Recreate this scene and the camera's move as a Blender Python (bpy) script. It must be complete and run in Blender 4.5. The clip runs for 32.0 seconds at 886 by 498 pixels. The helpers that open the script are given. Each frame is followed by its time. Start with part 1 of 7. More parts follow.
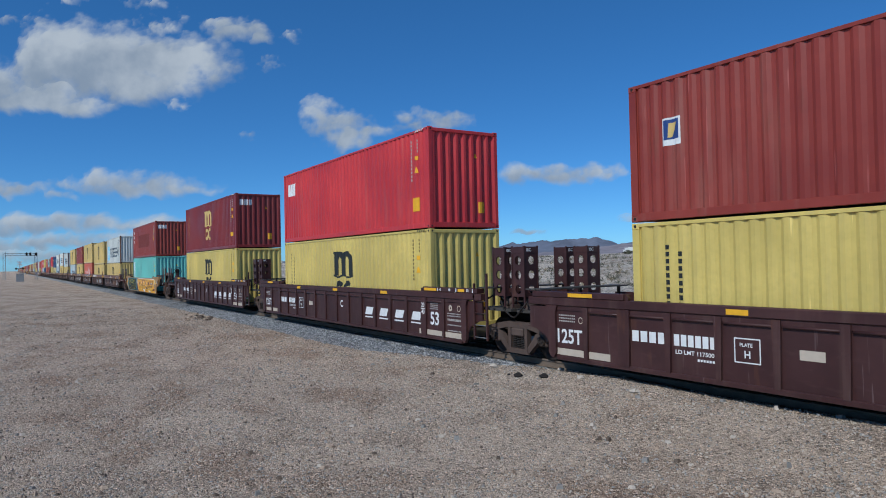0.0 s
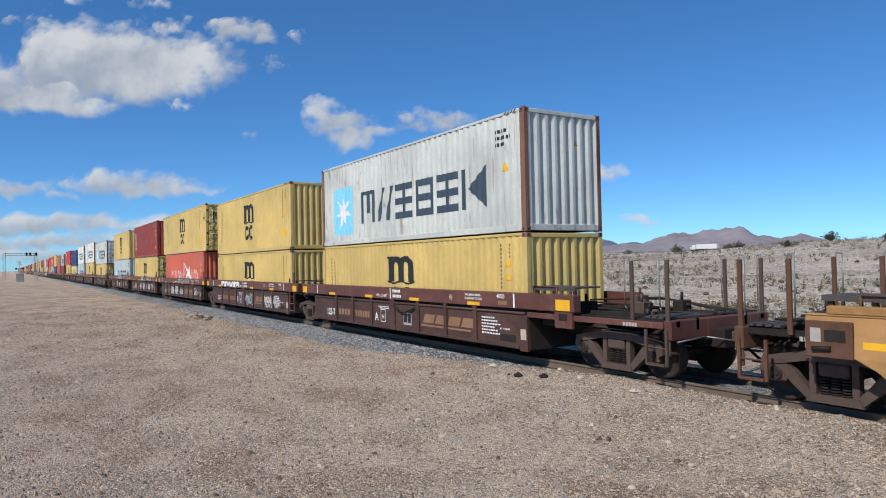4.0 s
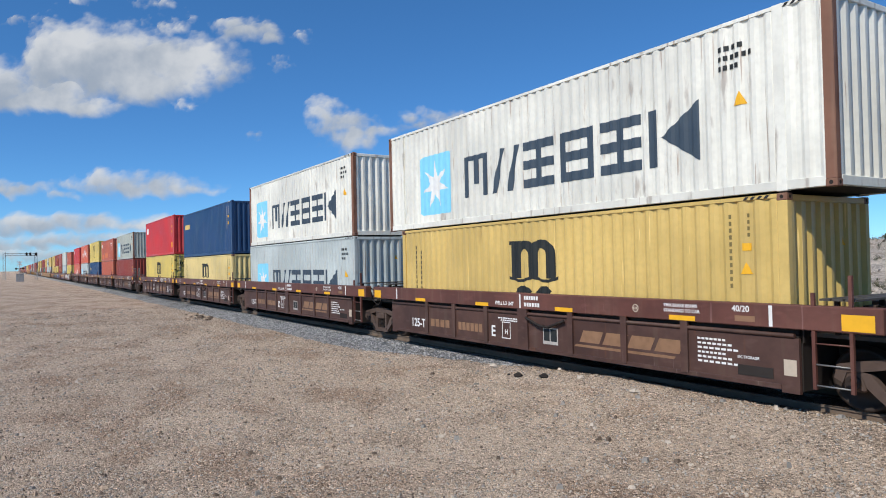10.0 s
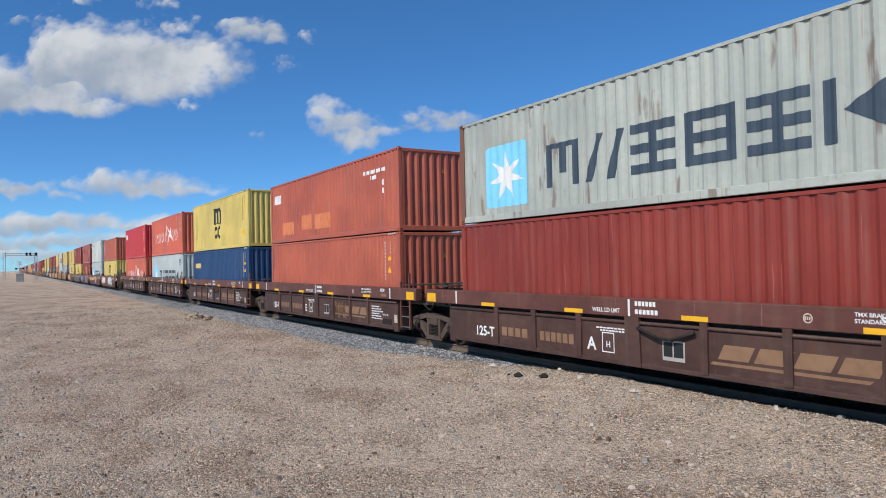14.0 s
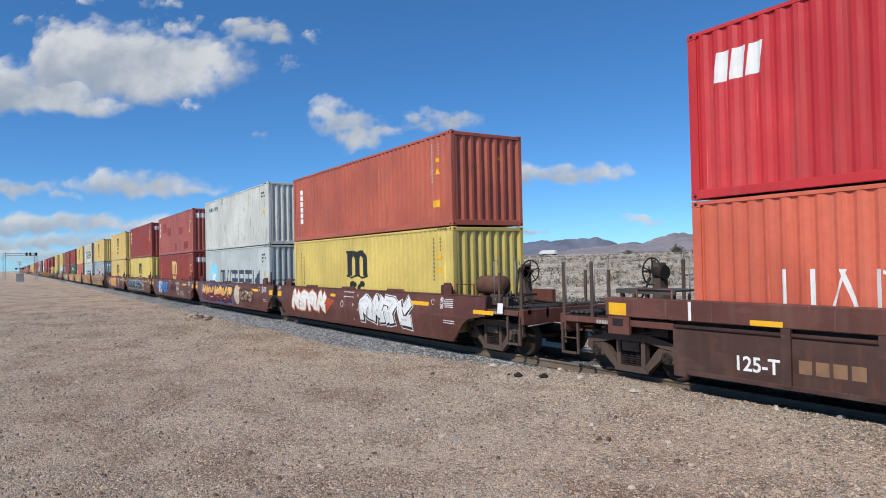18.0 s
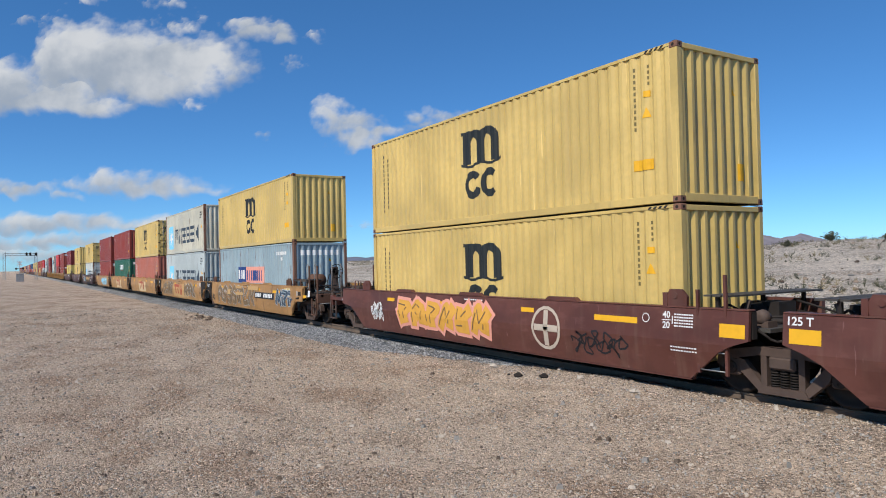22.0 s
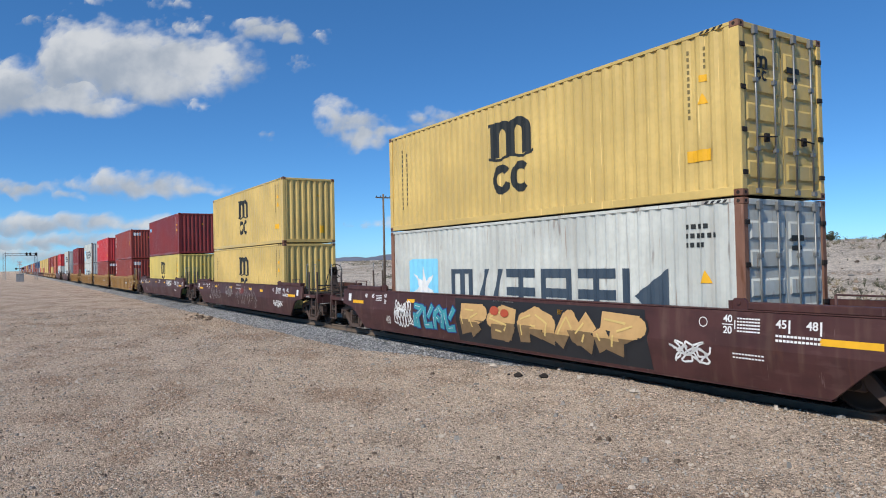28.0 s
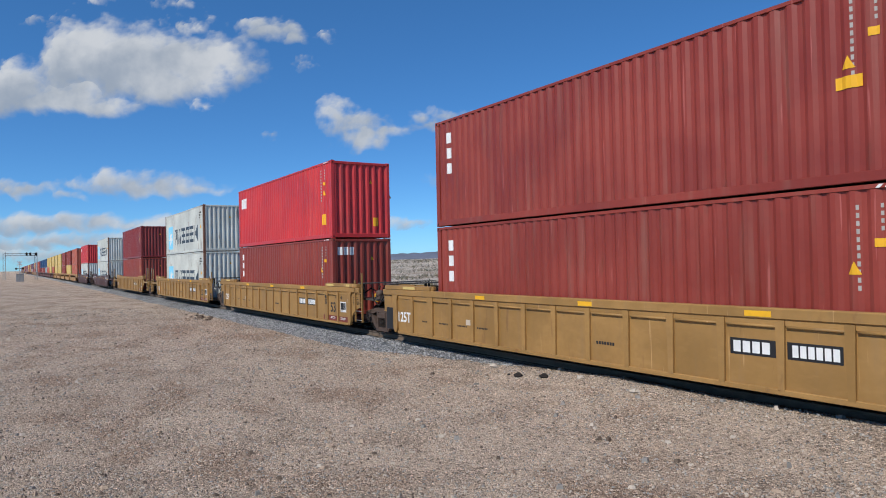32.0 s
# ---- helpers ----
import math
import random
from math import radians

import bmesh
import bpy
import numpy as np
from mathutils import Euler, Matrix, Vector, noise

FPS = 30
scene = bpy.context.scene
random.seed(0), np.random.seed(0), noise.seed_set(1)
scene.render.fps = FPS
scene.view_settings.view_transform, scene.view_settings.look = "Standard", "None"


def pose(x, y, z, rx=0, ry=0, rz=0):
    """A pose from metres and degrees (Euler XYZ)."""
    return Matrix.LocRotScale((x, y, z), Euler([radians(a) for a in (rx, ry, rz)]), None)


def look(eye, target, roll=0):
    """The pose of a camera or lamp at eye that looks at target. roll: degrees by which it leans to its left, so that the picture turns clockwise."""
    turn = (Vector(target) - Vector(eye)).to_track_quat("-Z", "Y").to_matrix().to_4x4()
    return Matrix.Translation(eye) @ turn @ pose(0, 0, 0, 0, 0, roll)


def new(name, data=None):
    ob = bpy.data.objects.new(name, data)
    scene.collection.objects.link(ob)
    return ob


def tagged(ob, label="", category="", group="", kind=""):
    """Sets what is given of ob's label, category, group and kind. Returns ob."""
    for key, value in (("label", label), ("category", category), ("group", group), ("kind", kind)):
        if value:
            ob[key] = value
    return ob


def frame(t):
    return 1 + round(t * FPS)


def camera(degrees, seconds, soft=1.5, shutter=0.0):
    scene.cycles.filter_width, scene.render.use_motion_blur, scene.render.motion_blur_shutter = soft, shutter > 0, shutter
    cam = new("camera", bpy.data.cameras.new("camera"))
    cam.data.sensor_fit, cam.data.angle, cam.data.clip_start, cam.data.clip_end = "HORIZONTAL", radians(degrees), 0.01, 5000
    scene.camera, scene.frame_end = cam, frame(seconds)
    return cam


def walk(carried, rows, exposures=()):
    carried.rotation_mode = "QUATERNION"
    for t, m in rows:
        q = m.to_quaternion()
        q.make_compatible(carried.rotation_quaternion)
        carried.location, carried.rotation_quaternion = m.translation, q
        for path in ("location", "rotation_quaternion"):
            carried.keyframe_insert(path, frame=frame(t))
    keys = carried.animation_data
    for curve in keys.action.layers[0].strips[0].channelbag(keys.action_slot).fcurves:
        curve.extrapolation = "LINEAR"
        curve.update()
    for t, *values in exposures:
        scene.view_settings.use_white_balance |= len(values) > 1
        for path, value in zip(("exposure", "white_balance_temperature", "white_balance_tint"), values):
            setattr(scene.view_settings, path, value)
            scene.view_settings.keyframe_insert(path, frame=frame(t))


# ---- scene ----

# the camera stands still on the dirt beside the track; rail tops are z = 0, the train runs towards +x
EYE = (0.0, 0.0, 2.31)
YAW, PITCH = radians(57.756), radians(1.066)
AIM = (EYE[0] - math.sin(YAW) * math.cos(PITCH), EYE[1] + math.cos(YAW) * math.cos(PITCH), EYE[2] + math.sin(PITCH))
cam = camera(65.85, 32.0, soft=1.0)
VIEW = look(EYE, AIM, -1.223)
walk(cam, [(0, VIEW), (32, VIEW)], [(0, -0.45, 5750, 6), (1, -0.45, 5750, 6), (2.5, -0.20, 6200, 8), (3.5, -0.05, 6500, 10), (6, 0.0, 6500, 10), (14, 0.0, 6500, 10), (25, -0.02, 6550, 10), (28, -0.02, 6500, 10), (30, -0.04, 6450, 10), (32, -0.10, 6400, 10)])

SPEED = 17.4616          # metres a second
TRACK_Y = 11.258         # middle of the track
SECONDS = 32.0

# ---- light ----
SUN_TO = Vector((0.33, -1.0, 1.02)).normalized()
world = bpy.data.worlds.new("sky")
scene.world = world
world.use_nodes = True
wn = world.node_tree.nodes
sky = wn.new("ShaderNodeTexSky")
sky.sky_type = "NISHITA"
sky.sun_disc = False
sky.sun_elevation = math.asin(SUN_TO.z)
sky.sun_rotation = math.atan2(SUN_TO.x, SUN_TO.y)
sky.altitude = 300
sky.air_density, sky.dust_density, sky.ozone_density = 0.6, 0.25, 1.5
vivid = wn.new("ShaderNodeHueSaturation")
vivid.inputs["Saturation"].default_value = 1.12
world.node_tree.links.new(sky.outputs[0], vivid.inputs["Color"])
tint = wn.new("ShaderNodeMix")
tint.data_type, tint.blend_type = "RGBA", "MULTIPLY"
tint.inputs[0].default_value = 1.0
tint.inputs[7].default_value = (0.60, 0.97, 1.20, 1)
world.node_tree.links.new(vivid.outputs[0], tint.inputs[6])
even = wn.new("ShaderNodeMix")
even.data_type = "RGBA"
even.inputs[0].default_value = 0.20
even.inputs[7].default_value = (0.45, 1.9, 4.6, 1)
world.node_tree.links.new(tint.outputs[2], even.inputs[6])
world.node_tree.links.new(even.outputs[2], wn["Background"].inputs[0])
wn["Background"].inputs[1].default_value = 0.125
sun_data = bpy.data.lights.new("sun", "SUN")
sun_data.energy, sun_data.angle, sun_data.color = 4.2, radians(0.5), (1.0, 0.95, 0.87)
sun = new("sun", sun_data)
sun.matrix_world = look(SUN_TO * 100, (0, 0, 0))


# ---- materials ----
def shader(name):
    m = bpy.data.materials.new(name)
    m.use_nodes = True
    nt = m.node_tree
    return m, nt, nt.nodes["Principled BSDF"]


def node(nt, kind, **values):
    n = nt.nodes.new(kind)
    for key, value in values.items():
        n.inputs[key].default_value = value
    return n


def noise_of(nt, coords, scale, detail=4, stretch=None, rough=0.5):
    if stretch:
        mp = nt.nodes.new("ShaderNodeMapping")
        mp.inputs["Scale"].default_value = stretch
        nt.links.new(coords, mp.inputs[0])
        coords = mp.outputs[0]
    n = node(nt, "ShaderNodeTexNoise", Scale=scale, Detail=detail, Roughness=rough)
    nt.links.new(coords, n.inputs["Vector"])
    return n.outputs["Fac"]


def ramp(nt, fac, low, high, a=0.0, b=1.0):
    r = nt.nodes.new("ShaderNodeMapRange")
    r.interpolation_type = "SMOOTHSTEP"
    for i, value in ((1, low), (2, high), (3, a), (4, b)):
        r.inputs[i].default_value = value
    nt.links.new(fac, r.inputs[0])
    return r.outputs[0]


def blend(nt, fac, a, b, mode="MIX"):
    m = nt.nodes.new("ShaderNodeMix")
    m.data_type, m.blend_type = "RGBA", mode
    if isinstance(fac, float):
        m.inputs[0].default_value = fac
    else:
        nt.links.new(fac, m.inputs[0])
    for slot, value in ((6, a), (7, b)):
        if isinstance(value, tuple):
            m.inputs[slot].default_value = (*value, 1)
        else:
            nt.links.new(value, m.inputs[slot])
    return m.outputs[2]


def own_coords(nt):
    """Coordinates of the thing, shifted by chance from thing to thing."""
    tc = nt.nodes.new("ShaderNodeTexCoord")
    info = nt.nodes.new("ShaderNodeObjectInfo")
    mul = nt.nodes.new("ShaderNodeVectorMath")
    mul.operation = "MULTIPLY_ADD"
    mul.inputs[1].default_value = (37.0, 23.0, 11.0)
    nt.links.new(info.outputs["Random"], mul.inputs[0])
    nt.links.new(tc.outputs["Object"], mul.inputs[2])
    return mul.outputs[0]


def bump(nt, bsdf, height, strength, distance):
    b = node(nt, "ShaderNodeBump", Strength=strength, Distance=distance)
    nt.links.new(height, b.inputs["Height"])
    nt.links.new(b.outputs[0], bsdf.inputs["Normal"])


def times(c, k):
    return tuple(min(1.0, v * k) for v in c)


def paint(name, rgb, rough=0.44, fade=0.16, dirt=0.25, rust=0.15, dust=(0.30, 0.24, 0.18), grime=0.0):
    """Weathered enamel on steel: faded patches, dusty runs, rust spots that weep downwards."""
    m, nt, bsdf = shader(name)
    co = own_coords(nt)
    big = noise_of(nt, co, 0.55, 5)
    fine = noise_of(nt, co, 9.0, 6)
    runs = noise_of(nt, co, 1.0, 5, (5.0, 5.0, 0.35))
    spots = noise_of(nt, co, 1.0, 6, (4.0, 4.0, 0.8))
    c = blend(nt, ramp(nt, big, 0.3, 0.7), times(rgb, 0.86), times(tuple(v + fade * 0.03 for v in rgb), 1.12))
    c = blend(nt, ramp(nt, fine, 0.35, 0.75, 0.0, 0.25), c, times(rgb, 0.7))
    c = blend(nt, ramp(nt, runs, 0.5, 0.78, 0.0, dirt), c, dust)
    chalk = noise_of(nt, co, 1.0, 3, (15.0, 15.0, 0.55))
    c = blend(nt, ramp(nt, chalk, 0.655 if min(rgb) > 0.3 else 0.685, 0.70 if min(rgb) > 0.3 else 0.72, 0.0, 0.55), c, (0.26, 0.13, 0.07) if min(rgb) > 0.3 else times(tuple(v + 0.05 for v in rgb), 1.5))
    if grime:
        patches = noise_of(nt, co, 1.3, 7, (1.0, 1.0, 1.6))
        c = blend(nt, ramp(nt, patches, 0.44, 0.62, 0.0, grime), c, times(rgb, 0.38))
        scuffs = noise_of(nt, co, 1.0, 8, (2.2, 2.2, 7.0))
        c = blend(nt, ramp(nt, scuffs, 0.56, 0.70, 0.0, grime * 0.8), c, times(tuple(v + 0.02 for v in rgb), 1.45))
    c = blend(nt, ramp(nt, spots, 0.665 - rust * 0.33, 0.76 - rust * 0.33, 0.0, min(1.0, rust * 3)), c, (0.12, 0.045, 0.02))
    nt.links.new(c, bsdf.inputs["Base Color"])
    nt.links.new(ramp(nt, big, 0.25, 0.75, rough - 0.12, rough + 0.12), bsdf.inputs["Roughness"])
    bsdf.inputs["Specular IOR Level"].default_value = 0.45
    bump(nt, bsdf, big, 0.25, 0.02)
    return m


def plain(name, rgb, rough=0.6, metal=0.0, wear=0.2):
    m, nt, bsdf = shader(name)
    co = own_coords(nt)
    fine = noise_of(nt, co, 6.0, 6)
    big = noise_of(nt, co, 0.9, 3)
    c = blend(nt, ramp(nt, fine, 0.4, 0.72, 0.0, wear), rgb, times(rgb, 0.55))
    c = blend(nt, ramp(nt, big, 0.35, 0.75, 0.0, wear), c, times(tuple(v + 0.02 for v in rgb), 1.2))
    nt.links.new(c, bsdf.inputs["Base Color"])
    bsdf.inputs["Roughness"].default_value = rough
    bsdf.inputs["Specular IOR Level"].default_value = 0.3
    bsdf.inputs["Metallic"].default_value = metal
    bump(nt, bsdf, fine, 0.15, 0.004)
    return m


PAINT = {
    "yellow": paint("yellow_enamel", (0.62, 0.44, 0.14), rust=0.07, dirt=0.12),
    "lemon": paint("bright_yellow_enamel", (0.62, 0.475, 0.125), rust=0.05, dirt=0.15),
    "cream": paint("pale_yellow_enamel", (0.66, 0.52, 0.22), rust=0.16, dirt=0.16),
    "red": paint("crimson_enamel", (0.54, 0.032, 0.034), rust=0.06, dirt=0.15),
    "brown": paint("oxide_brown_enamel", (0.255, 0.036, 0.022), rust=0.10, dirt=0.18),
    "faded": paint("sun_faded_brown_enamel", (0.36, 0.088, 0.066), rust=0.10, dirt=0.25),
    "maroon": paint("dark_red_enamel", (0.20, 0.019, 0.017), rust=0.05, dirt=0.15),
    "oxide": paint("orange_oxide_enamel", (0.43, 0.10, 0.054), rust=0.10, dirt=0.2),
    "salmon": paint("faded_salmon_enamel", (0.42, 0.13, 0.085), rust=0.12, dirt=0.3),
    "orange": paint("orange_red_enamel", (0.58, 0.122, 0.066), rust=0.10, dirt=0.15),
    "white": paint("white_enamel", (0.55, 0.565, 0.515), rust=0.17, dirt=0.3),
    "snow": paint("cream_white_enamel", (0.74, 0.73, 0.65), rust=0.15, dirt=0.18),
    "ash": paint("dull_grey_white_enamel", (0.40, 0.425, 0.375), rust=0.2, dirt=0.35),
    "bone": paint("yellowed_white_enamel", (0.55, 0.52, 0.41), rust=0.17, dirt=0.22),
    "grey": paint("pale_grey_enamel", (0.46, 0.51, 0.50), rust=0.12, dirt=0.2),
    "slate": paint("blue_grey_enamel", (0.30, 0.39, 0.42), rust=0.2, dirt=0.35),
    "navy": paint("navy_enamel", (0.015, 0.055, 0.145), rust=0.05, dirt=0.12),
    "teal": paint("sea_green_enamel", (0.16, 0.48, 0.41), rust=0.12, dirt=0.2),
    "rusted": paint("rusted_post_paint", (0.20, 0.095, 0.06), 0.75, rust=0.3, dirt=0.3),
    "green": paint("dark_green_enamel", (0.018, 0.11, 0.065), rust=0.06, dirt=0.15),
}
CAR = {
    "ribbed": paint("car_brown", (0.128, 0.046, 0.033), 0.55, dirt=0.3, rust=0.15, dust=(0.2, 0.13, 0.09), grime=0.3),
    # darker brown for the lower side panels, sills and ribs
    "ribbed_low": paint("car_brown_dark", (0.074, 0.034, 0.025), 0.65, dirt=0.45, rust=0.18, dust=(0.12, 0.085, 0.06), grime=0.35),
    "long": paint("car_maroon", (0.052, 0.016, 0.014), 0.55, dirt=0.2, rust=0.10, dust=(0.18, 0.12, 0.09), grime=0.25),
    "smooth": paint("car_brick_brown", (0.118, 0.038, 0.026), 0.55, dirt=0.3, rust=0.10, dust=(0.2, 0.13, 0.09), grime=0.3),
    "deep": paint("car_dark_red", (0.066, 0.021, 0.018), 0.6, dirt=0.3, rust=0.10, dust=(0.2, 0.13, 0.09), grime=0.35),
    "tan": paint("car_tan", (0.42, 0.22, 0.075), 0.6, dirt=0.45, rust=0.20, dust=(0.30, 0.20, 0.12), grime=0.35),
    "buff": paint("car_buff", (0.33, 0.18, 0.052), 0.6, dirt=0.35, rust=0.12, dust=(0.26, 0.17, 0.09), grime=0.14),
}
INK = {
    "white": plain("white_lettering", (0.74, 0.74, 0.72), wear=0.25),
    "dark": plain("charcoal_lettering", (0.020, 0.024, 0.024), wear=0.2),
    "black": plain("black_lettering", (0.02, 0.02, 0.022), wear=0.2),
    "amber": plain("amber_marking", (0.80, 0.42, 0.02), wear=0.25),
    "ochre": plain("ochre_lettering", (0.62, 0.45, 0.16), wear=0.2),
    "sky": plain("light_blue_marking", (0.22, 0.60, 0.80), wear=0.15),
    "blue": plain("deep_blue_marking", (0.025, 0.06, 0.20), wear=0.15),
    "pink": plain("salmon_marking", (0.75, 0.33, 0.25), wear=0.15),
    "rust": plain("brick_red_marking", (0.40, 0.07, 0.03), wear=0.3),
    "stone": plain("pale_stone_marking", (0.50, 0.42, 0.33), wear=0.3),
    "wine": plain("faded_dark_red_patch", (0.175, 0.034, 0.026), wear=0.5),
    "peach": plain("pale_orange_patch", (0.62, 0.20, 0.09), wear=0.4),
    "tanmark": plain("tan_lettering", (0.25, 0.14, 0.078), wear=0.45),
    "mint": plain("green_marking", (0.10, 0.45, 0.22), wear=0.2),
    "silver": plain("silver_marking", (0.45, 0.52, 0.55), wear=0.3),
    "teal": plain("teal_marking", (0.05, 0.28, 0.32), wear=0.3),
    "gold": plain("gold_marking", (0.70, 0.36, 0.06), wear=0.2),
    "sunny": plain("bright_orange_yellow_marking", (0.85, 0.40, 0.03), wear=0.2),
    "lemon": plain("bright_yellow_marking", (0.75, 0.62, 0.05), wear=0.2),
    "slate": plain("slate_blue_lettering", (0.045, 0.068, 0.095), wear=0.3),
    "faint": plain("faded_white_lettering", (0.40, 0.37, 0.34), wear=0.45),
    "olive": plain("faded_olive_lettering", (0.17, 0.13, 0.045), wear=0.3),
    "cleaned": plain("cleaned_tan_paint", (0.52, 0.32, 0.13), wear=0.3),
    "pane": plain("cream_company_panel", (0.62, 0.49, 0.28), wear=0.25),
    "dulled": plain("dulled_brown_patch", (0.25, 0.055, 0.042), wear=0.5),
    "drab": plain("drab_olive_fill", (0.20, 0.13, 0.065), wear=0.4),
    "plum": plain("dark_plum_marking", (0.09, 0.025, 0.05), wear=0.3),
    "crimson": plain("deep_red_marking", (0.16, 0.012, 0.012), wear=0.3),
    "azure": plain("bright_blue_marking", (0.05, 0.22, 0.56), wear=0.25),
    "ice": plain("pale_ice_blue_marking", (0.32, 0.56, 0.62), wear=0.25),
    "violet": plain("violet_marking", (0.10, 0.10, 0.22), wear=0.4),
}
STEEL = plain("brown_cast_steel", (0.098, 0.066, 0.052), 0.75, 0.2, 0.4)
DARK = plain("sooty_steel", (0.026, 0.020, 0.017), 0.8, 0.2, 0.4)
BRIGHT = plain("galvanised_rod", (0.26, 0.26, 0.25), 0.5, 0.6, 0.3)
WHEEL = plain("wheel_steel", (0.045, 0.032, 0.025), 0.6, 0.4, 0.3)
RAIL = plain("rail_steel", (0.15, 0.11, 0.08), 0.9, 0.0, 0.4)
GRATE = plain("walkway_grating", (0.09, 0.08, 0.07), 0.7, 0.4, 0.4)
RUSTY = plain("rusted_post", (0.12, 0.058, 0.035), 0.8, 0.1, 0.5)


# ---- mesh helpers ----
class Form:
    """A mesh in the making."""

    def __init__(self):
        self.v, self.f, self.s, self.k = [], [], [], []
        self.slot = 0

    def add(self, verts, faces, smooth=False):
        n = len(self.v)
        self.v += verts
        self.f += [[n + i for i in f] for f in faces]
        self.s += [smooth] * len(faces)
        self.k += [self.slot] * len(faces)
        return self

    def box(self, x0, x1, y0, y1, z0, z1, b=0.0):
        if b <= 0:
            return self.add([(x, y, z) for x in (x0, x1) for y in (y0, y1) for z in (z0, z1)],
                            [(0, 1, 3, 2), (4, 6, 7, 5), (0, 4, 5, 1), (2, 3, 7, 6), (0, 2, 6, 4), (1, 5, 7, 3)])
        verts = []
        for x, i in ((x0, b), (x1, -b)):
            for y, j in ((y0, b), (y1, -b)):
                for z, k in ((z0, b), (z1, -b)):
                    verts += [(x, y + j, z + k), (x + i, y, z + k), (x + i, y + j, z)]
        c = lambda a, e, d, ax: (a * 4 + e * 2 + d) * 3 + ax
        faces = [[c(0, 0, 0, 0), c(0, 0, 1, 0), c(0, 1, 1, 0), c(0, 1, 0, 0)], [c(1, 0, 0, 0), c(1, 1, 0, 0), c(1, 1, 1, 0), c(1, 0, 1, 0)],
                 [c(0, 0, 0, 1), c(1, 0, 0, 1), c(1, 0, 1, 1), c(0, 0, 1, 1)], [c(0, 1, 0, 1), c(0, 1, 1, 1), c(1, 1, 1, 1), c(1, 1, 0, 1)],
                 [c(0, 0, 0, 2), c(0, 1, 0, 2), c(1, 1, 0, 2), c(1, 0, 0, 2)], [c(0, 0, 1, 2), c(1, 0, 1, 2), c(1, 1, 1, 2), c(0, 1, 1, 2)]]
        for p in (0, 1):
            for q in (0, 1):
                faces.append([c(p, q, 0, 0), c(p, q, 1, 0), c(p, q, 1, 1), c(p, q, 0, 1)])
                faces.append([c(p, 0, q, 0), c(p, 1, q, 0), c(p, 1, q, 2), c(p, 0, q, 2)])
                faces.append([c(0, p, q, 1), c(1, p, q, 1), c(1, p, q, 2), c(0, p, q, 2)])
                for r in (0, 1):
                    faces.append([c(p, q, r, 0), c(p, q, r, 1), c(p, q, r, 2)])
        return self.add(verts, faces)

    def prism(self, outline, y0, y1, axis="y"):
        """An outline in x, z drawn out along y (axis y), or in y, z along x (axis x)."""
        n = len(outline)
        put = (lambda a, b, d: (a, d, b)) if axis == "y" else (lambda a, b, d: (d, a, b))
        verts = [put(a, b, y0) for a, b in outline] + [put(a, b, y1) for a, b in outline]
        faces = [list(range(n)), list(range(2 * n - 1, n - 1, -1))]
        faces += [[i, i + n, (i + 1) % n + n, (i + 1) % n] for i in range(n)]
        return self.add(verts, faces)

    def rod(self, p0, p1, r, n=8, r1=None):
        p0, p1 = Vector(p0), Vector(p1)
        d = (p1 - p0).normalized()
        u = d.orthogonal().normalized()
        w = d.cross(u)
        r1 = r if r1 is None else r1
        ring = [(math.cos(2 * math.pi * i / n), math.sin(2 * math.pi * i / n)) for i in range(n)]
        verts = [tuple(p0 + (u * a + w * b) * r) for a, b in ring] + [tuple(p1 + (u * a + w * b) * r1) for a, b in ring]
        self.add(verts, [[i, (i + 1) % n, (i + 1) % n + n, i + n] for i in range(n)], True)
        k = len(self.v) - 2 * n
        self.f += [[k + i for i in range(n - 1, -1, -1)], [k + n + i for i in range(n)]]
        self.s += [False, False]
        self.k += [self.slot] * 2
        return self

    def path(self, points, r, n=6):
        for a, b in zip(points, points[1:]):
            self.rod(a, b, r, n)
        return self

    def lathe(self, rings, centre, n=20, axis="y"):
        """rings: (radius, offset along the axis)."""
        verts, faces = [], []
        for r, o in rings:
            for i in range(n):
                a, b = r * math.cos(2 * math.pi * i / n), r * math.sin(2 * math.pi * i / n)
                verts.append((centre[0] + a, centre[1] + o, centre[2] + b) if axis == "y" else (centre[0] + o, centre[1] + a, centre[2] + b))
        for j in range(len(rings) - 1):
            faces += [[j * n + i, j * n + (i + 1) % n, (j + 1) * n + (i + 1) % n, (j + 1) * n + i] for i in range(n)]
        self.add(verts, faces, True)
        k = len(self.v) - n * len(rings)
        self.f += [[k + i for i in range(n)], [k + n * (len(rings) - 1) + i for i in range(n)]]
        self.s += [False, False]
        self.k += [self.slot] * 2
        return self

    def mesh(self, name, *materials):
        me = bpy.data.meshes.new(name)
        me.from_pydata(self.v, [], self.f)
        bm = bmesh.new()
        bm.from_mesh(me)
        bmesh.ops.recalc_face_normals(bm, faces=bm.faces)
        bm.to_mesh(me)
        bm.free()
        for m in materials:
            me.materials.append(m)
        me.polygons.foreach_set("use_smooth", self.s)
        me.polygons.foreach_set("material_index", self.k)
        me.update()
        return me


KEPT = {}


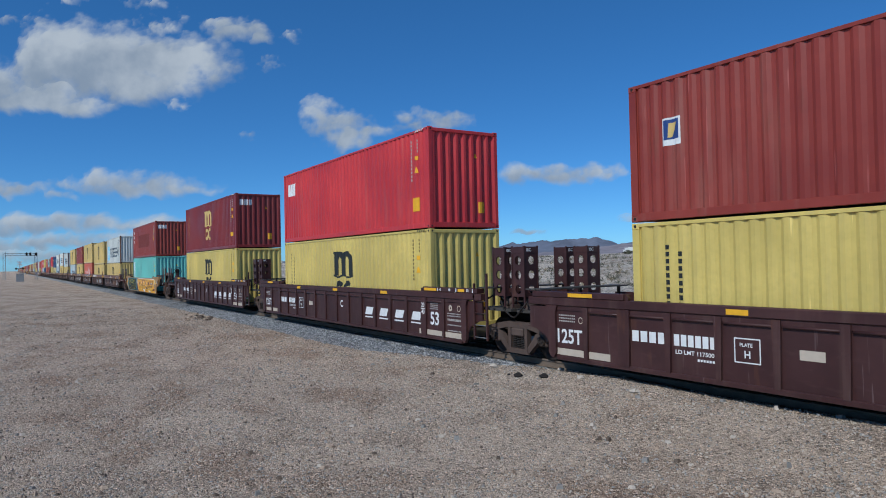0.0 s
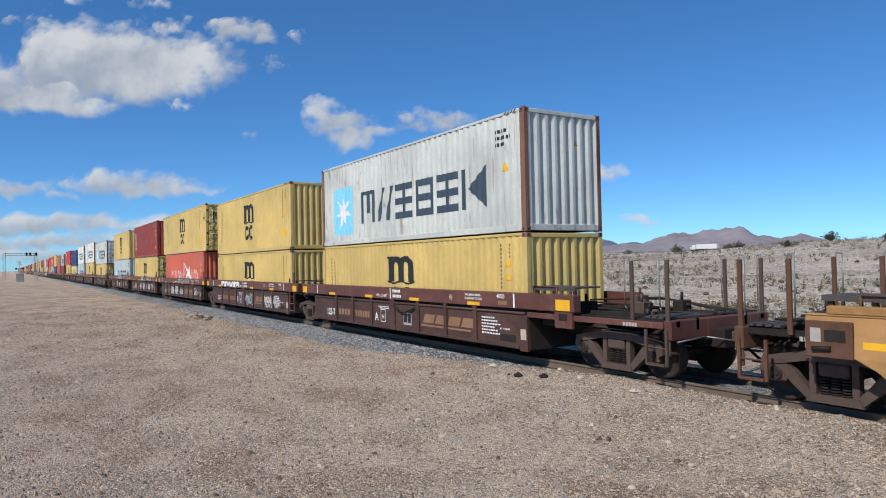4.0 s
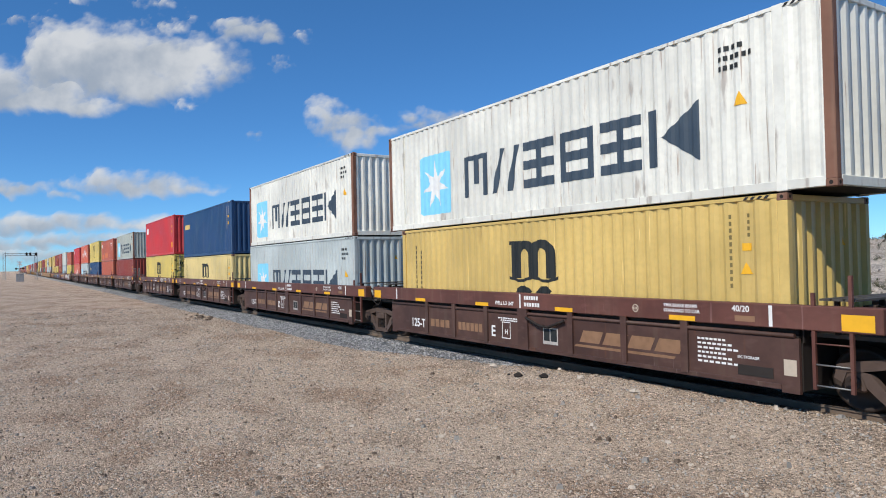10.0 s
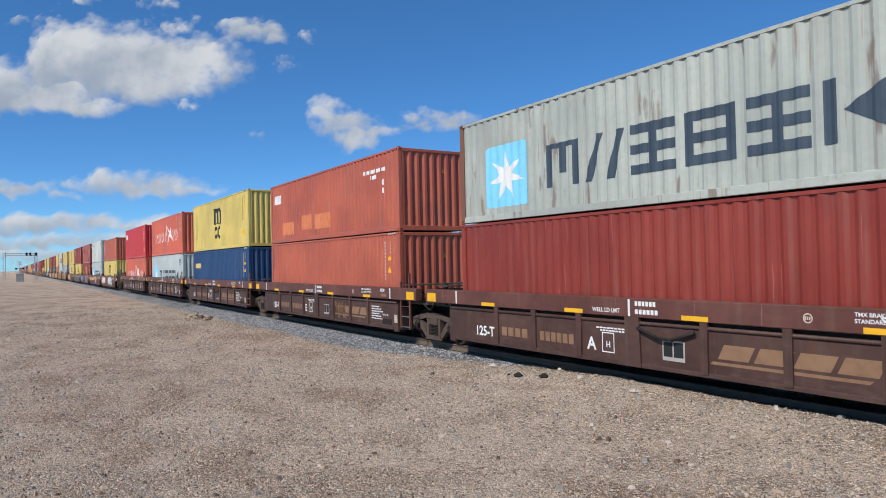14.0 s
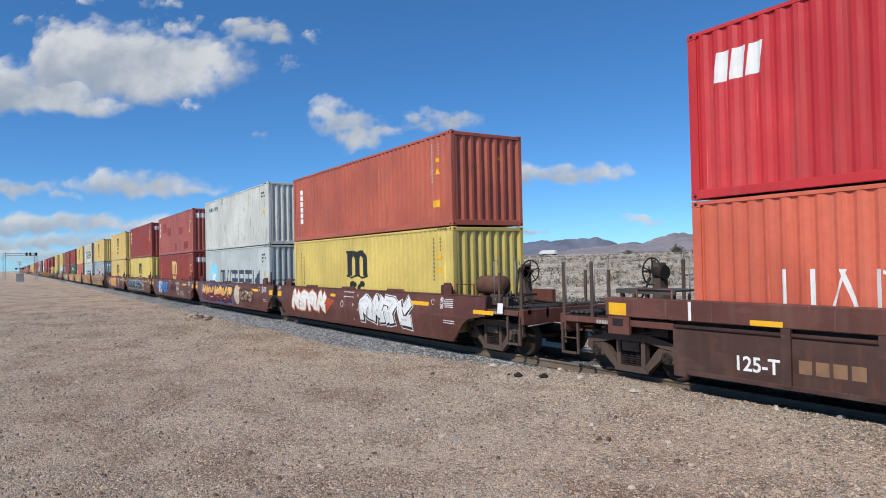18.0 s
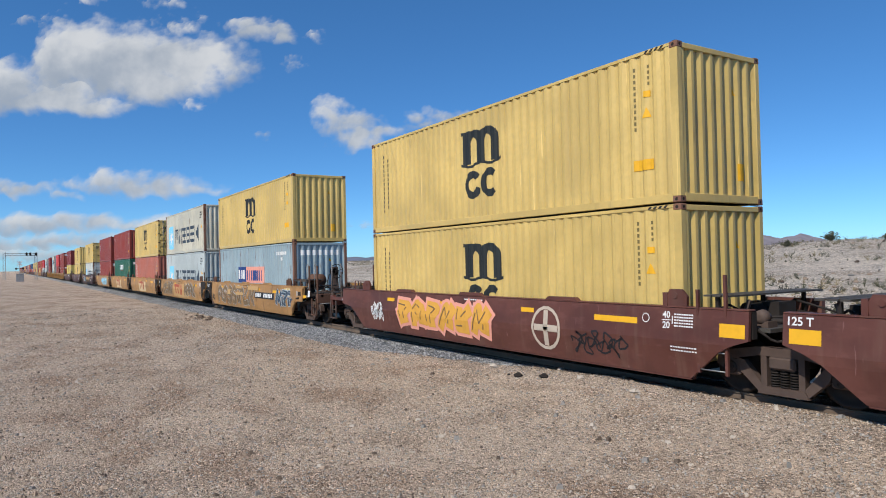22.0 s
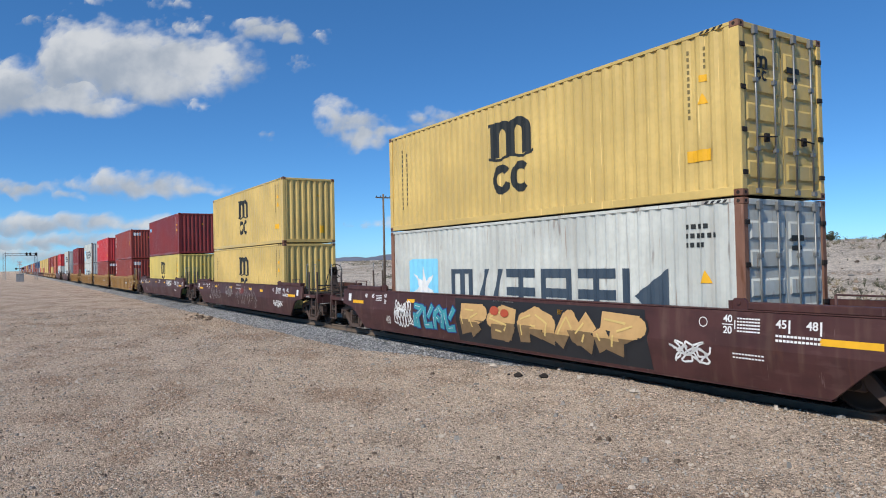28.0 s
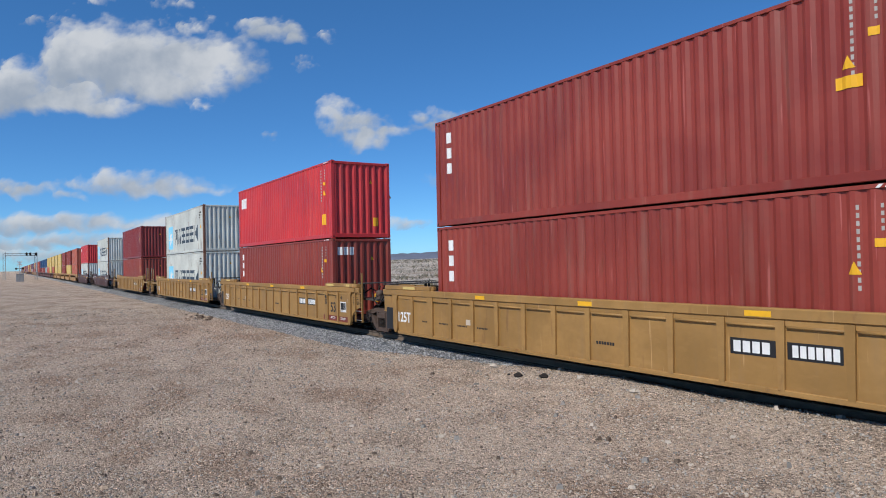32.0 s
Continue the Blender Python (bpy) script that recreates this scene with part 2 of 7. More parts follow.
def part(name, form, material, parent, label="", at=None, key=None):
    """One mesh object under a thing or a part; key: alike parts share one mesh."""
    slots = material if isinstance(material, tuple) else (material,)
    full = (name, key, tuple(m.name for m in slots)) if key is not None else None
    if full is not None and full in KEPT:
        me = KEPT[full]
    else:
        if callable(form):
            form = form()
        me = form if isinstance(form, bpy.types.Mesh) else form.mesh(name, *slots)
        if not len(me.materials):
            for m in slots:
                me.materials.append(m)
        if full is not None:
            KEPT[full] = me
    ob = new(name, me)
    ob.parent = parent
    if at is not None:
        ob.location = at
    if label:
        tagged(ob, label)
    return ob


MOVING = []


def thing(name, label, category, x0, z=0.0, group=""):
    """An empty at the base of a thing that rides with the train; x0: its place at the start."""
    e = new(name)
    e.empty_display_size = 0.3
    e.location = (x0, TRACK_Y, z)
    tagged(e, label, category, group)
    MOVING.append((e, x0, TRACK_Y, z))
    return e


# ---- words, shaped while the scene is still small ----
GLYPHS = {}


def glyphs(text):
    """The polygons of a word in the built-in font, one unit high."""
    if text not in GLYPHS:
        cu = bpy.data.curves.new("text", "FONT")
        cu.body = text
        cu.offset = 0.022
        ob = bpy.data.objects.new("text", cu)
        scene.collection.objects.link(ob)
        bpy.context.view_layer.update()
        me = bpy.data.meshes.new_from_object(ob.evaluated_get(bpy.context.evaluated_depsgraph_get()))
        bpy.data.objects.remove(ob)
        x0, y0 = min(v.co.x for v in me.vertices), min(v.co.y for v in me.vertices)
        k = 1.0 / (max(v.co.y for v in me.vertices) - y0)
        GLYPHS[text] = [[((me.vertices[i].co.x - x0) * k, (me.vertices[i].co.y - y0) * k) for i in p.vertices] for p in me.polygons]
        bpy.data.meshes.remove(me)
    return GLYPHS[text]


for word in ("45", "53", "20", "40", "48", "125T", "LD LMT 117500", "PLATE", "H", "40/20", "WELL LD LMT", "TMX BRAKE BEAMS", "STANDARD TO CAR", "125-T", "A", "B", "C", "D", "E", "IBC STORAGE", "125 T", "IBC"):
    glyphs(word)


# ---- ground ----
def earth(name, tones, scale, stones=True, bumps=0.03):
    """Dry dirt with gravel of several sizes."""
    m, nt, bsdf = shader(name)
    tc = nt.nodes.new("ShaderNodeTexCoord")
    co = tc.outputs["Object"]
    wide = noise_of(nt, co, 0.09 * scale, 5)
    mid = noise_of(nt, co, 0.9 * scale, 6)
    fine = noise_of(nt, co, 9.0 * scale, 10, None, 0.78)
    c = blend(nt, ramp(nt, wide, 0.36, 0.64), tones[0], tones[1])
    c = blend(nt, ramp(nt, mid, 0.42, 0.68, 0.0, 0.75), c, tones[2])
    drift = noise_of(nt, co, 0.33 * scale, 6, (1.0, 1.8, 1.0), 0.62)
    c = blend(nt, ramp(nt, drift, 0.50, 0.62, 0.0, 0.75), c, (tones[2][0] * 0.95, tones[2][1] * 0.82, tones[2][2] * 0.74))
    c = blend(nt, ramp(nt, drift, 0.50, 0.38, 0.0, 0.6), c, tones[1])
    c = blend(nt, ramp(nt, fine, 0.49, 0.62, 0.0, 0.85), c, times(tones[0], 0.40))
    grit = noise_of(nt, co, 23.0 * scale, 8, None, 0.75)
    c = blend(nt, ramp(nt, grit, 0.51, 0.62, 0.0, 0.75), c, times(tones[1], 1.5))
    height = fine
    if stones:
        vor = node(nt, "ShaderNodeTexVoronoi", Scale=18.0 * scale, Randomness=1.0)
        nt.links.new(co, vor.inputs["Vector"])
        sep = nt.nodes.new("ShaderNodeSeparateColor")
        nt.links.new(vor.outputs["Color"], sep.inputs[0])
        thick = nt.nodes.new("ShaderNodeMath")
        thick.operation = "ADD"
        nt.links.new(sep.outputs[0], thick.inputs[0])
        nt.links.new(ramp(nt, mid, 0.35, 0.65, -0.28, 0.22), thick.inputs[1])
        pick = ramp(nt, thick.outputs[0], 0.52, 0.60)
        core = ramp(nt, vor.outputs["Distance"], 0.18, 0.42, 1.0, 0.0)
        both = nt.nodes.new("ShaderNodeMath")
        both.operation = "MULTIPLY"
        nt.links.new(pick, both.inputs[0])
        nt.links.new(core, both.inputs[1])
        shade = blend(nt, ramp(nt, sep.outputs[1], 0.2, 0.8), times(tones[2], 0.75), times(tones[1], 1.5))
        c = blend(nt, both.outputs[0], c, shade)
        add = nt.nodes.new("ShaderNodeMath")
        add.operation = "ADD"
        nt.links.new(both.outputs[0], add.inputs[0])
        nt.links.new(fine, add.inputs[1])
        height = add.outputs[0]
    if stones:
        for size, low, high, how in ((52.0, 0.60, 1.42, 0.7), (17.0, 0.72, 1.30, 0.6)):
            cell = node(nt, "ShaderNodeTexVoronoi", Scale=size * scale, Randomness=1.0)
            nt.links.new(co, cell.inputs["Vector"])
            part_of = nt.nodes.new("ShaderNodeSeparateColor")
            nt.links.new(cell.outputs["Color"], part_of.inputs[0])
            tone = ramp(nt, part_of.outputs[2], 0.05, 0.95, low, high)
            grey = nt.nodes.new("ShaderNodeCombineColor")
            for k in range(3):
                nt.links.new(tone, grey.inputs[k])
            c = blend(nt, ramp(nt, mid, 0.36, 0.60, how * 0.25, how), c, blend(nt, 1.0, c, grey.outputs[0], "MULTIPLY"))
            lift = nt.nodes.new("ShaderNodeMath")
            lift.operation = "MULTIPLY_ADD"
            nt.links.new(cell.outputs["Distance"], lift.inputs[0])
            lift.inputs[1].default_value = -0.9
            nt.links.new(height, lift.inputs[2])
            height = lift.outputs[0]
    nt.links.new(c, bsdf.inputs["Base Color"])
    bsdf.inputs["Roughness"].default_value = 0.95
    bsdf.inputs["Specular IOR Level"].default_value = 0.15
    bump(nt, bsdf, height, 1.0, bumps)
    return m


DIRT = earth("dry_gravelly_dirt", ((0.465, 0.355, 0.262), (0.61, 0.480, 0.366), (0.335, 0.250, 0.184)), 1.0, True, 0.035)
RISE = earth("grey_stony_rise", ((0.54, 0.455, 0.365), (0.66, 0.57, 0.465), (0.33, 0.28, 0.225)), 0.22, True, 0.12)
BALLAST = earth("grey_ballast", ((0.34, 0.335, 0.325), (0.46, 0.45, 0.43), (0.20, 0.20, 0.195)), 1.3, True, 0.06)


def spread(fine0, fine1, step, far0, far1, grow=1.16):
    out = list(np.arange(fine0, fine1 + step / 2, step))
    s, x = step, fine1
    while x < far1:
        s *= grow
        x += s
        out.append(min(x, far1))
    s, x = step, fine0
    while x > far0:
        s *= grow
        x -= s
        out.insert(0, max(x, far0))
    return out


def land(x, y):
    """Height of the ground: a level yard, the bed of the track, a long stony rise behind it."""
    d = y - TRACK_Y
    h = -0.34
    h += 0.27 * max(0.0, min(1.0, (x + 20) / 10)) * math.exp(-((y - 10.1) / 1.7) ** 2)
    near = max(0.0, 1 - math.hypot(x, y) / 90)
    h += near * (0.05 * noise.noise((x * 0.35, y * 0.35, 0)) + 0.025 * noise.noise((x * 1.7, y * 1.7, 3)))
    h += near * near * 0.012 * noise.noise((x * 6.0, y * 6.0, 5))
    near_end = max(0.0, min(1.0, (x + 19) / 8))
    reach = 2.3 + 0.35 * noise.noise((x * 0.4, 0.0, 17)) + 0.12 * noise.noise((x * 2.1, 0.0, 18)) - 1.35 * near_end if d < 0 else 1.9
    if abs(d) < reach:
        h = min(h, -0.19) - 0.12 * (1 - max(0.0, (abs(d) - reach + 0.4) / 0.4))
    if d > 9:
        a = min(1.0, (d - 9) / 85)
        b = max(0.0, min(1.0, (x + 78) / 26))
        crest = 3.2 + 1.35 * b * b * (3 - 2 * b)
        h += crest * a * a * (3 - 2 * a)
        rough = min(1.0, (d - 9) / 30) * max(0.0, 1 - d / 900)
        h += rough * (0.55 * noise.noise((x * 0.045, y * 0.06, 7)) + 0.22 * noise.noise((x * 0.21, y * 0.25, 9)) + 0.07 * noise.noise((x * 0.9, y * 0.9, 1)))
        if d > 110:
            far = min(1.0, (d - 110) / 230)
            h += (5.9 - crest) * far - min(9.0, max(0.0, d - 420) * 0.02)
    return h


gx = spread(-34.0, 8.0, 0.2, -4600.0, 2600.0)
gy = spread(1.5, 13.5, 0.2, -2600.0, 4600.0)
sheet = Form()
sheet.add([(x, y, land(x, y)) for x in gx for y in gy],
          [(i * len(gy) + j, (i + 1) * len(gy) + j, (i + 1) * len(gy) + j + 1, i * len(gy) + j + 1)
           for i in range(len(gx) - 1) for j in range(len(gy) - 1)], True)
sheet.k = [1 if gy[j] > TRACK_Y + 9 else 0 for i in range(len(gx) - 1) for j in range(len(gy) - 1)]
ground = new("ground", sheet.mesh("ground", DIRT, RISE))
tagged(ground, "dry pinkish brown gravelly desert dirt", "ground", kind="structure")

bed = Form()
bed_x = spread(-60.0, 10.0, 0.25, -1900.0, 400.0, 1.3)
bed_d = [-2.6, -2.2, -2.0, -1.85, -1.7, -1.55, -1.4, -1.25, -1.0, -0.7, -0.3, 0.3, 0.7, 1.0, 1.3, 1.6, 1.9, 2.3, 2.7]
bed.add([(x, TRACK_Y + d, (-0.19 if abs(d) < 1.35 else -0.19 - (abs(d) - 1.35) * 0.17) + 0.035 * noise.noise((x * 2.3, d * 2.3, 4)) + 0.02 * noise.noise((x * 7, d * 7, 4)))
         for x in bed_x for d in bed_d],
        [(i * len(bed_d) + j, (i + 1) * len(bed_d) + j, (i + 1) * len(bed_d) + j + 1, i * len(bed_d) + j + 1)
         for i in range(len(bed_x) - 1) for j in range(len(bed_d) - 1)], True)
tagged(new("ballast", bed.mesh("ballast", BALLAST)), "grey crushed stone ballast under the rails", "ballast", kind="structure")

STONE_TONES = [plain("pebble_" + n, c, 0.9, 0.0, 0.35) for n, c in
               (("buff", (0.40, 0.30, 0.22)), ("grey", (0.27, 0.25, 0.225)), ("pale", (0.50, 0.425, 0.345)), ("brown", (0.13, 0.095, 0.07)))]
BALLAST_TONES = [plain("ballast_" + n, c, 0.85, 0.0, 0.4) for n, c in
                 (("grey", (0.27, 0.27, 0.275)), ("dark", (0.13, 0.135, 0.14)), ("pale", (0.46, 0.45, 0.44)))]


def pebble(form, rng, x, y, z, r):
    a = rng.uniform(0, 6.28)
    verts = []
    for k, (rad, h) in enumerate(((0.62, -0.35), (1.0, 0.05), (0.55, 0.5))):
        for i in range(5):
            t = a + i * 1.2566 + k * 0.6
            q = rad * r * rng.uniform(0.75, 1.2)
            verts.append((x + q * math.cos(t), y + q * math.sin(t) * 0.8, z + h * r * rng.uniform(0.7, 1.1)))
    faces = [[4, 3, 2, 1, 0], [10, 11, 12, 13, 14]]
    for k in (0, 5):
        for i in range(5):
            faces.append([k + i, k + (i + 1) % 5, k + 5 + (i + 1) % 5, k + 5 + i])
    form.add(verts, faces)


rng = random.Random(4)
stones = Form()


def chip(form, x, y, z, r):
    """A small flat angular stone."""
    a, q = rng.uniform(0, 6.28), rng.uniform(0.45, 0.8)
    verts = []
    for rad, h in ((1.0, -0.3), (rng.uniform(0.45, 0.75), rng.uniform(0.35, 0.7))):
        for i in range(4):
            s = rad * r * rng.uniform(0.7, 1.25)
            u, v = s * math.cos(i * 1.571), s * q * math.sin(i * 1.571)
            verts.append((x + u * math.cos(a) - v * math.sin(a), y + u * math.sin(a) + v * math.cos(a), z + h * r))
    form.add(verts, [(4, 5, 6, 7)] + [(i, (i + 1) % 4, (i + 1) % 4 + 4, i + 4) for i in range(4)])


placed = 0
while placed < 95000:
    d = 3.6 * (14.0 ** rng.random())
    way = radians(rng.uniform(22, 91))
    x, y = -d * math.sin(way), d * math.cos(way)
    if y > 10.2 or y < -0.6:
        continue
    patch = noise.noise((x * 0.45, y * 0.45, 31)) + 0.6 * noise.noise((x * 1.5, y * 1.5, 12))
    if rng.random() > 0.62 + 0.6 * patch:
        continue
    r = (0.0065 + 0.016 * rng.random() ** 2.5) * (0.7 + d * 0.055)
    stones.slot = rng.choice((0, 0, 0, 1, 1, 2, 2, 3))
    if rng.random() < 0.009:
        r += 0.012 + 0.05 * rng.random() ** 2
        stones.slot = rng.choice((0, 0, 1, 2, 3))
    chip(stones, x, y, land(x, y) + r * 0.1, r)
    placed += 1
tagged(new("pebbles", stones.mesh("pebbles", *STONE_TONES)), "buff and grey pebbles strewn over the dirt", "pebbles", kind="stuff")

chips = Form()
for _ in range(20000):
    x = -46 + 52 * rng.random()
    d = -rng.uniform(0.95, 2.5)
    r = rng.uniform(0.018, 0.042)
    z = -0.19 if abs(d) < 1.35 else -0.19 - (abs(d) - 1.35) * 0.17
    if land(x, TRACK_Y + d) > z + 0.01:
        continue
    chips.slot = rng.randrange(3)
    pebble(chips, rng, x, TRACK_Y + d, z + 0.01, r)
tagged(new("ballast_stones", chips.mesh("ballast_stones", *BALLAST_TONES)), "loose grey ballast stones beside the rail", "ballast", kind="stuff")

# single larger stones and dark lumps that lie on the dirt
for x, y, r, tone, text in ((-11.6, 9.15, 0.12, 3, "dark lump of broken rubber on the dirt"), (-10.9, 9.28, 0.12, 3, "dark lump of broken rubber on the dirt"),
                            (-11.9, 9.13, 0.05, 3, "small dark lump on the dirt"), (-13.0, 9.55, 0.13, 2, "pale flat stone at the edge of the ballast"),
                            (-8.6, 9.4, 0.12, 2, "pale stone at the edge of the ballast"), (-10.2, 9.62, 0.1, 2, "pale stone at the edge of the ballast"),
                            (-36.6, 8.2, 0.25, 3, "heap of brown rubble"), (-35.6, 8.5, 0.2, 3, "heap of brown rubble"), (-39, 8.5, 0.22, 0, "heap of brown rubble"),
                            (-16.5, 3.2, 0.07, 2, "pale stone on the dirt"), (-6.6, 4.4, 0.035, 2, "small pale stone on the dirt"), (-13.2, 4.3, 0.05, 3, "brown stone on the dirt")):
    f = Form()
    pebble(f, rng, 0, 0, 0, r)
    o = new("stone", f.mesh("stone", DARK if "rubber" in text or "dark lump" in text else STONE_TONES[tone]))
    o.location = (x, y, land(x, y) + r * 0.2)
    tagged(o, text, "stone")

for k in range(12):
    r = rng.uniform(0.08, 0.17)
    x, y = -37.0 + rng.uniform(-2.6, 2.6), 8.3 + rng.uniform(-0.5, 0.6)
    f = Form()
    pebble(f, rng, 0, 0, 0, r)
    o = new("rubble_lump", f.mesh("rubble_lump", STONE_TONES[rng.choice((3, 3, 0))]))
    o.location = (x, y, land(x, y) + r * 0.2)
    tagged(o, "brown lump of broken rubble on the dirt", "rubble", "rubble heap")

# ---- track ----
RAIL_SHAPE = [(-0.07, -0.17), (0.07, -0.17), (0.07, -0.155), (0.012, -0.14), (0.01, -0.045), (0.036, -0.035), (0.036, -0.008), (0.028, 0.0), (-0.028, 0.0), (-0.036, -0.008), (-0.036, -0.035), (-0.01, -0.045), (-0.012, -0.14), (-0.07, -0.155)]
track = new("track")
track.location = (0, TRACK_Y, 0)
tagged(track, "steel rails on concrete sleepers, dusty and brown", "railway track", kind="structure")
for side in (-0.7525, 0.7525):
    f = Form().prism([(side + a, b) for a, b in RAIL_SHAPE], -1900, 400, "x")
    part("rail", f, RAIL, track)
CONCRETE = plain("dusty_concrete", (0.36, 0.32, 0.28), 0.9, 0.0, 0.3)
sleeper = lambda: Form().box(-0.13, 0.13, -1.3, 1.3, -0.40, -0.195, 0.02)
for i in range(110):
    part("sleeper", sleeper, CONCRETE, track, at=(-58 + i * 0.61, 0, 0), key="near")
rest = Form()
for i in range(1100):
    x = -58 - (i + 1) * 0.61
    rest.box(x - 0.13, x + 0.13, -1.3, 1.3, -0.40, -0.195)
tagged(part("far_sleepers", rest, CONCRETE, track), kind="stuff")
clip = lambda: Form().box(-0.06, 0.06, -0.12, 0.12, -0.165, -0.13, 0.01)
for i in range(4):
    part("rail_clip", clip, STEEL, track, at=(-58 + i * 0.61, -0.7525, 0), key="clip")


# ---- containers ----
PITCH_SIDE, DEPTH_SIDE = 0.278, 0.036
PITCH_END, DEPTH_END = 0.272, 0.045


def wave(u, pitch, depth):
    """Depth of the corrugation at u: flat crest, slope, flat trough, slope."""
    a = (u / pitch) % 1.0
    if a < 0.26:
        return 0.0
    if a < 0.5:
        return depth * (a - 0.26) / 0.24
    if a < 0.76:
        return depth
    return depth * (1.0 - a) / 0.24


def breaks(u0, u1, pitch):
    out = [u0]
    k = math.floor(u0 / pitch) - 1
    while k * pitch < u1:
        for a in (0.0, 0.26, 0.5, 0.76):
            u = (k + a) * pitch
            if u0 + 1e-4 < u < u1 - 1e-4:
                out.append(u)
        k += 1
    return out + [u1]


def corrugated(half, z0, z1, pitch, depth, put):
    us = breaks(-half, half, pitch)
    verts = []
    for u in us:
        w = wave(u, pitch, depth)
        verts += [put(u, w, z0), put(u, w, z1)]
    f = Form()
    f.add(verts, [(2 * i, 2 * i + 2, 2 * i + 3, 2 * i + 1) for i in range(len(us) - 1)])
    return f


def flat(polys, put, cuts=(), levels=(), step=0.0):
    """Paint on a surface: polygons in u, z, cut where the surface bends, and laid on it by put(u, z); step: each polygon lies that far over the last."""
    bm = bmesh.new()
    for k, poly in enumerate(polys):
        vs = [bm.verts.new((u, k * step, z)) for u, z in poly]
        try:
            bm.faces.new(vs)
        except ValueError:
            pass
    us = [v.co.x for v in bm.verts]
    lo, hi = min(us), max(us)
    for c in cuts:
        if lo < c < hi:
            bmesh.ops.bisect_plane(bm, geom=bm.verts[:] + bm.edges[:] + bm.faces[:], plane_co=(c, 0, 0), plane_no=(1, 0, 0), dist=1e-5)
    zs = [v.co.z for v in bm.verts]
    for c in levels:
        if min(zs) < c < max(zs):
            bmesh.ops.bisect_plane(bm, geom=bm.verts[:] + bm.edges[:] + bm.faces[:], plane_co=(0, 0, c), plane_no=(0, 0, 1), dist=1e-5)
    bmesh.ops.triangulate(bm, faces=[f for f in bm.faces if len(f.verts) > 4])
    for v in bm.verts:
        over = v.co.y
        v.co = put(v.co.x, v.co.z)
        v.co.y -= over
    me = bpy.data.meshes.new("paint")
    bm.to_mesh(me)
    bm.free()
    return me


def rect(u0, u1, z0, z1, lean=0.0):
    return [(u0, z0), (u1, z0), (u1 + lean, z1), (u0 + lean, z1)]


def disc(u, z, r, n=16, squash=1.0):
    return [(u + r * math.cos(2 * math.pi * i / n), z + squash * r * math.sin(2 * math.pi * i / n)) for i in range(n)]


def ring(u, z, r, r2, n=18, a0=0.0, a1=360.0):
    out = []
    for i in range(n):
        a, b = radians(a0 + (a1 - a0) * i / n), radians(a0 + (a1 - a0) * (i + 1) / n)
        out.append([(u + r2 * math.cos(a), z + r2 * math.sin(a)), (u + r * math.cos(a), z + r * math.sin(a)), (u + r * math.cos(b), z + r * math.sin(b)), (u + r2 * math.cos(b), z + r2 * math.sin(b))])
    return out


def blocks(u, z, w, h, n):
    """A row of heavy plain figures (gates, wedges, stacked bars), in the place of a company's name."""
    out, step = [], w / n
    s = 0.19 * h
    for i in range(n):
        a, b = u + i * step, u + (i + 0.84) * step
        m, kind = (a + b) / 2, (0, 1, 2, 3, 2, 4)[i % 6]
        if kind == 0:
            out += [rect(a, a + s, z, z + h), rect(b - s, b, z, z + h), rect(m - s / 2, m + s / 2, z + h * 0.3, z + h - s * 0.6), rect(a + s, b - s, z + h - s * 0.6, z + h)]
        elif kind == 1:
            out += [[(a - s * 0.2, z), (a + s * 0.8, z), (m - s * 0.15, z + h), (m - s * 0.9, z + h)], [(m + s * 0.3, z), (m + s * 1.3, z), (b + s * 0.1, z + h), (b - s * 0.8, z + h)]]
        elif kind == 2:
            out += [rect(a, b, z, z + s), rect(a, b, z + h / 2 - s / 2, z + h / 2 + s / 2), rect(a, b, z + h - s, z + h), rect(m - s / 2, m + s / 2, z + s, z + h / 2 - s / 2), rect(m - s / 2, m + s / 2, z + h / 2 + s / 2, z + h - s)]
        elif kind == 3:
            out += [rect(a, a + s, z, z + h), rect(b - s, b, z, z + h), rect(a + s, b - s, z + h - s, z + h), rect(a + s, b - s, z, z + s), rect(a + s, b - s, z + h / 2 - s / 2, z + h / 2 + s / 2)]
        else:
            out += [rect(a, a + s, z, z + h), [(b + s * 0.4, z), (b + s * 0.4, z + h), (a + s * 1.4, z + h / 2)]]
    return out


def solid(u, z, w, h, n, gap=0.18, lean=0.0):
    """A row of n plain blocks."""
    step = w / n
    return [rect(u + i * step, u + (i + 1 - gap) * step, z, z + h, lean) for i in range(n)]


def column(u, z_top, w, h, n, gap=0.3):
    step = h / n
    return [rect(u, u + w, z_top - (i + 1 - gap) * step, z_top - i * step) for i in range(n)]


def letters(text, u, z, h, width=None):
    """A word h metres high, drawn out to a width if one is given."""
    shape = glyphs(text)
    kx = h if width is None else width / max(a for p in shape for a, b in p)
    return [[(u + a * kx, z + b * h) for a, b in p] for p in shape]


def star(u, z, r):
    """A star of seven points as triangles round its middle."""
    pts = []
    for i in range(14):
        a = math.pi / 2 + i * math.pi / 7
        q = r if i % 2 == 0 else r * 0.36
        pts.append((u + q * math.cos(a), z + q * math.sin(a)))
    return [[(u, z), pts[i], pts[(i + 1) % 14]] for i in range(14)]


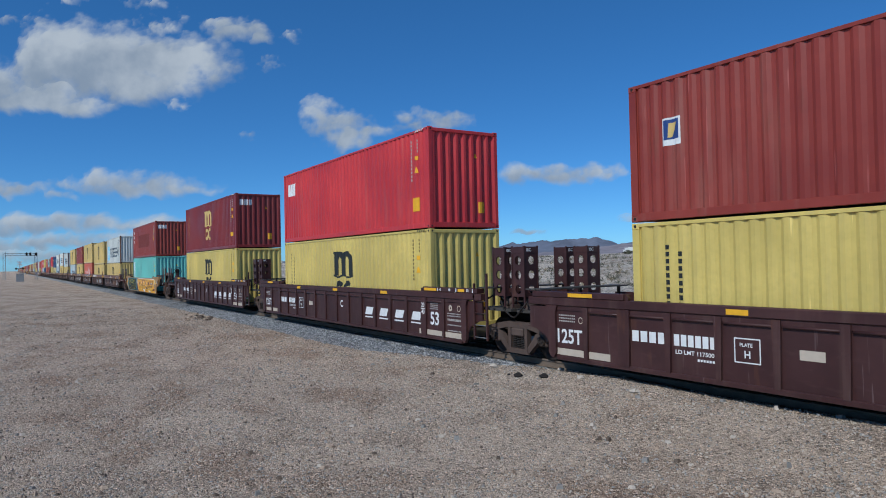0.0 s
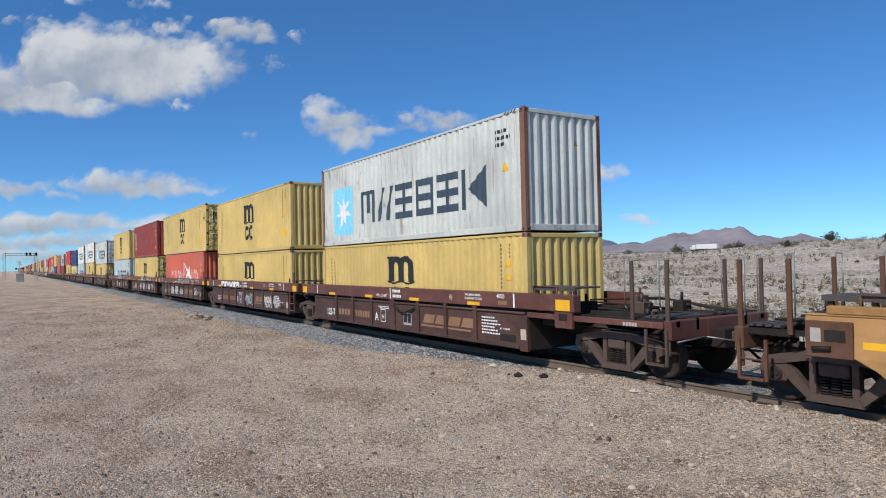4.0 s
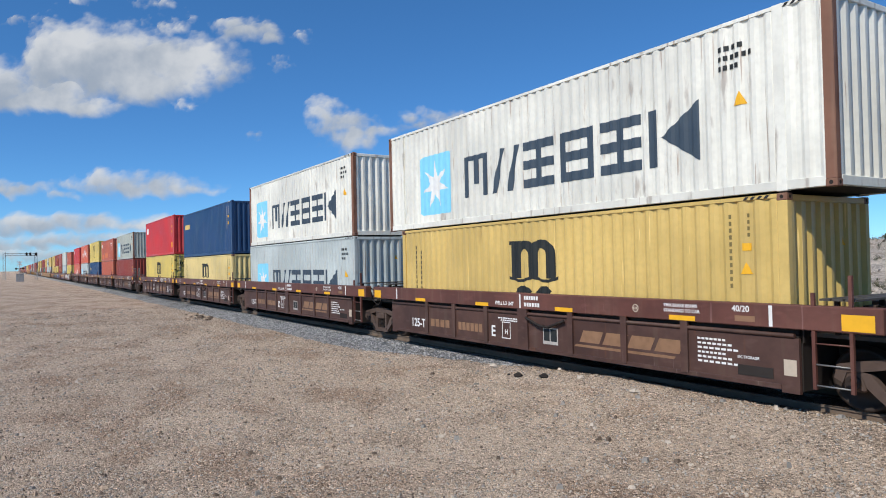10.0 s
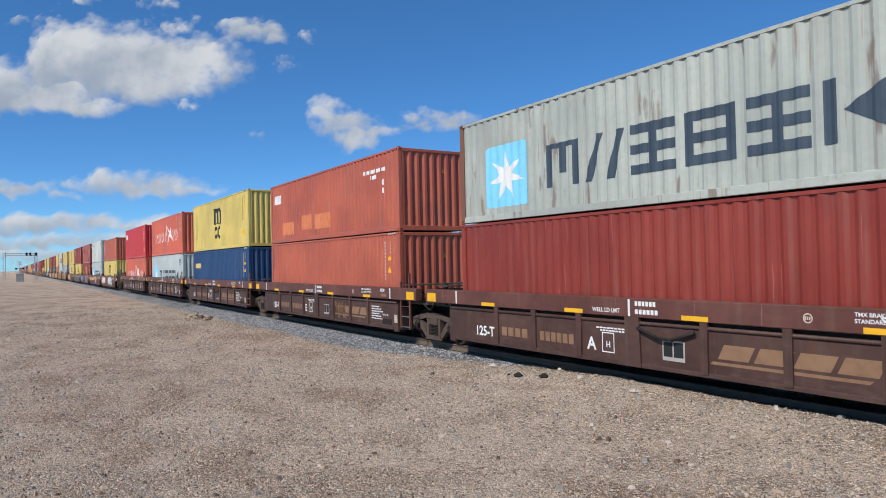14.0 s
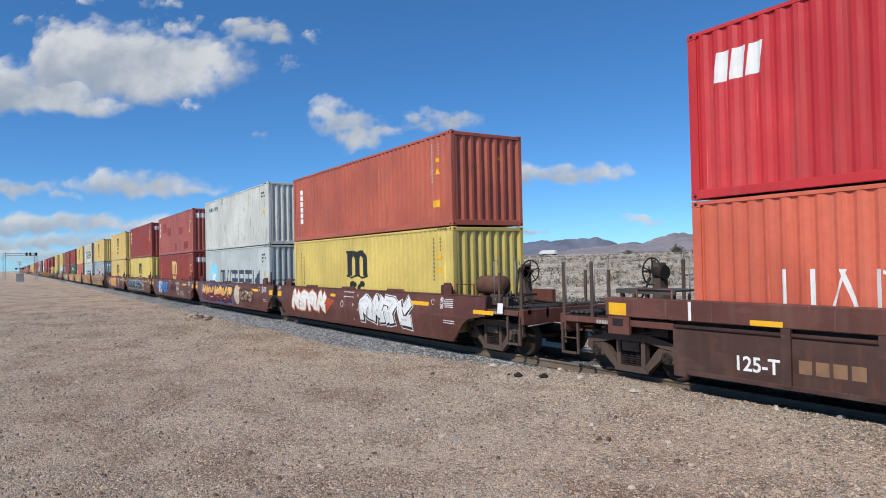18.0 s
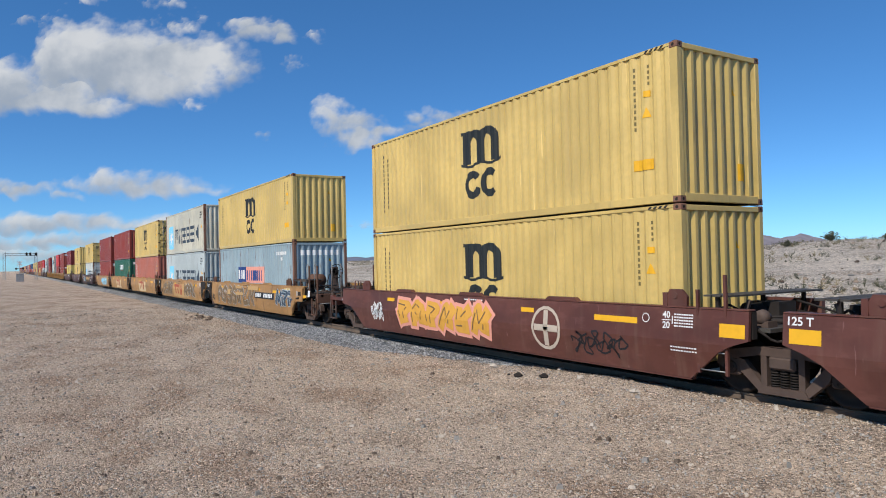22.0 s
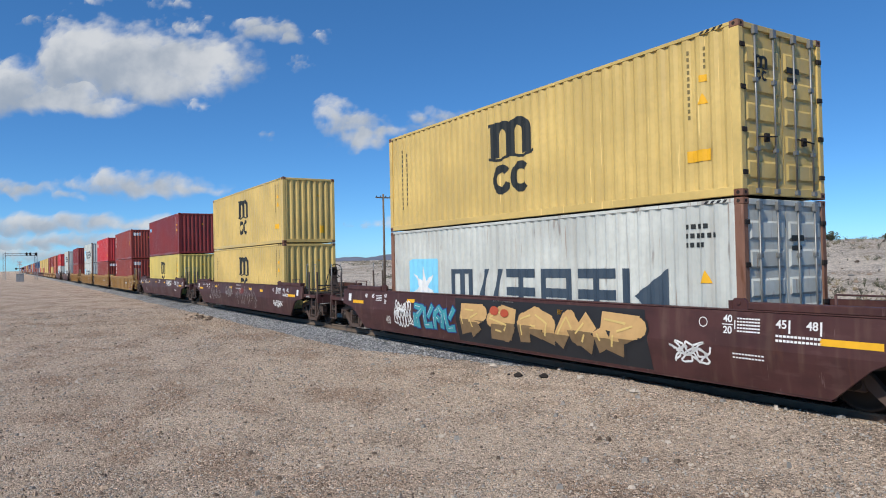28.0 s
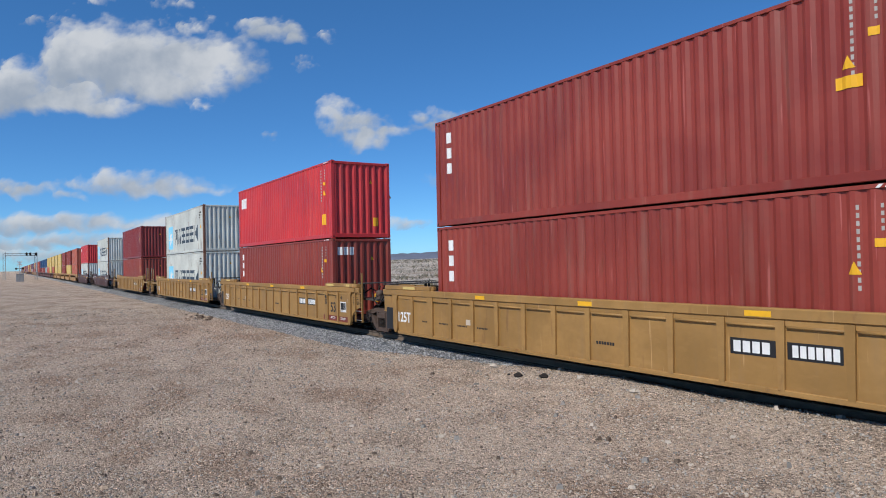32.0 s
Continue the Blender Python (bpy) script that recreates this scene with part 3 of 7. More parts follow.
def pillars(u, z, w, h):
    """Three pillars that carry two round arches, with a thin wavy line across their feet."""
    p, q = w * 0.185, w * 0.34
    out = []
    for k, top in ((-1, 0.99), (0, 0.66), (1, 0.66)):
        out.append(rect(u + k * q - p / 2, u + k * q + p / 2, z + h * 0.1, z + h * top))
    for k in (-0.5, 0.5):
        cu, n = u + k * q, 10
        for i in range(n):
            a, b = math.pi * i / n, math.pi * (i + 1) / n
            put = lambda t, e: (cu + (q / 2 + e * p / 2) * math.cos(t), z + h * 0.655 + (h * 0.24 + e * h * 0.10) * math.sin(t))
            out.append([put(a, -1), put(a, 1), put(b, 1), put(b, -1)])
    out.append(rect(u - q - p * 0.75, u - q - p / 2, z + h * 0.9, z + h * 0.99))
    for i in range(10):
        a, b = -0.5 + i / 10, -0.5 + (i + 1) / 10
        za, zb = z + h * 0.07 * (1 + math.cos(a * 12.0)) * 0.6, z + h * 0.07 * (1 + math.cos(b * 12.0)) * 0.6
        out.append([(u + a * w, za), (u + b * w, zb), (u + b * w, zb + h * 0.07), (u + a * w, za + h * 0.07)])
    return out


def emblem(u, z, w):
    """The pillars over two thick rings."""
    r = w * 0.21
    return pillars(u, z + w * 0.46, w, w * 0.56) + ring(u - w * 0.20, z + r, r, r * 0.48, 14, 40, 340) + ring(u + w * 0.22, z + r, r, r * 0.48, 14, 45, 315)


def bowtie(u, z, w, h):
    return [[(u, z + h), (u + w * 0.55, z + h * 0.62), (u + w * 0.42, z + h * 0.55), (u + w * 0.06, z + h * 0.93)],
            [(u + w * 0.1, z), (u + w * 0.46, z + h * 0.42), (u + w, z + h * 0.16), (u + w * 0.62, z + h * 0.60), (u + w * 0.34, z + h * 0.52)],
            [(u + w * 0.48, z + h * 0.62), (u + w * 0.72, z + h * 0.9), (u + w * 0.66, z + h * 0.55)],
            rect(u, u + 0.04, z + h * 0.45, z + h)]


def words(u, z, w, h, n, stroke=0.035):
    """Thin upright strokes and bars in the place of a word."""
    out, step = [], w / n
    for i in range(n):
        a = u + i * step
        b = a + step * 0.74
        t = stroke * 2
        if i % 3 == 0:
            out += [rect(a, a + t, z, z + h), rect(b - t, b, z, z + h)]
        elif i % 3 == 1:
            m = (a + b) / 2
            out += [rect(a, a + t * 0.6, z, z + h, (b - a) / 2), rect(b - t, b, z, z + h, -(b - a) / 2)]
        else:
            out += [rect(a, a + t, z, z + h)] + ring(a + t, z + h * 0.5, h * 0.48, h * 0.48 - t * 0.8, 10, -85, 85)
    return out


# paint schemes of the long side: name -> list of (part name, ink, polygons); x from the middle, z from the floor
def id_marks(ink, shift=0.0):
    return [("identification_marks", "faint" if ink == "white" else ink, column(5.08, 2.62, 0.036, 1.25, 11, 0.38) + column(5.40, 2.62, 0.036, 0.42, 4, 0.42)),
            ("warning_triangle", "amber", [[(5.28 - shift, 1.64), (5.47 - shift, 1.64), (5.375 - shift, 1.83)]]),
            ("inspection_label", "amber", [rect(5.32, 5.46, 2.02, 2.14)])]


def caution():
    return ("caution_label", "amber", [rect(5.05, 5.5, 0.66, 0.86)])


SCHEMES = {
    "pillars": lambda: [("emblem", "dark", emblem(0.0, 0.62, 1.75)), ("side_lettering", "dark", column(-5.34, 2.42, 0.105, 1.85, 13, 0.34) + column(-5.06, 2.28, 0.105, 1.6, 11, 0.34))] + id_marks("olive") + [caution()],
    "goldpillars": lambda: [("emblem", "ochre", emblem(0.0, 0.62, 1.75)), ("side_lettering", "ochre", column(-5.34, 2.42, 0.105, 1.85, 13, 0.34) + column(-5.06, 2.28, 0.105, 1.6, 11, 0.34))] + id_marks("white") + [caution()],
    "star": lambda: [("badge", "sky", [[(-4.95, 0.42), (-4.85, 0.36), (-3.45, 0.36), (-3.35, 0.42), (-3.35, 1.98), (-3.45, 2.04), (-4.85, 2.04), (-4.95, 1.98)]]), ("badge_star", "white", star(-4.15, 1.18, 0.70)),
                     ("block_lettering", "slate", blocks(-2.68, 0.68, 7.35, 1.06, 6)), ("identification_marks", "dark", solid(4.95, 2.42, 0.50, 0.085, 4, 0.38) + solid(4.95, 2.26, 0.66, 0.085, 6, 0.38) + solid(4.95, 2.10, 0.42, 0.085, 4, 0.38)),
                     ("warning_triangle", "amber", [[(5.22, 1.48), (5.46, 1.48), (5.34, 1.71)]])],
    "starline": lambda: [("badge", "sky", [rect(-5.45, -5.22, 2.28, 2.52)]), ("block_lettering", "slate", blocks(-5.05, 2.26, 1.10, 0.21, 6) + blocks(-3.80, 2.26, 0.66, 0.21, 4)),
                         ("identification_marks", "dark", solid(4.95, 2.42, 0.50, 0.085, 4, 0.38) + solid(4.95, 2.26, 0.66, 0.085, 6, 0.38)), ("warning_triangle", "amber", [[(5.22, 1.48), (5.46, 1.48), (5.34, 1.71)]])],
    "flag": lambda: [("flag_emblem", "white", bowtie(0.35, 0.75, 2.6, 1.5)), ("thin_lettering", "white", words(-4.48, 1.0, 4.75, 0.72, 7) + words(2.62, 0.98, 1.9, 0.80, 3))] + id_marks("white"),
    "corner3": lambda: [("corner_mark", "white", solid(-5.6, 1.93, 0.9, 0.5, 3, 0.2, 0.08))] + id_marks("white") + [("caution_label", "amber", [rect(5.12, 5.5, 0.52, 0.92)])],
    "tall3": lambda: [("side_lettering", "white", column(-5.52, 2.52, 0.22, 1.24, 3, 0.32))] + id_marks("white", 0.34) + [("caution_label", "amber", [rect(4.85, 5.22, 1.36, 1.54)])],
    "tall6": lambda: [("side_lettering", "white", column(-5.38, 2.30, 0.36, 1.58, 6, 0.2))] + id_marks("white") + [("caution_label", "amber", [rect(5.12, 5.46, 0.62, 0.84)])],
    "corner5": lambda: [("corner_mark", "ochre", solid(-5.6, 1.86, 1.48, 0.30, 5, 0.16))] + id_marks("white"),
    "strip": lambda: [("name_panel", "blue", [rect(-2.3, -0.95, 1.1, 1.9)]), ("name_panel", "pink", [rect(-0.93, 2.05, 1.1, 1.9)]), ("panel_lettering", "blue", solid(-0.75, 1.22, 2.6, 0.5, 8, 0.35)), ("panel_lettering", "white", solid(-2.15, 1.28, 1.05, 0.46, 3, 0.3)),
                      ("identification_marks", "white", solid(3.9, 2.4, 1.25, 0.14, 10, 0.2) + solid(4.35, 2.15, 0.4, 0.14, 3, 0.2))],
    "band": lambda: [("white_lettering", "white", solid(-1.38, 1.84, 2.6, 0.50, 7, 0.3)), ("underline", "rust", [rect(-0.9, 0.9, 1.70, 1.74)]), ("repaint_patch", "teal", [rect(3.2, 4.7, 0.6, 1.2)])] + id_marks("white"),
    "sign": lambda: [("name_panel", "white", [rect(-5.55, -5.02, 0.9, 2.55)]), ("panel_lettering", "teal", column(-5.40, 2.45, 0.22, 1.4, 6, 0.3))] + id_marks("white"),
    "leaf": lambda: [("badge", "white", [rect(-5.33, -4.92, 1.50, 2.06)]), ("badge_field", "blue", [rect(-5.29, -4.96, 1.62, 2.02)]), ("badge_stripe", "ochre", [[(-5.2, 1.66), (-5.12, 1.66), (-5.0, 1.95), (-5.18, 1.95)]])] + id_marks("white"),
    "dot": lambda: [("round_badge", "sky", [disc(-5.34, 2.19, 0.20)])] + id_marks("white"),
    "tall3patch": lambda: SCHEMES["tall3"]() + [("repaint_patch", "wine", [rect(-2.92, 2.97, 0.90, 2.02)])],
    "tall3spots": lambda: SCHEMES["tall3"]() + [("repaint_patch", "dulled", [rect(-4.2, -2.9, 1.7, 2.4), rect(-2.6, -1.3, 1.4, 2.0), rect(1.6, 2.9, 1.35, 1.85), rect(0.2, 0.9, 0.3, 0.8), rect(3.3, 4.6, 0.3, 0.8)])],
    "bare": lambda: id_marks("white"),
    "small": lambda: [("corner_mark", "white", [rect(-5.4, -5.2, 2.1, 2.35)])] + id_marks("white") + [caution()],
    "old": lambda: [("corner_mark", "white", solid(-5.6, 1.93, 0.9, 0.42, 3, 0.2, 0.08)), ("repaint_patch", "peach", [rect(-4.6, -3.2, 0.35, 0.95), rect(-2.3, -1.1, 0.5, 1.15), rect(-0.8, 0.7, 0.45, 1.1)]),
                    ("identification_marks", "white", solid(3.6, 2.2, 1.6, 0.14, 10, 0.25) + solid(4.1, 1.98, 0.5, 0.14, 3, 0.25) + [rect(4.95, 5.1, 1.7, 1.9), rect(4.95, 5.1, 1.4, 1.6)])],
}


def side_put(H, lift=0.004):
    return lambda u, z: (u, -1.219 + 0.004 + wave(u, PITCH_SIDE, DEPTH_SIDE) - lift, z)


def end_put(X):
    return lambda u, z: (X - 0.012 - wave(u, PITCH_END, DEPTH_END) + 0.004, u, z)


def flat_end(X):
    return lambda u, z: (X + 0.004, u, z)


COLOUR_WORDS = {"yellow": "mustard yellow", "lemon": "lemon yellow", "cream": "faded yellow", "red": "crimson red", "brown": "red-brown", "maroon": "dark maroon", "faded": "sun-faded red-brown",
                "oxide": "orange-brown", "salmon": "faded salmon red", "orange": "orange-red", "white": "rusty white", "snow": "bright cream-white", "ash": "dull greyish white", "bone": "dirty white", "grey": "pale blue-grey",
                "slate": "stained grey", "navy": "navy blue", "teal": "sea green", "green": "dark green"}
SCHEME_WORDS = {"pillars": "a dark pillar emblem", "goldpillars": "a gold emblem", "star": "a star badge", "starline": "small dark lettering",
                "flag": "a white flag emblem", "corner3": "a white corner mark", "tall3": "tall white lettering", "tall3patch": "dark repainted patch", "tall3spots": "dark patches", "tall6": "upright white lettering", "corner5": "a yellow corner mark",
                "strip": "a name panel", "band": "white block lettering", "sign": "a white upright sign", "leaf": "a small badge", "dot": "a round badge", "bare": "plain corrugated sides",
                "small": "a small white corner mark", "old": "repainted patches"}


def container(x0, z, colour, scheme, end="wall", H=2.896, L=12.192, detail=2, upper=False):
    """A shipping container whose middle is at x0 at the start, standing at height z."""
    mat = PAINT[colour]
    posts = PAINT["rusted"] if colour in ("white", "snow", "ash", "bone", "slate") and scheme != "starline" else mat
    where = "stacked on top" if upper else "in a well car"
    label = COLOUR_WORDS[colour] + " container with " + SCHEME_WORDS[scheme] + ", " + where
    c = thing("shipping_container", label, "container", x0, z, "containers on the train")
    h, X, Y = L / 2, L / 2, 1.219
    kd = (L, H)
    if detail == 0:
        part("side_panel", lambda: corrugated(h, 0.1, H - 0.05, PITCH_SIDE, DEPTH_SIDE, lambda u, w, q: (u, -Y + 0.004 + w, q)), mat, c, key=kd)
        part("end_wall", lambda: corrugated(Y, 0.1, H - 0.05, PITCH_END, DEPTH_END, lambda u, w, q: (X - 0.012 - w, u, q)), mat, c, key=kd)
        part("frame", lambda: Form().box(-h, h, -Y, Y, 0.0, 0.1).box(-h, h, -Y, Y, H - 0.05, H).box(h - 0.1, h, -Y - 0.004, -Y + 0.1, 0, H).box(-h, -h + 0.1, -Y - 0.004, Y, 0, H).box(h - 0.1, h + 0.003, Y - 0.1, Y, 0, H).box(-h, h, Y - 0.05, Y, 0, H), mat, c, key=kd)
        return c
    side = lambda s: (lambda: corrugated(h - 0.1, 0.15, H - 0.075, PITCH_SIDE, DEPTH_SIDE, lambda u, w, q: (u, s * (Y - 0.004 - w), q)))
    part("side_panel", side(-1), mat, c, key=(kd, -1))
    part("side_panel", side(1), mat, c, key=(kd, 1))
    part("roof", lambda: Form().box(-h + 0.05, h - 0.05, -Y + 0.05, Y - 0.05, H - 0.05, H - 0.014), mat, c, key=kd)
    part("floor_frame", lambda: Form().box(-h + 0.1, h - 0.1, -Y + 0.05, Y - 0.05, 0.03, 0.15), DARK, c, key=kd)
    for s in (-1, 1):
        part("top_rail", lambda: Form().box(-h + 0.08, h - 0.08, Y - 0.062 if s > 0 else -Y + 0.001, Y - 0.001 if s > 0 else -Y + 0.062, H - 0.072, H - 0.006, 0.006), mat, c, key=(kd, s))
        part("bottom_rail", lambda: Form().box(-h + 0.16, h - 0.16, Y - 0.09 if s > 0 else -Y + 0.002, Y - 0.002 if s > 0 else -Y + 0.09, 0.014, 0.165, 0.008), mat, c, key=(kd, s))
        part("corner_post", lambda: Form().box(h - 0.17, h, min(s * Y, s * (Y - 0.13)), max(s * Y, s * (Y - 0.13)), 0.11, H - 0.11, 0.012), posts, c, key=(kd, s, 1))
        part("corner_post", lambda: Form().box(-h, -h + 0.17, min(s * Y, s * (Y - 0.13)), max(s * Y, s * (Y - 0.13)), 0.11, H - 0.11, 0.012), posts, c, key=(kd, s, 0))
        for e in (-1, 1):
            for top in (0, 1):
                def casting():
                    f = Form()
                    z0 = H - 0.118 if top else 0.0
                    x1, y1 = e * (h + 0.003), s * (Y + 0.003)
                    f.box(min(x1, x1 - e * 0.178), max(x1, x1 - e * 0.178), min(y1, y1 - s * 0.162), max(y1, y1 - s * 0.162), z0, z0 + 0.118, 0.012)
                    f.slot = 1
                    f.rod((x1 - e * 0.089, y1 - s * 0.01, z0 + 0.06), (x1 - e * 0.089, y1 + s * 0.001, z0 + 0.06), 0.032, 10)
                    f.rod((x1 - e * 0.01, y1 - s * 0.08, z0 + 0.06), (x1 + e * 0.001, y1 - s * 0.08, z0 + 0.06), 0.03, 10)
                    return f
                part("corner_casting", casting, (PAINT["rusted"] if posts is not mat or colour in ("yellow", "cream") else mat, DARK), c, key=(kd, s, e, top))
    if L > 13:
        for s in (-1, 1):
            for x in (-6.02, 6.02):
                part("middle_post", lambda: Form().box(x - 0.09, x + 0.09, min(s * (Y + 0.004), s * (Y - 0.1)), max(s * (Y + 0.004), s * (Y - 0.1)), 0.0, H, 0.01), mat, c, key=(kd, s, x))
    part("end_wall", lambda: corrugated(Y - 0.11, 0.16, H - 0.11, PITCH_END, DEPTH_END, lambda u, w, q: (-X + 0.012 + w, u, q)), mat, c, key=(kd, "rear"))
    for e in (-1, 1):
        part("end_header", lambda: Form().box(min(e * h, e * (h - 0.09)), max(e * h, e * (h - 0.09)), -Y + 0.14, Y - 0.14, H - 0.12, H - 0.02, 0.01), mat, c, key=(kd, e))
        part("end_sill", lambda: Form().box(min(e * h, e * (h - 0.09)), max(e * h, e * (h - 0.09)), -Y + 0.14, Y - 0.14, 0.02, 0.17, 0.01), mat, c, key=(kd, e))
    if end == "wall":
        part("end_wall", lambda: corrugated(Y - 0.11, 0.16, H - 0.11, PITCH_END, DEPTH_END, lambda u, w, q: (X - 0.012 - w, u, q)), mat, c, key=(kd, "front"))
        if detail == 2:
            part("warning_triangle", lambda: flat([[(0.35, H * 0.72), (0.5, H * 0.72), (0.425, H * 0.72 + 0.14)]], end_put(X), breaks(-1.1, 1.1, PITCH_END)), INK["amber"], c, key=(kd, "endtri"))
            if scheme in ("tall3", "tall3patch", "tall3spots", "goldpillars"):
                part("end_lettering", lambda: flat(solid(-1.0, H - 0.62, 0.72, 0.30, 3, 0.2), end_put(X), breaks(-1.1, 1.1, PITCH_END)), INK["white"], c, key=(kd, "end3"))
            if scheme in ("strip", "band"):
                part("end_lettering", lambda: flat(solid(-0.9, H - 0.55, 1.8, 0.22, 7, 0.3), end_put(X), breaks(-1.1, 1.1, PITCH_END)), INK["white"], c, key=(kd, "end7"))
            if scheme in ("corner3", "tall3", "tall3patch", "tall3spots", "pillars", "goldpillars"):
                part("end_label", lambda: flat([rect(0.5, 0.72, 0.45, 0.78)], end_put(X), breaks(-1.1, 1.1, PITCH_END)), INK["amber"], c, key=(kd, "endlab"))
    else:
        for s in (-1, 1):
            def leaf():
                f = Form()
                y0, y1 = (0.012, Y - 0.12) if s > 0 else (-Y + 0.12, -0.012)
                return f.box(X - 0.06, X - 0.03, y0, y1, 0.16, H - 0.12)

            def pressed(k):
                    f = Form()
                    y0, y1 = (0.012, Y - 0.12) if s > 0 else (-Y + 0.12, -0.012)
                    z0 = 0.28 + k * (H - 0.5) / 5
                    z1 = z0 + (H - 0.5) / 5 - 0.16
                    f.add([(X - 0.03, y0 + 0.06, z0), (X - 0.03, y1 - 0.06, z0), (X - 0.004, y1 - 0.1, z0 + 0.04), (X - 0.004, y0 + 0.1, z0 + 0.04),
                           (X - 0.004, y1 - 0.1, z1 - 0.04), (X - 0.004, y0 + 0.1, z1 - 0.04), (X - 0.03, y1 - 0.06, z1), (X - 0.03, y0 + 0.06, z1)],
                          [(0, 1, 2, 3), (3, 2, 4, 5), (5, 4, 6, 7), (0, 3, 5, 7), (1, 6, 4, 2)])
                    return f
            d = part("door", leaf, mat, c, "container door leaf with pressed panels", key=(kd, s))
            for k in range(5):
                part("pressed_panel", lambda: pressed(k), mat, d, key=(kd, s, k))
            for k in (0.30, 0.82):
                y = s * k
                part("lock_rod", lambda: Form().rod((X + 0.025, y, 0.06), (X + 0.025, y, H - 0.05), 0.018, 8).box(X - 0.005, X + 0.06, y - 0.045, y + 0.045, 0.05, 0.13).box(X - 0.005, X + 0.06, y - 0.045, y + 0.045, H - 0.2, H - 0.06)
                     .box(X - 0.01, X + 0.05, y - 0.04, y + 0.04, 0.75, 0.82).box(X - 0.01, X + 0.05, y - 0.04, y + 0.04, 1.9, 1.97), BRIGHT, d, "galvanised locking rod", key=(kd, y))
            part("handle", lambda: Form().path([(X + 0.05, s * 0.30, 1.02), (X + 0.06, s * 0.55, 1.0), (X + 0.05, s * 0.82, 0.98)], 0.014).box(X, X + 0.05, s * 0.55 - 0.05, s * 0.55 + 0.05, 0.92, 1.06), DARK, d, key=(kd, s))
            for k in range(4):
                part("hinge", lambda: Form().box(X - 0.02, X + 0.02, min(s * (Y - 0.15), s * (Y - 0.02)), max(s * (Y - 0.15), s * (Y - 0.02)), 0.35 + k * 0.7, 0.43 + k * 0.7, 0.006), DARK, d, key=(kd, s, k))
        if scheme == "pillars":
            part("emblem", lambda: flat(emblem(-0.62, H - 0.95, 0.42), lambda u, q: (X + 0.001, u, q)), INK["dark"], c, key=(kd, "doormark"))
        part("door_label", lambda: flat([rect(0.12, 0.5, H - 0.72, H - 0.62), rect(0.12, 0.42, H - 0.88, H - 0.80)], lambda u, q: (X + 0.001, u, q)), INK["dark" if colour not in ("brown", "navy") else "white"], c, key=(kd, "doorlab"))
    marks = SCHEMES[scheme]()
    if L > 13 and colour == "yellow":
        part("size_numerals", lambda: flat(letters("45", 6.18, 1.85, 0.48), side_put(H, 0.004), breaks(-h, h, PITCH_SIDE)), INK["black"], c, "black size numerals", key="45")
    for layer, (name, ink, polys) in enumerate(marks):
        if name == "caution_label" and not upper and scheme.startswith("tall3"):
            continue
        part(name, lambda: flat([[(u, q * H / 2.896) for u, q in p] for p in polys], side_put(H, 0.003 + 0.0018 * layer), breaks(-h, h, PITCH_SIDE), step=0.00004), INK[ink], c, key=(scheme, H, L, ink, round(polys[0][0][0], 2)))
    if detail == 2:
        # hazard stripes beside the top castings of tall boxes
        if H > 2.7:
            part("hazard_stripe", lambda: flat([rect(h - 0.75 + i * 0.12, h - 0.69 + i * 0.12, H - 0.064, H - 0.014, 0.05) for i in range(4)], lambda u, q: (u, -Y - 0.0025, q)), INK["black" if colour in ("yellow", "lemon", "cream", "white", "snow", "ash", "grey", "bone", "teal") else "white"], c, key=(kd, "haz"))
        part("stacking_cone", lambda: Form().rod((h - 0.09, -Y + 0.08, H), (h - 0.09, -Y + 0.08, H + 0.02), 0.05, 8), DARK, c, key=kd)
    return c


# ---- well cars ----
WHEELSETS = []


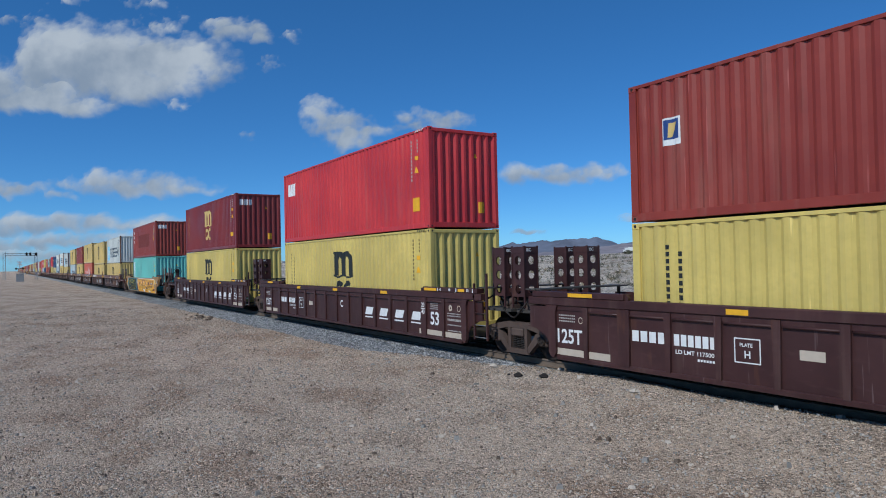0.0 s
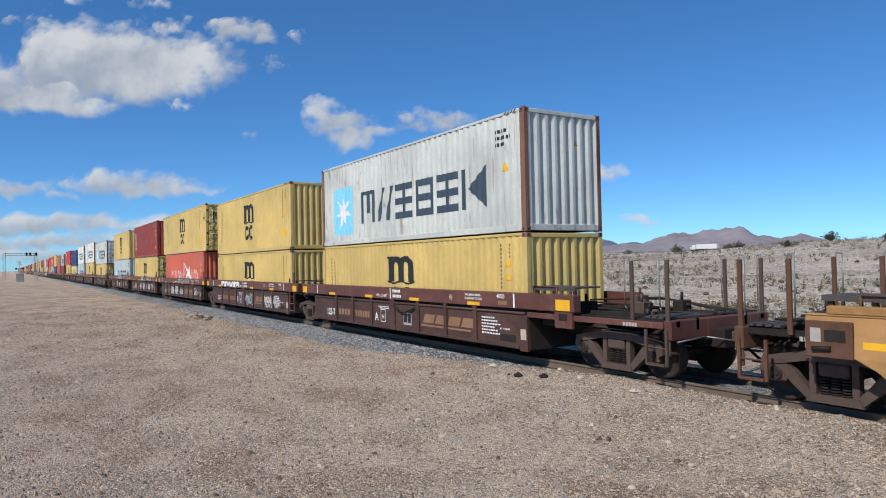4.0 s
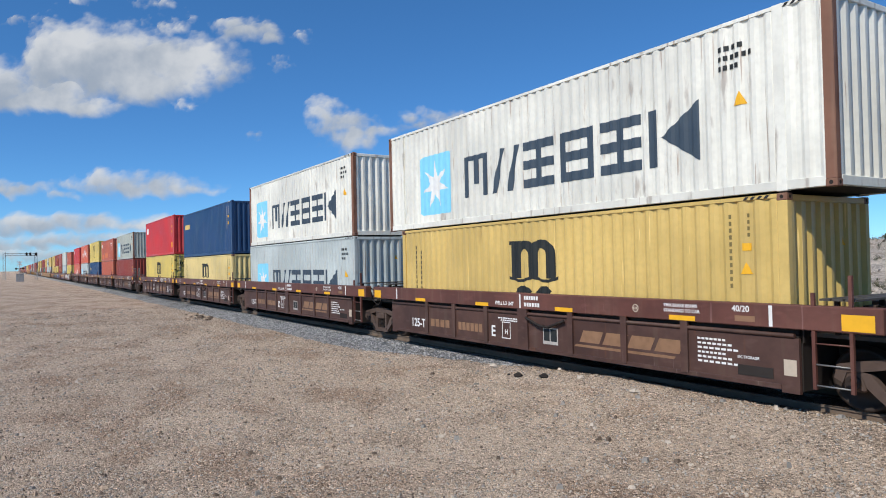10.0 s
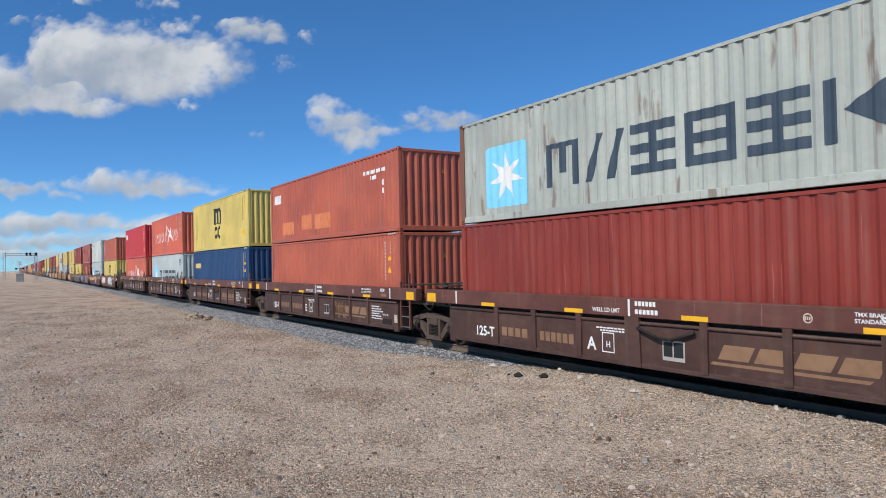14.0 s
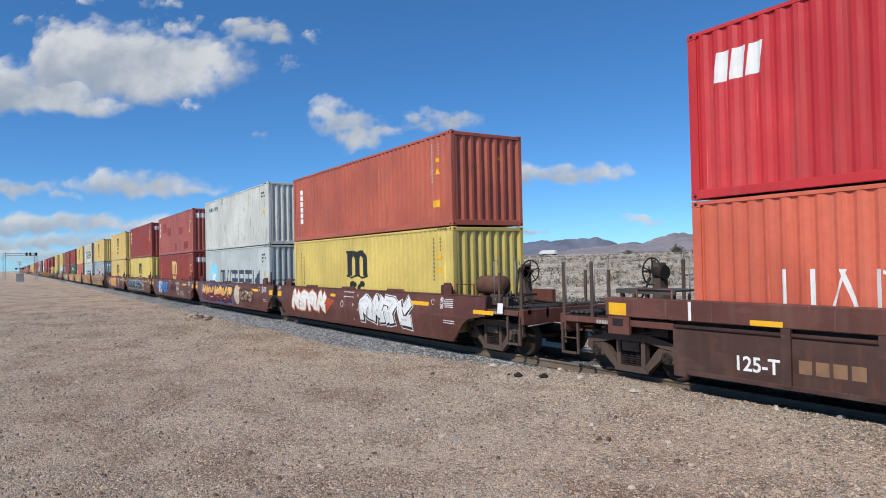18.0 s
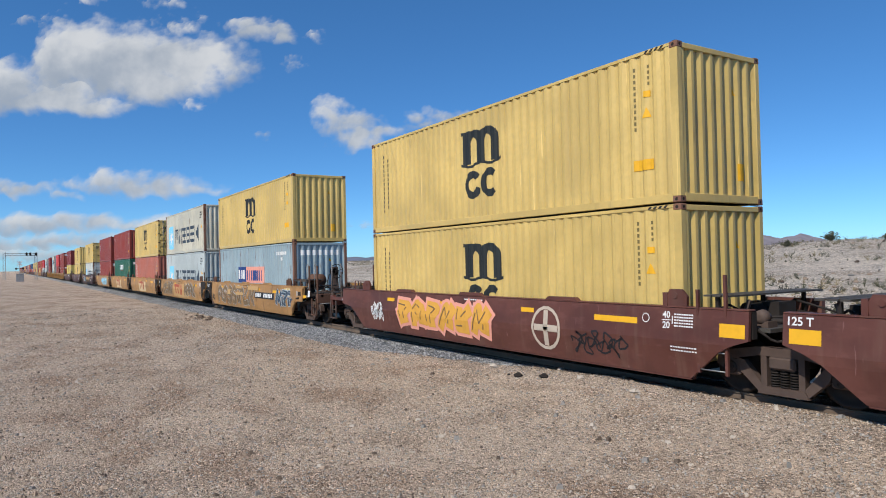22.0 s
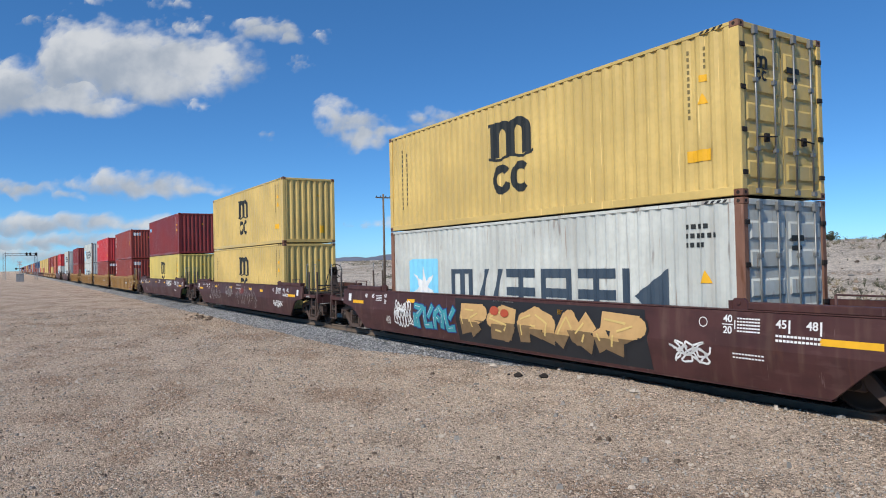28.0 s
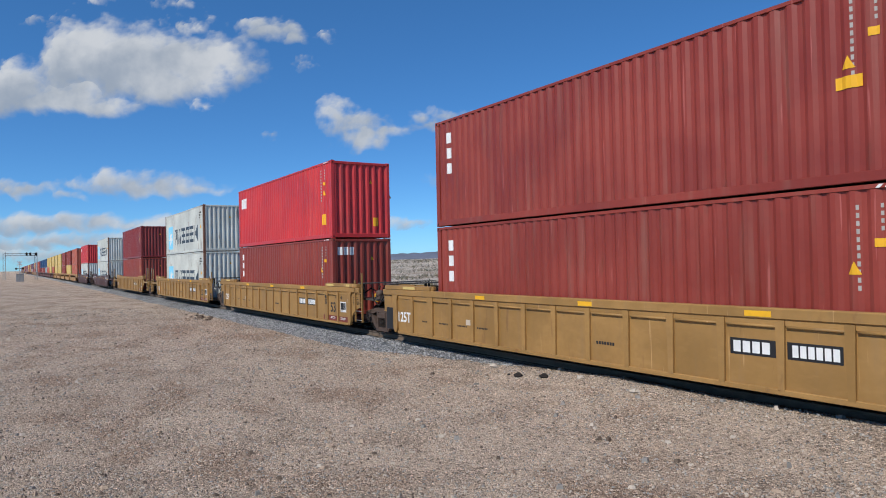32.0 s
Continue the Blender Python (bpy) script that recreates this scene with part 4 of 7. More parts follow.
def bogie(car, x, ink=STEEL, near=True):
    """A two-axle bogie: cast side frames, bolster, springs, wheelsets that turn."""
    def frame_side(s):
        f = Form()
        y0, y1 = (0.97, 1.12) if s > 0 else (-1.12, -0.97)
        f.prism([(-1.16, 0.50), (-1.12, 0.70), (-0.86, 0.76), (-0.40, 0.84), (0.40, 0.84), (0.86, 0.76), (1.12, 0.70), (1.16, 0.50), (1.04, 0.44), (0.98, 0.60), (0.78, 0.62), (0.40, 0.70), (-0.40, 0.70), (-0.78, 0.62), (-0.98, 0.60), (-1.04, 0.44)], y0, y1)
        for k in (-1, 1):
            f.prism([(k * 0.80, 0.63), (k * 0.66, 0.60), (k * 0.26, 0.14), (k * 0.40, 0.12), (k * 0.72, 0.40)], y0 + 0.015, y1 - 0.015)
            f.prism([(k * 0.26, 0.72), (k * 0.36, 0.72), (k * 0.36, 0.2), (k * 0.26, 0.2)], y0 + 0.01, y1 - 0.01)
        f.prism([(-0.42, 0.10), (0.42, 0.10), (0.36, 0.22), (-0.36, 0.22)], y0 - 0.01, y1 + 0.01)
        return f
    for s in (-1, 1):
        sf = part("bogie_side_frame", lambda: frame_side(s), ink, car, "brown cast steel bogie side frame", at=(x, 0, 0), key=s)
        part("spring_nest", lambda: sum_rings(s), DARK, sf, key=s)
    part("bolster", lambda: Form().box(-0.22, 0.22, -1.14, 1.14, 0.50, 0.70, 0.03), ink, car, at=(x, 0, 0), key=0)
    for dx in (-0.89, 0.89):
        def wheelset():
            f = Form()
            for s in (-1, 1):
                f.lathe([(0.10, s * 0.66), (0.40, s * 0.70), (0.495, s * 0.69), (0.495, s * 0.715), (0.457, s * 0.73), (0.457, s * 0.82), (0.41, s * 0.82), (0.38, s * 0.78), (0.15, s * 0.77), (0.12, s * 0.83)], (0, 0, 0), 24)
                f.rod((0, s * 0.8, 0), (0, s * 1.16, 0), 0.105, 12)
                for k in range(3):
                    a = k * 2.094
                    f.rod((0.06 * math.cos(a), s * 1.16, 0.06 * math.sin(a)), (0.06 * math.cos(a), s * 1.185, 0.06 * math.sin(a)), 0.02, 6)
            f.rod((0, -0.7, 0), (0, 0.7, 0), 0.085, 10)
            return f
        w = part("wheelset", wheelset, WHEEL, car, "steel wheels on their axle", at=(x + dx, 0, 0.457), key=0)
        if near:
            WHEELSETS.append((w, car, x + dx))
        for s in (-1, 1):
            part("axle_box", lambda: Form().box(-0.15, 0.15, min(s * 0.98, s * 1.1), max(s * 0.98, s * 1.1), -0.13, 0.17, 0.03), ink, car, at=(x + dx, 0, 0.457), key=s)


def sum_rings(s):
    f = Form()
    for k in (-0.16, 0.0, 0.16):
        for i in range(7):
            f.rod((k, s * 1.03, 0.23 + i * 0.042), (k, s * 1.03, 0.252 + i * 0.042), 0.075, 10)
    return f


def on_side(y):
    return lambda u, z: (u, y, z)


def strokes(line_points, width, grow=0.0):
    """A bold sprayed stroke along a line, flared towards its foot, with round joints."""
    out = []
    pts = list(line_points)
    for k, ((a, b), (c, d)) in enumerate(zip(pts, pts[1:])):
        l = math.hypot(c - a, d - b) + 1e-6
        tx, tz = (c - a) / l, (d - b) / l
        e0 = grow + (width * 0.25 if k == 0 else 0.0)
        e1 = grow + (width * 0.25 if k == len(pts) - 2 else 0.0)
        w0, w1 = width * 0.44 + grow, width * 0.58 + grow
        out.append([(a - tx * e0 - tz * w0, b - tz * e0 + tx * w0), (c + tx * e1 - tz * w1, d + tz * e1 + tx * w1),
                    (c + tx * e1 + tz * w1, d + tz * e1 - tx * w1), (a - tx * e0 + tz * w0, b - tz * e0 - tx * w0)])
        if k:
            out.append(disc(a, b, width * 0.5 + grow, 10))
    return out


def below(poly, level):
    """The part of a polygon under a level."""
    out = []
    for (a, b), (c, d) in zip(poly, poly[1:] + poly[:1]):
        if b <= level:
            out.append((a, b))
        if (b <= level) != (d <= level):
            t = (level - b) / (d - b)
            out.append((a + (c - a) * t, level))
    return out if len(out) > 2 else None


def scrawl(seed, u0, u1, z0, z1, n, width, edge):
    """Interlocked sprayed figures in a row: outlines, fills and highlights as polygon lists. They spell nothing."""
    r = random.Random(seed)
    out, fill, shine = [], [], []
    step, H = (u1 - u0) / n, z1 - z0
    w = min(width * H, step * 0.42)
    for i in range(n):
        x0, x1 = u0 + i * step + w * 0.5, u0 + (i + 1) * step - w * 0.35
        lo, hi = z0 + w * 0.6 + edge, z1 - w * 0.6 - edge
        lean = r.uniform(-0.10, 0.16) * step
        grid = lambda a, b: (x0 + (x1 - x0) * a + lean * (b - 0.5) + r.uniform(-0.04, 0.04) * step, lo + (hi - lo) * b + r.uniform(-0.03, 0.03) * H)
        kind = r.randrange(5)
        if kind == 0:
            lines = [[grid(0, 0.9), grid(0.1, 0.05), grid(0.9, 0.1)], [grid(0.5, 0.55), grid(0.95, 1.0)]]
        elif kind == 1:
            lines = [[grid(0, 0), grid(0.3, 1), grid(0.62, 0.3), grid(1, 0.95)], [grid(0.9, 0.3), grid(0.9, 0)]]
        elif kind == 2:
            lines = [[grid(1, 0.85), grid(0.4, 1), grid(0.05, 0.62), grid(0.8, 0.4), grid(0.5, 0), grid(0, 0.1)]]
        elif kind == 3:
            lines = [[grid(0, 1), grid(1, 0.9), grid(0.45, 0.5), grid(0.5, 0)], [grid(0.0, 0.55), grid(0.12, 0.05)]]
        else:
            lines = [[grid(0.05, 0), grid(0, 0.75), grid(0.5, 1), grid(1, 0.7), grid(0.95, 0.05)], [grid(0.35, 0.5), grid(0.6, 0.42)]]
        for pts in lines:
            out += strokes(pts, w, edge)
            fill += strokes(pts, w)
            for (a, b), (c, d) in zip(pts, pts[1:]):
                k0, k1 = r.uniform(0.0, 0.25), r.uniform(0.6, 1.0)
                o = w * 0.24
                shine += strokes([(a + (c - a) * k0 - o, b + (d - b) * k0 + o * 0.4), (a + (c - a) * k1 - o, b + (d - b) * k1 + o * 0.4)], w * 0.11)
    return out, fill, shine


def thin_scrawl(seed, u0, u1, z0, z1, n=24, w=0.018):
    """A looping line of spray paint."""
    r = random.Random(seed)
    N = n * 5
    a, b, c, d = r.uniform(0.7, 1.1), r.uniform(0.25, 0.4), r.uniform(0, 6), r.uniform(0.5, 0.8)
    mid, amp = (z0 + z1) / 2, (z1 - z0) / 2
    pts = []
    for i in range(N):
        t = i / N
        pts.append((u0 + (u1 - u0) * t + 0.09 * math.sin(i * a + c) + 0.04 * math.sin(i * 1.9), mid + amp * (0.62 * math.sin(i * d) + 0.38 * math.sin(i * b + c))))
    out = []
    for i, ((a0, b0), (c0, d0)) in enumerate(zip(pts, pts[1:])):
        if i % 23 == 22:
            continue
        l = math.hypot(c0 - a0, d0 - b0) + 1e-6
        nx, nz = -(d0 - b0) / l * w, (c0 - a0) / l * w
        out.append([(a0 - nx, b0 - nz), (c0 - nx, d0 - nz), (c0 + nx, d0 + nz), (a0 + nx, b0 + nz)])
    return out


def deck_end(car, style, e, start, ext, mat, post_mat, wheel=False, tank=False):
    """The end of a car with its coupler: deck, sill, posts, ladder, coupler."""
    stop = ext - 0.62
    rod_mat = post_mat if style in ("tan", "buff") else STEEL
    x = lambda v: e * v
    lo = lambda a, b: (min(x(a), x(b)), max(x(a), x(b)))
    part("end_deck", lambda: Form().box(*lo(start, stop - 0.1), -0.42, 0.42, 0.80, 1.16).box(*lo(start, stop), -0.5, 0.5, 0.78, 0.80), DARK, car)
    for s in (-1.25, 1.25):
        part("deck_sill", lambda: Form().box(*lo(start, stop), s - 0.05, s + 0.05, 1.06, 1.16), DARK, car)
    for k in range(4):
        a = start + 0.15 + k * (stop - start - 0.3) / 3
        part("cross_member", lambda: Form().box(*lo(a - 0.05, a + 0.05), -1.22, 1.22, 1.0, 1.14), DARK, car)
    clutter = random.Random(int(ext * 1000) + (e > 0) * 7)
    for k in range(4):
        part("walkway_grating", lambda: Form().box(*lo(stop - 0.70 + k * 0.15, stop - 0.60 + k * 0.15), -1.3, 1.3, 1.19, 1.225), GRATE, car)
    for k in range(2):
        part("side_grating", lambda: Form().box(*lo(start + 0.1, start + 0.95), -1.28 + k * 0.14, -1.18 + k * 0.14, 1.18, 1.21), GRATE, car)
    for k in range(5):
        a, y = clutter.uniform(start + 0.3, stop - 0.75), clutter.uniform(-0.95, 0.8)
        w, d, h = clutter.uniform(0.06, 0.2), clutter.uniform(0.08, 0.28), clutter.uniform(0.10, 0.38)
        part("brake_gear", lambda: Form().box(*lo(a - w, a + w), y - d, y + d, 1.14, 1.14 + h, 0.02).rod((x(a), y, 1.14 + h), (x(a), y, 1.2 + h + 0.1), 0.03, 8).rod((x(a - w - 0.08), y, 1.2 + h * 0.5), (x(a + w + 0.08), y, 1.2 + h * 0.5), 0.035, 8), DARK if k % 2 else STEEL, car)
    for k in range(4):
        a, y = start + 0.1, clutter.uniform(-1.05, 0.9)
        z0, z1 = clutter.uniform(1.17, 1.34), clutter.uniform(1.16, 1.30)
        m = clutter.uniform(start + 0.6, stop - 0.6)
        part("pipe", lambda: Form().path([(x(a), y, z0), (x(m), y + clutter.uniform(-0.25, 0.25), z0 + clutter.uniform(-0.04, 0.12)), (x(stop - 0.1), y * 0.6, z1)], 0.022), DARK, car)
    part("end_sill", lambda: Form().box(*lo(stop - 0.16, stop), -1.45, 1.45, 0.82, 1.18, 0.02), RUSTY if style == "tan" else mat, car)
    part("draft_sill", lambda: Form().box(*lo(start - 0.3, stop + 0.25), -0.30, 0.30, 0.62, 0.98, 0.02), DARK, car)
    coupler = part("coupler", lambda: Form().box(*lo(stop, ext - 0.18), -0.09, 0.09, 0.72, 0.92, 0.02)
                   .prism([(x(ext - 0.25), 0.66), (x(ext + 0.05), 0.66), (x(ext + 0.05), 1.0), (x(ext - 0.25), 1.0)], -0.17, 0.13), STEEL, car, "rusty knuckle coupler")
    part("air_hose", lambda: Form().path([(x(stop), 0.4, 0.8), (x(stop + 0.25), 0.42, 0.55), (x(ext - 0.02), 0.3, 0.36), (x(ext + 0.1), 0.1, 0.40)], 0.028), DARK, car)
    for s in (-1, 1):
        for d in (0.10, 0.92):
            part("end_post", lambda: Form().box(*lo(stop - d - 0.04, stop - d + 0.04), s * 1.40 - 0.025, s * 1.40 + 0.025, 0.55 if d < 0.5 else 1.1, 2.25 if style != "smooth" else 2.02, 0.01), rod_mat, car)
            part("grab_iron", lambda: Form().path([(x(stop - d - 0.09), s * 1.44, 1.35), (x(stop - d - 0.12), s * 1.46, 1.4), (x(stop - d - 0.12), s * 1.46, 2.30), (x(stop - d - 0.02), s * 1.44, 2.32), (x(stop - d - 0.02), s * 1.42, 2.2)], 0.013), BRIGHT, car)
        if style == "buff":
            for k in range(4):
                part("ladder_rung", lambda: Form().box(*lo(stop - 0.92, stop - 0.12), s * 1.45 - 0.02, s * 1.45 + 0.02, 0.42 + k * 0.3, 0.47 + k * 0.3), post_mat, car)
            part("ladder_stile", lambda: Form().box(*lo(stop - 0.96, stop - 0.90), s * 1.45 - 0.025, s * 1.45 + 0.025, 0.40, 1.3), post_mat, car)
        part("step", lambda: Form().box(*lo(stop - 0.12, stop - 0.07), s * 1.46 - 0.02, s * 1.46 + 0.02, 0.36, 1.0).box(*lo(stop - 0.58, stop - 0.53), s * 1.46 - 0.02, s * 1.46 + 0.02, 0.36, 1.0)
             .box(*lo(stop - 0.53, stop - 0.12), s * 1.46 - 0.06, s * 1.46 + 0.02, 0.36, 0.40).rod((x(stop - 0.53), s * 1.46, 0.68), (x(stop - 0.12), s * 1.46, 0.68), 0.016, 6), rod_mat, car)
        if style != "tan":
            part("side_sill", lambda: Form().box(*lo(start, stop - 0.17), s * 1.44 - 0.03, s * 1.44 + 0.03, 1.02, 1.14, 0.01), mat, car)
    part("end_lettering", lambda: flat(solid(0.0, 1.03, 0.36, 0.07, 5, 0.25), lambda u, z: (x(stop - 1.1) + u, -1.474, z)), INK["faint"], car)
    part("deck_rail", lambda: Form().path([(x(start + 0.1), -1.36, 1.72), (x(start + 0.9), -1.36, 1.72)], 0.014).path([(x(start + 0.1), -1.36, 1.26), (x(start + 0.1), -1.36, 1.72)], 0.02).path([(x(start + 0.9), -1.36, 1.26), (x(start + 0.9), -1.36, 1.72)], 0.02), post_mat, car)
    part("hanging_hose", lambda: Form().path([(x(start + 0.4), -1.2, 1.15), (x(start + 0.7), -1.3, 0.92), (x(start + 1.1), -1.28, 0.86), (x(start + 1.5), -1.2, 1.0)], 0.026), DARK, car)
    part("brake_beam", lambda: Form().box(*lo(start + 1.3, start + 1.42), -1.0, 1.0, 0.42, 0.55).box(*lo(start + 0.2, stop), -0.75, -0.68, 0.98, 1.2).box(*lo(start + 0.2, stop), 0.68, 0.75, 0.98, 1.2), DARK, car)
    part("uncoupling_lever", lambda: Form().path([(x(stop + 0.05), -1.35, 0.8), (x(stop + 0.08), -0.6, 0.85), (x(ext - 0.2), -0.1, 0.75)], 0.014), BRIGHT, car)
    part("brake_rigging", lambda: Form().path([(x(start), -0.9, 0.9), (x(stop), -0.9, 0.82)], 0.02).box(*lo(start + 0.3, start + 0.75), -1.25, -0.9, 0.85, 1.1).box(*lo(start + 0.9, start + 1.2), -1.2, -0.8, 0.9, 1.15), DARK, car)
    if wheel:
        bw = part("brake_wheel", lambda: wheel_form(x(start + 1.62), -0.1, 2.02), DARK, car, "dark spoked hand brake wheel")
        part("brake_chain", lambda: Form().path([(x(start + 1.45), -0.35, 1.9), (x(start + 1.55), -0.5, 1.5), (x(start + 2.0), -0.6, 1.42)], 0.02).path([(x(start + 1.7), -0.9, 1.46), (x(start + 2.1), -0.3, 1.46)], 0.03), DARK, car)
        part("gear_housing", lambda: Form().rod((x(start + 1.28), -0.1, 2.0), (x(start + 1.5), -0.1, 2.0), 0.15, 12), DARK, car)
        part("brake_stand", lambda: Form().prism([(x(start + 1.15), 1.14), (x(start + 1.60), 1.14), (x(start + 1.50), 1.75), (x(start + 1.50), 2.2), (x(start + 1.36), 2.2), (x(start + 1.32), 1.7)], -0.2, 0.02), STEEL, car)
    if style in ("ribbed", "tan"):
        part("raised_walkway", lambda: Form().box(*lo(start + 0.05, start + 1.45), -1.34, -0.62, 1.68, 1.715).box(*lo(start + 0.05, start + 1.45), -1.34, -1.31, 1.63, 1.68), GRATE, car, "grey steel walkway plate on legs")
        for a in (0.15, 0.75, 1.35):
            part("walkway_leg", lambda: Form().box(*lo(start + a - 0.035, start + a + 0.035), -1.29, -1.23, 1.16, 1.68), post_mat, car)
    if tank:
        part("air_reservoir", lambda: Form().lathe([(0.06, -0.52), (0.20, -0.49), (0.26, -0.42), (0.26, 0.42), (0.20, 0.49), (0.06, 0.52)], (x(start + 0.62), -0.55, 1.66), 18, "x").box(*lo(start + 0.3, start + 0.42), -0.75, -0.35, 1.26, 1.45).box(*lo(start + 0.82, start + 0.94), -0.75, -0.35, 1.26, 1.45), RUSTY, car, "red-brown air reservoir tank")


def wheel_form(x, y, z, r=0.28):
    f = Form()
    n = 20
    pts = [(x, y + r * math.cos(2 * math.pi * i / n), z + r * math.sin(2 * math.pi * i / n)) for i in range(n + 1)]
    f.path(pts, 0.016, 6)
    for i in range(5):
        a = 2 * math.pi * i / 5 + 0.3
        f.rod((x, y, z), (x, y + r * math.cos(a), z + r * math.sin(a)), 0.014, 6)
    f.rod((x - 0.06, y, z), (x + 0.06, y, z), 0.05, 10)
    f.rod((x - 0.25, y, z), (x, y, z), 0.025, 8)
    return f


def joint_end(car, e, start, ext, mat, post_mat, style):
    """The end of a unit that shares a bogie with its neighbour: walkway, brackets, ladder."""
    x = lambda v: e * v
    lo = lambda a, b: (min(x(a), x(b)), max(x(a), x(b)))
    part("end_deck", lambda: Form().box(*lo(start, ext - 0.12), -1.2, 1.2, 1.08, 1.14), GRATE, car)
    part("end_sill", lambda: Form().box(*lo(start, ext - 0.05), -0.42, 0.42, 0.72, 1.08, 0.02), DARK, car)
    for a in (0.28, 0.46, 0.64):
        part("walkway_plank", lambda: Form().box(*lo(start + a, start + a + 0.15), -1.38, 1.38, 1.63, 1.66), GRATE, car)
    for s in (-1.27, 0.0, 1.27):
        part("walkway_leg", lambda: Form().box(*lo(start + 0.45, start + 0.51), s - 0.03, s + 0.03, 1.14, 1.63), DARK, car)
    part("valve", lambda: Form().lathe([(0.04, -0.12), (0.11, -0.1), (0.13, 0.0), (0.09, 0.1), (0.04, 0.12)], (x(ext - 0.4), -0.95, 1.30), 12).box(*lo(ext - 0.55, ext - 0.25), -1.05, -0.8, 1.14, 1.24), STEEL, car)
    part("slack_adjuster", lambda: Form().rod((x(start + 0.1), -0.55, 1.22), (x(ext), -0.45, 1.20), 0.045, 8).rod((x(start + 0.3), 0.75, 1.30), (x(ext), 0.7, 1.2), 0.04, 8), DARK, car)
    part("brake_lever", lambda: Form().prism([(x(start + 0.55), 1.14), (x(start + 0.65), 1.14), (x(start + 0.80), 1.55), (x(start + 0.74), 1.57)], -0.85, -0.80), STEEL, car)
    part("brake_lever", lambda: Form().prism([(x(start + 0.2), 1.14), (x(start + 0.3), 1.14), (x(start + 0.2), 1.48), (x(start + 0.14), 1.46)], 0.3, 0.36), STEEL, car)
    part("hose", lambda: Form().path([(x(ext - 0.5), -1.2, 1.34), (x(ext - 0.3), -1.25, 1.12), (x(ext - 0.1), -1.22, 0.98), (x(ext), -1.2, 0.95)], 0.022), DARK, car)
    part("brake_cylinder", lambda: Form().rod((x(start + 0.5), -0.5, 1.34), (x(start + 0.5), 0.4, 1.34), 0.16, 14).box(*lo(start + 0.3, start + 0.9), -0.2, 0.3, 1.14, 1.5), DARK, car)
    part("pipework", lambda: Form().path([(x(start + 0.15), -1.1, 1.3), (x(start + 0.5), -1.0, 1.48), (x(start + 0.9), -0.9, 1.28), (x(ext), -0.7, 1.32)], 0.022).path([(x(start + 0.2), 0.5, 1.2), (x(start + 0.7), 0.6, 1.5), (x(ext), 0.6, 1.3)], 0.022), DARK, car)
    if e > 0:
        for k in range(4):
            part("ladder_rung", lambda: Form().path([(x(start + 0.25), -1.49, 0.42 + k * 0.30), (x(start + 0.78), -1.49, 0.42 + k * 0.30)], 0.013), BRIGHT if k < 2 else post_mat, car)
        for d in (0.25, 0.78):
            part("ladder_stile", lambda: Form().box(*lo(start + d - 0.025, start + d + 0.025), -1.51, -1.46, 0.36, 2.0 if d > 0.5 else 1.75), post_mat, car)


def hook(car, x, mat, big=False):
    """The pivoting container bracket that stands on a car's side."""
    part("container_bracket", lambda: Form().prism([(-0.13, 0), (0.13, 0), (0.14, 0.13), (0.06, 0.21), (-0.10, 0.21), (-0.15, 0.13)], -1.46, -1.40).rod((-0.02, -1.48, 0.14), (-0.02, -1.36, 0.14), 0.035, 8).box(-0.2, -0.14, -1.47, -1.38, 0.02, 0.17), mat, car, at=(x, 0, 1.42), key=mat.name).scale = (1.5, 1.0, 1.55) if big else (1.0, 1.0, 1.0)


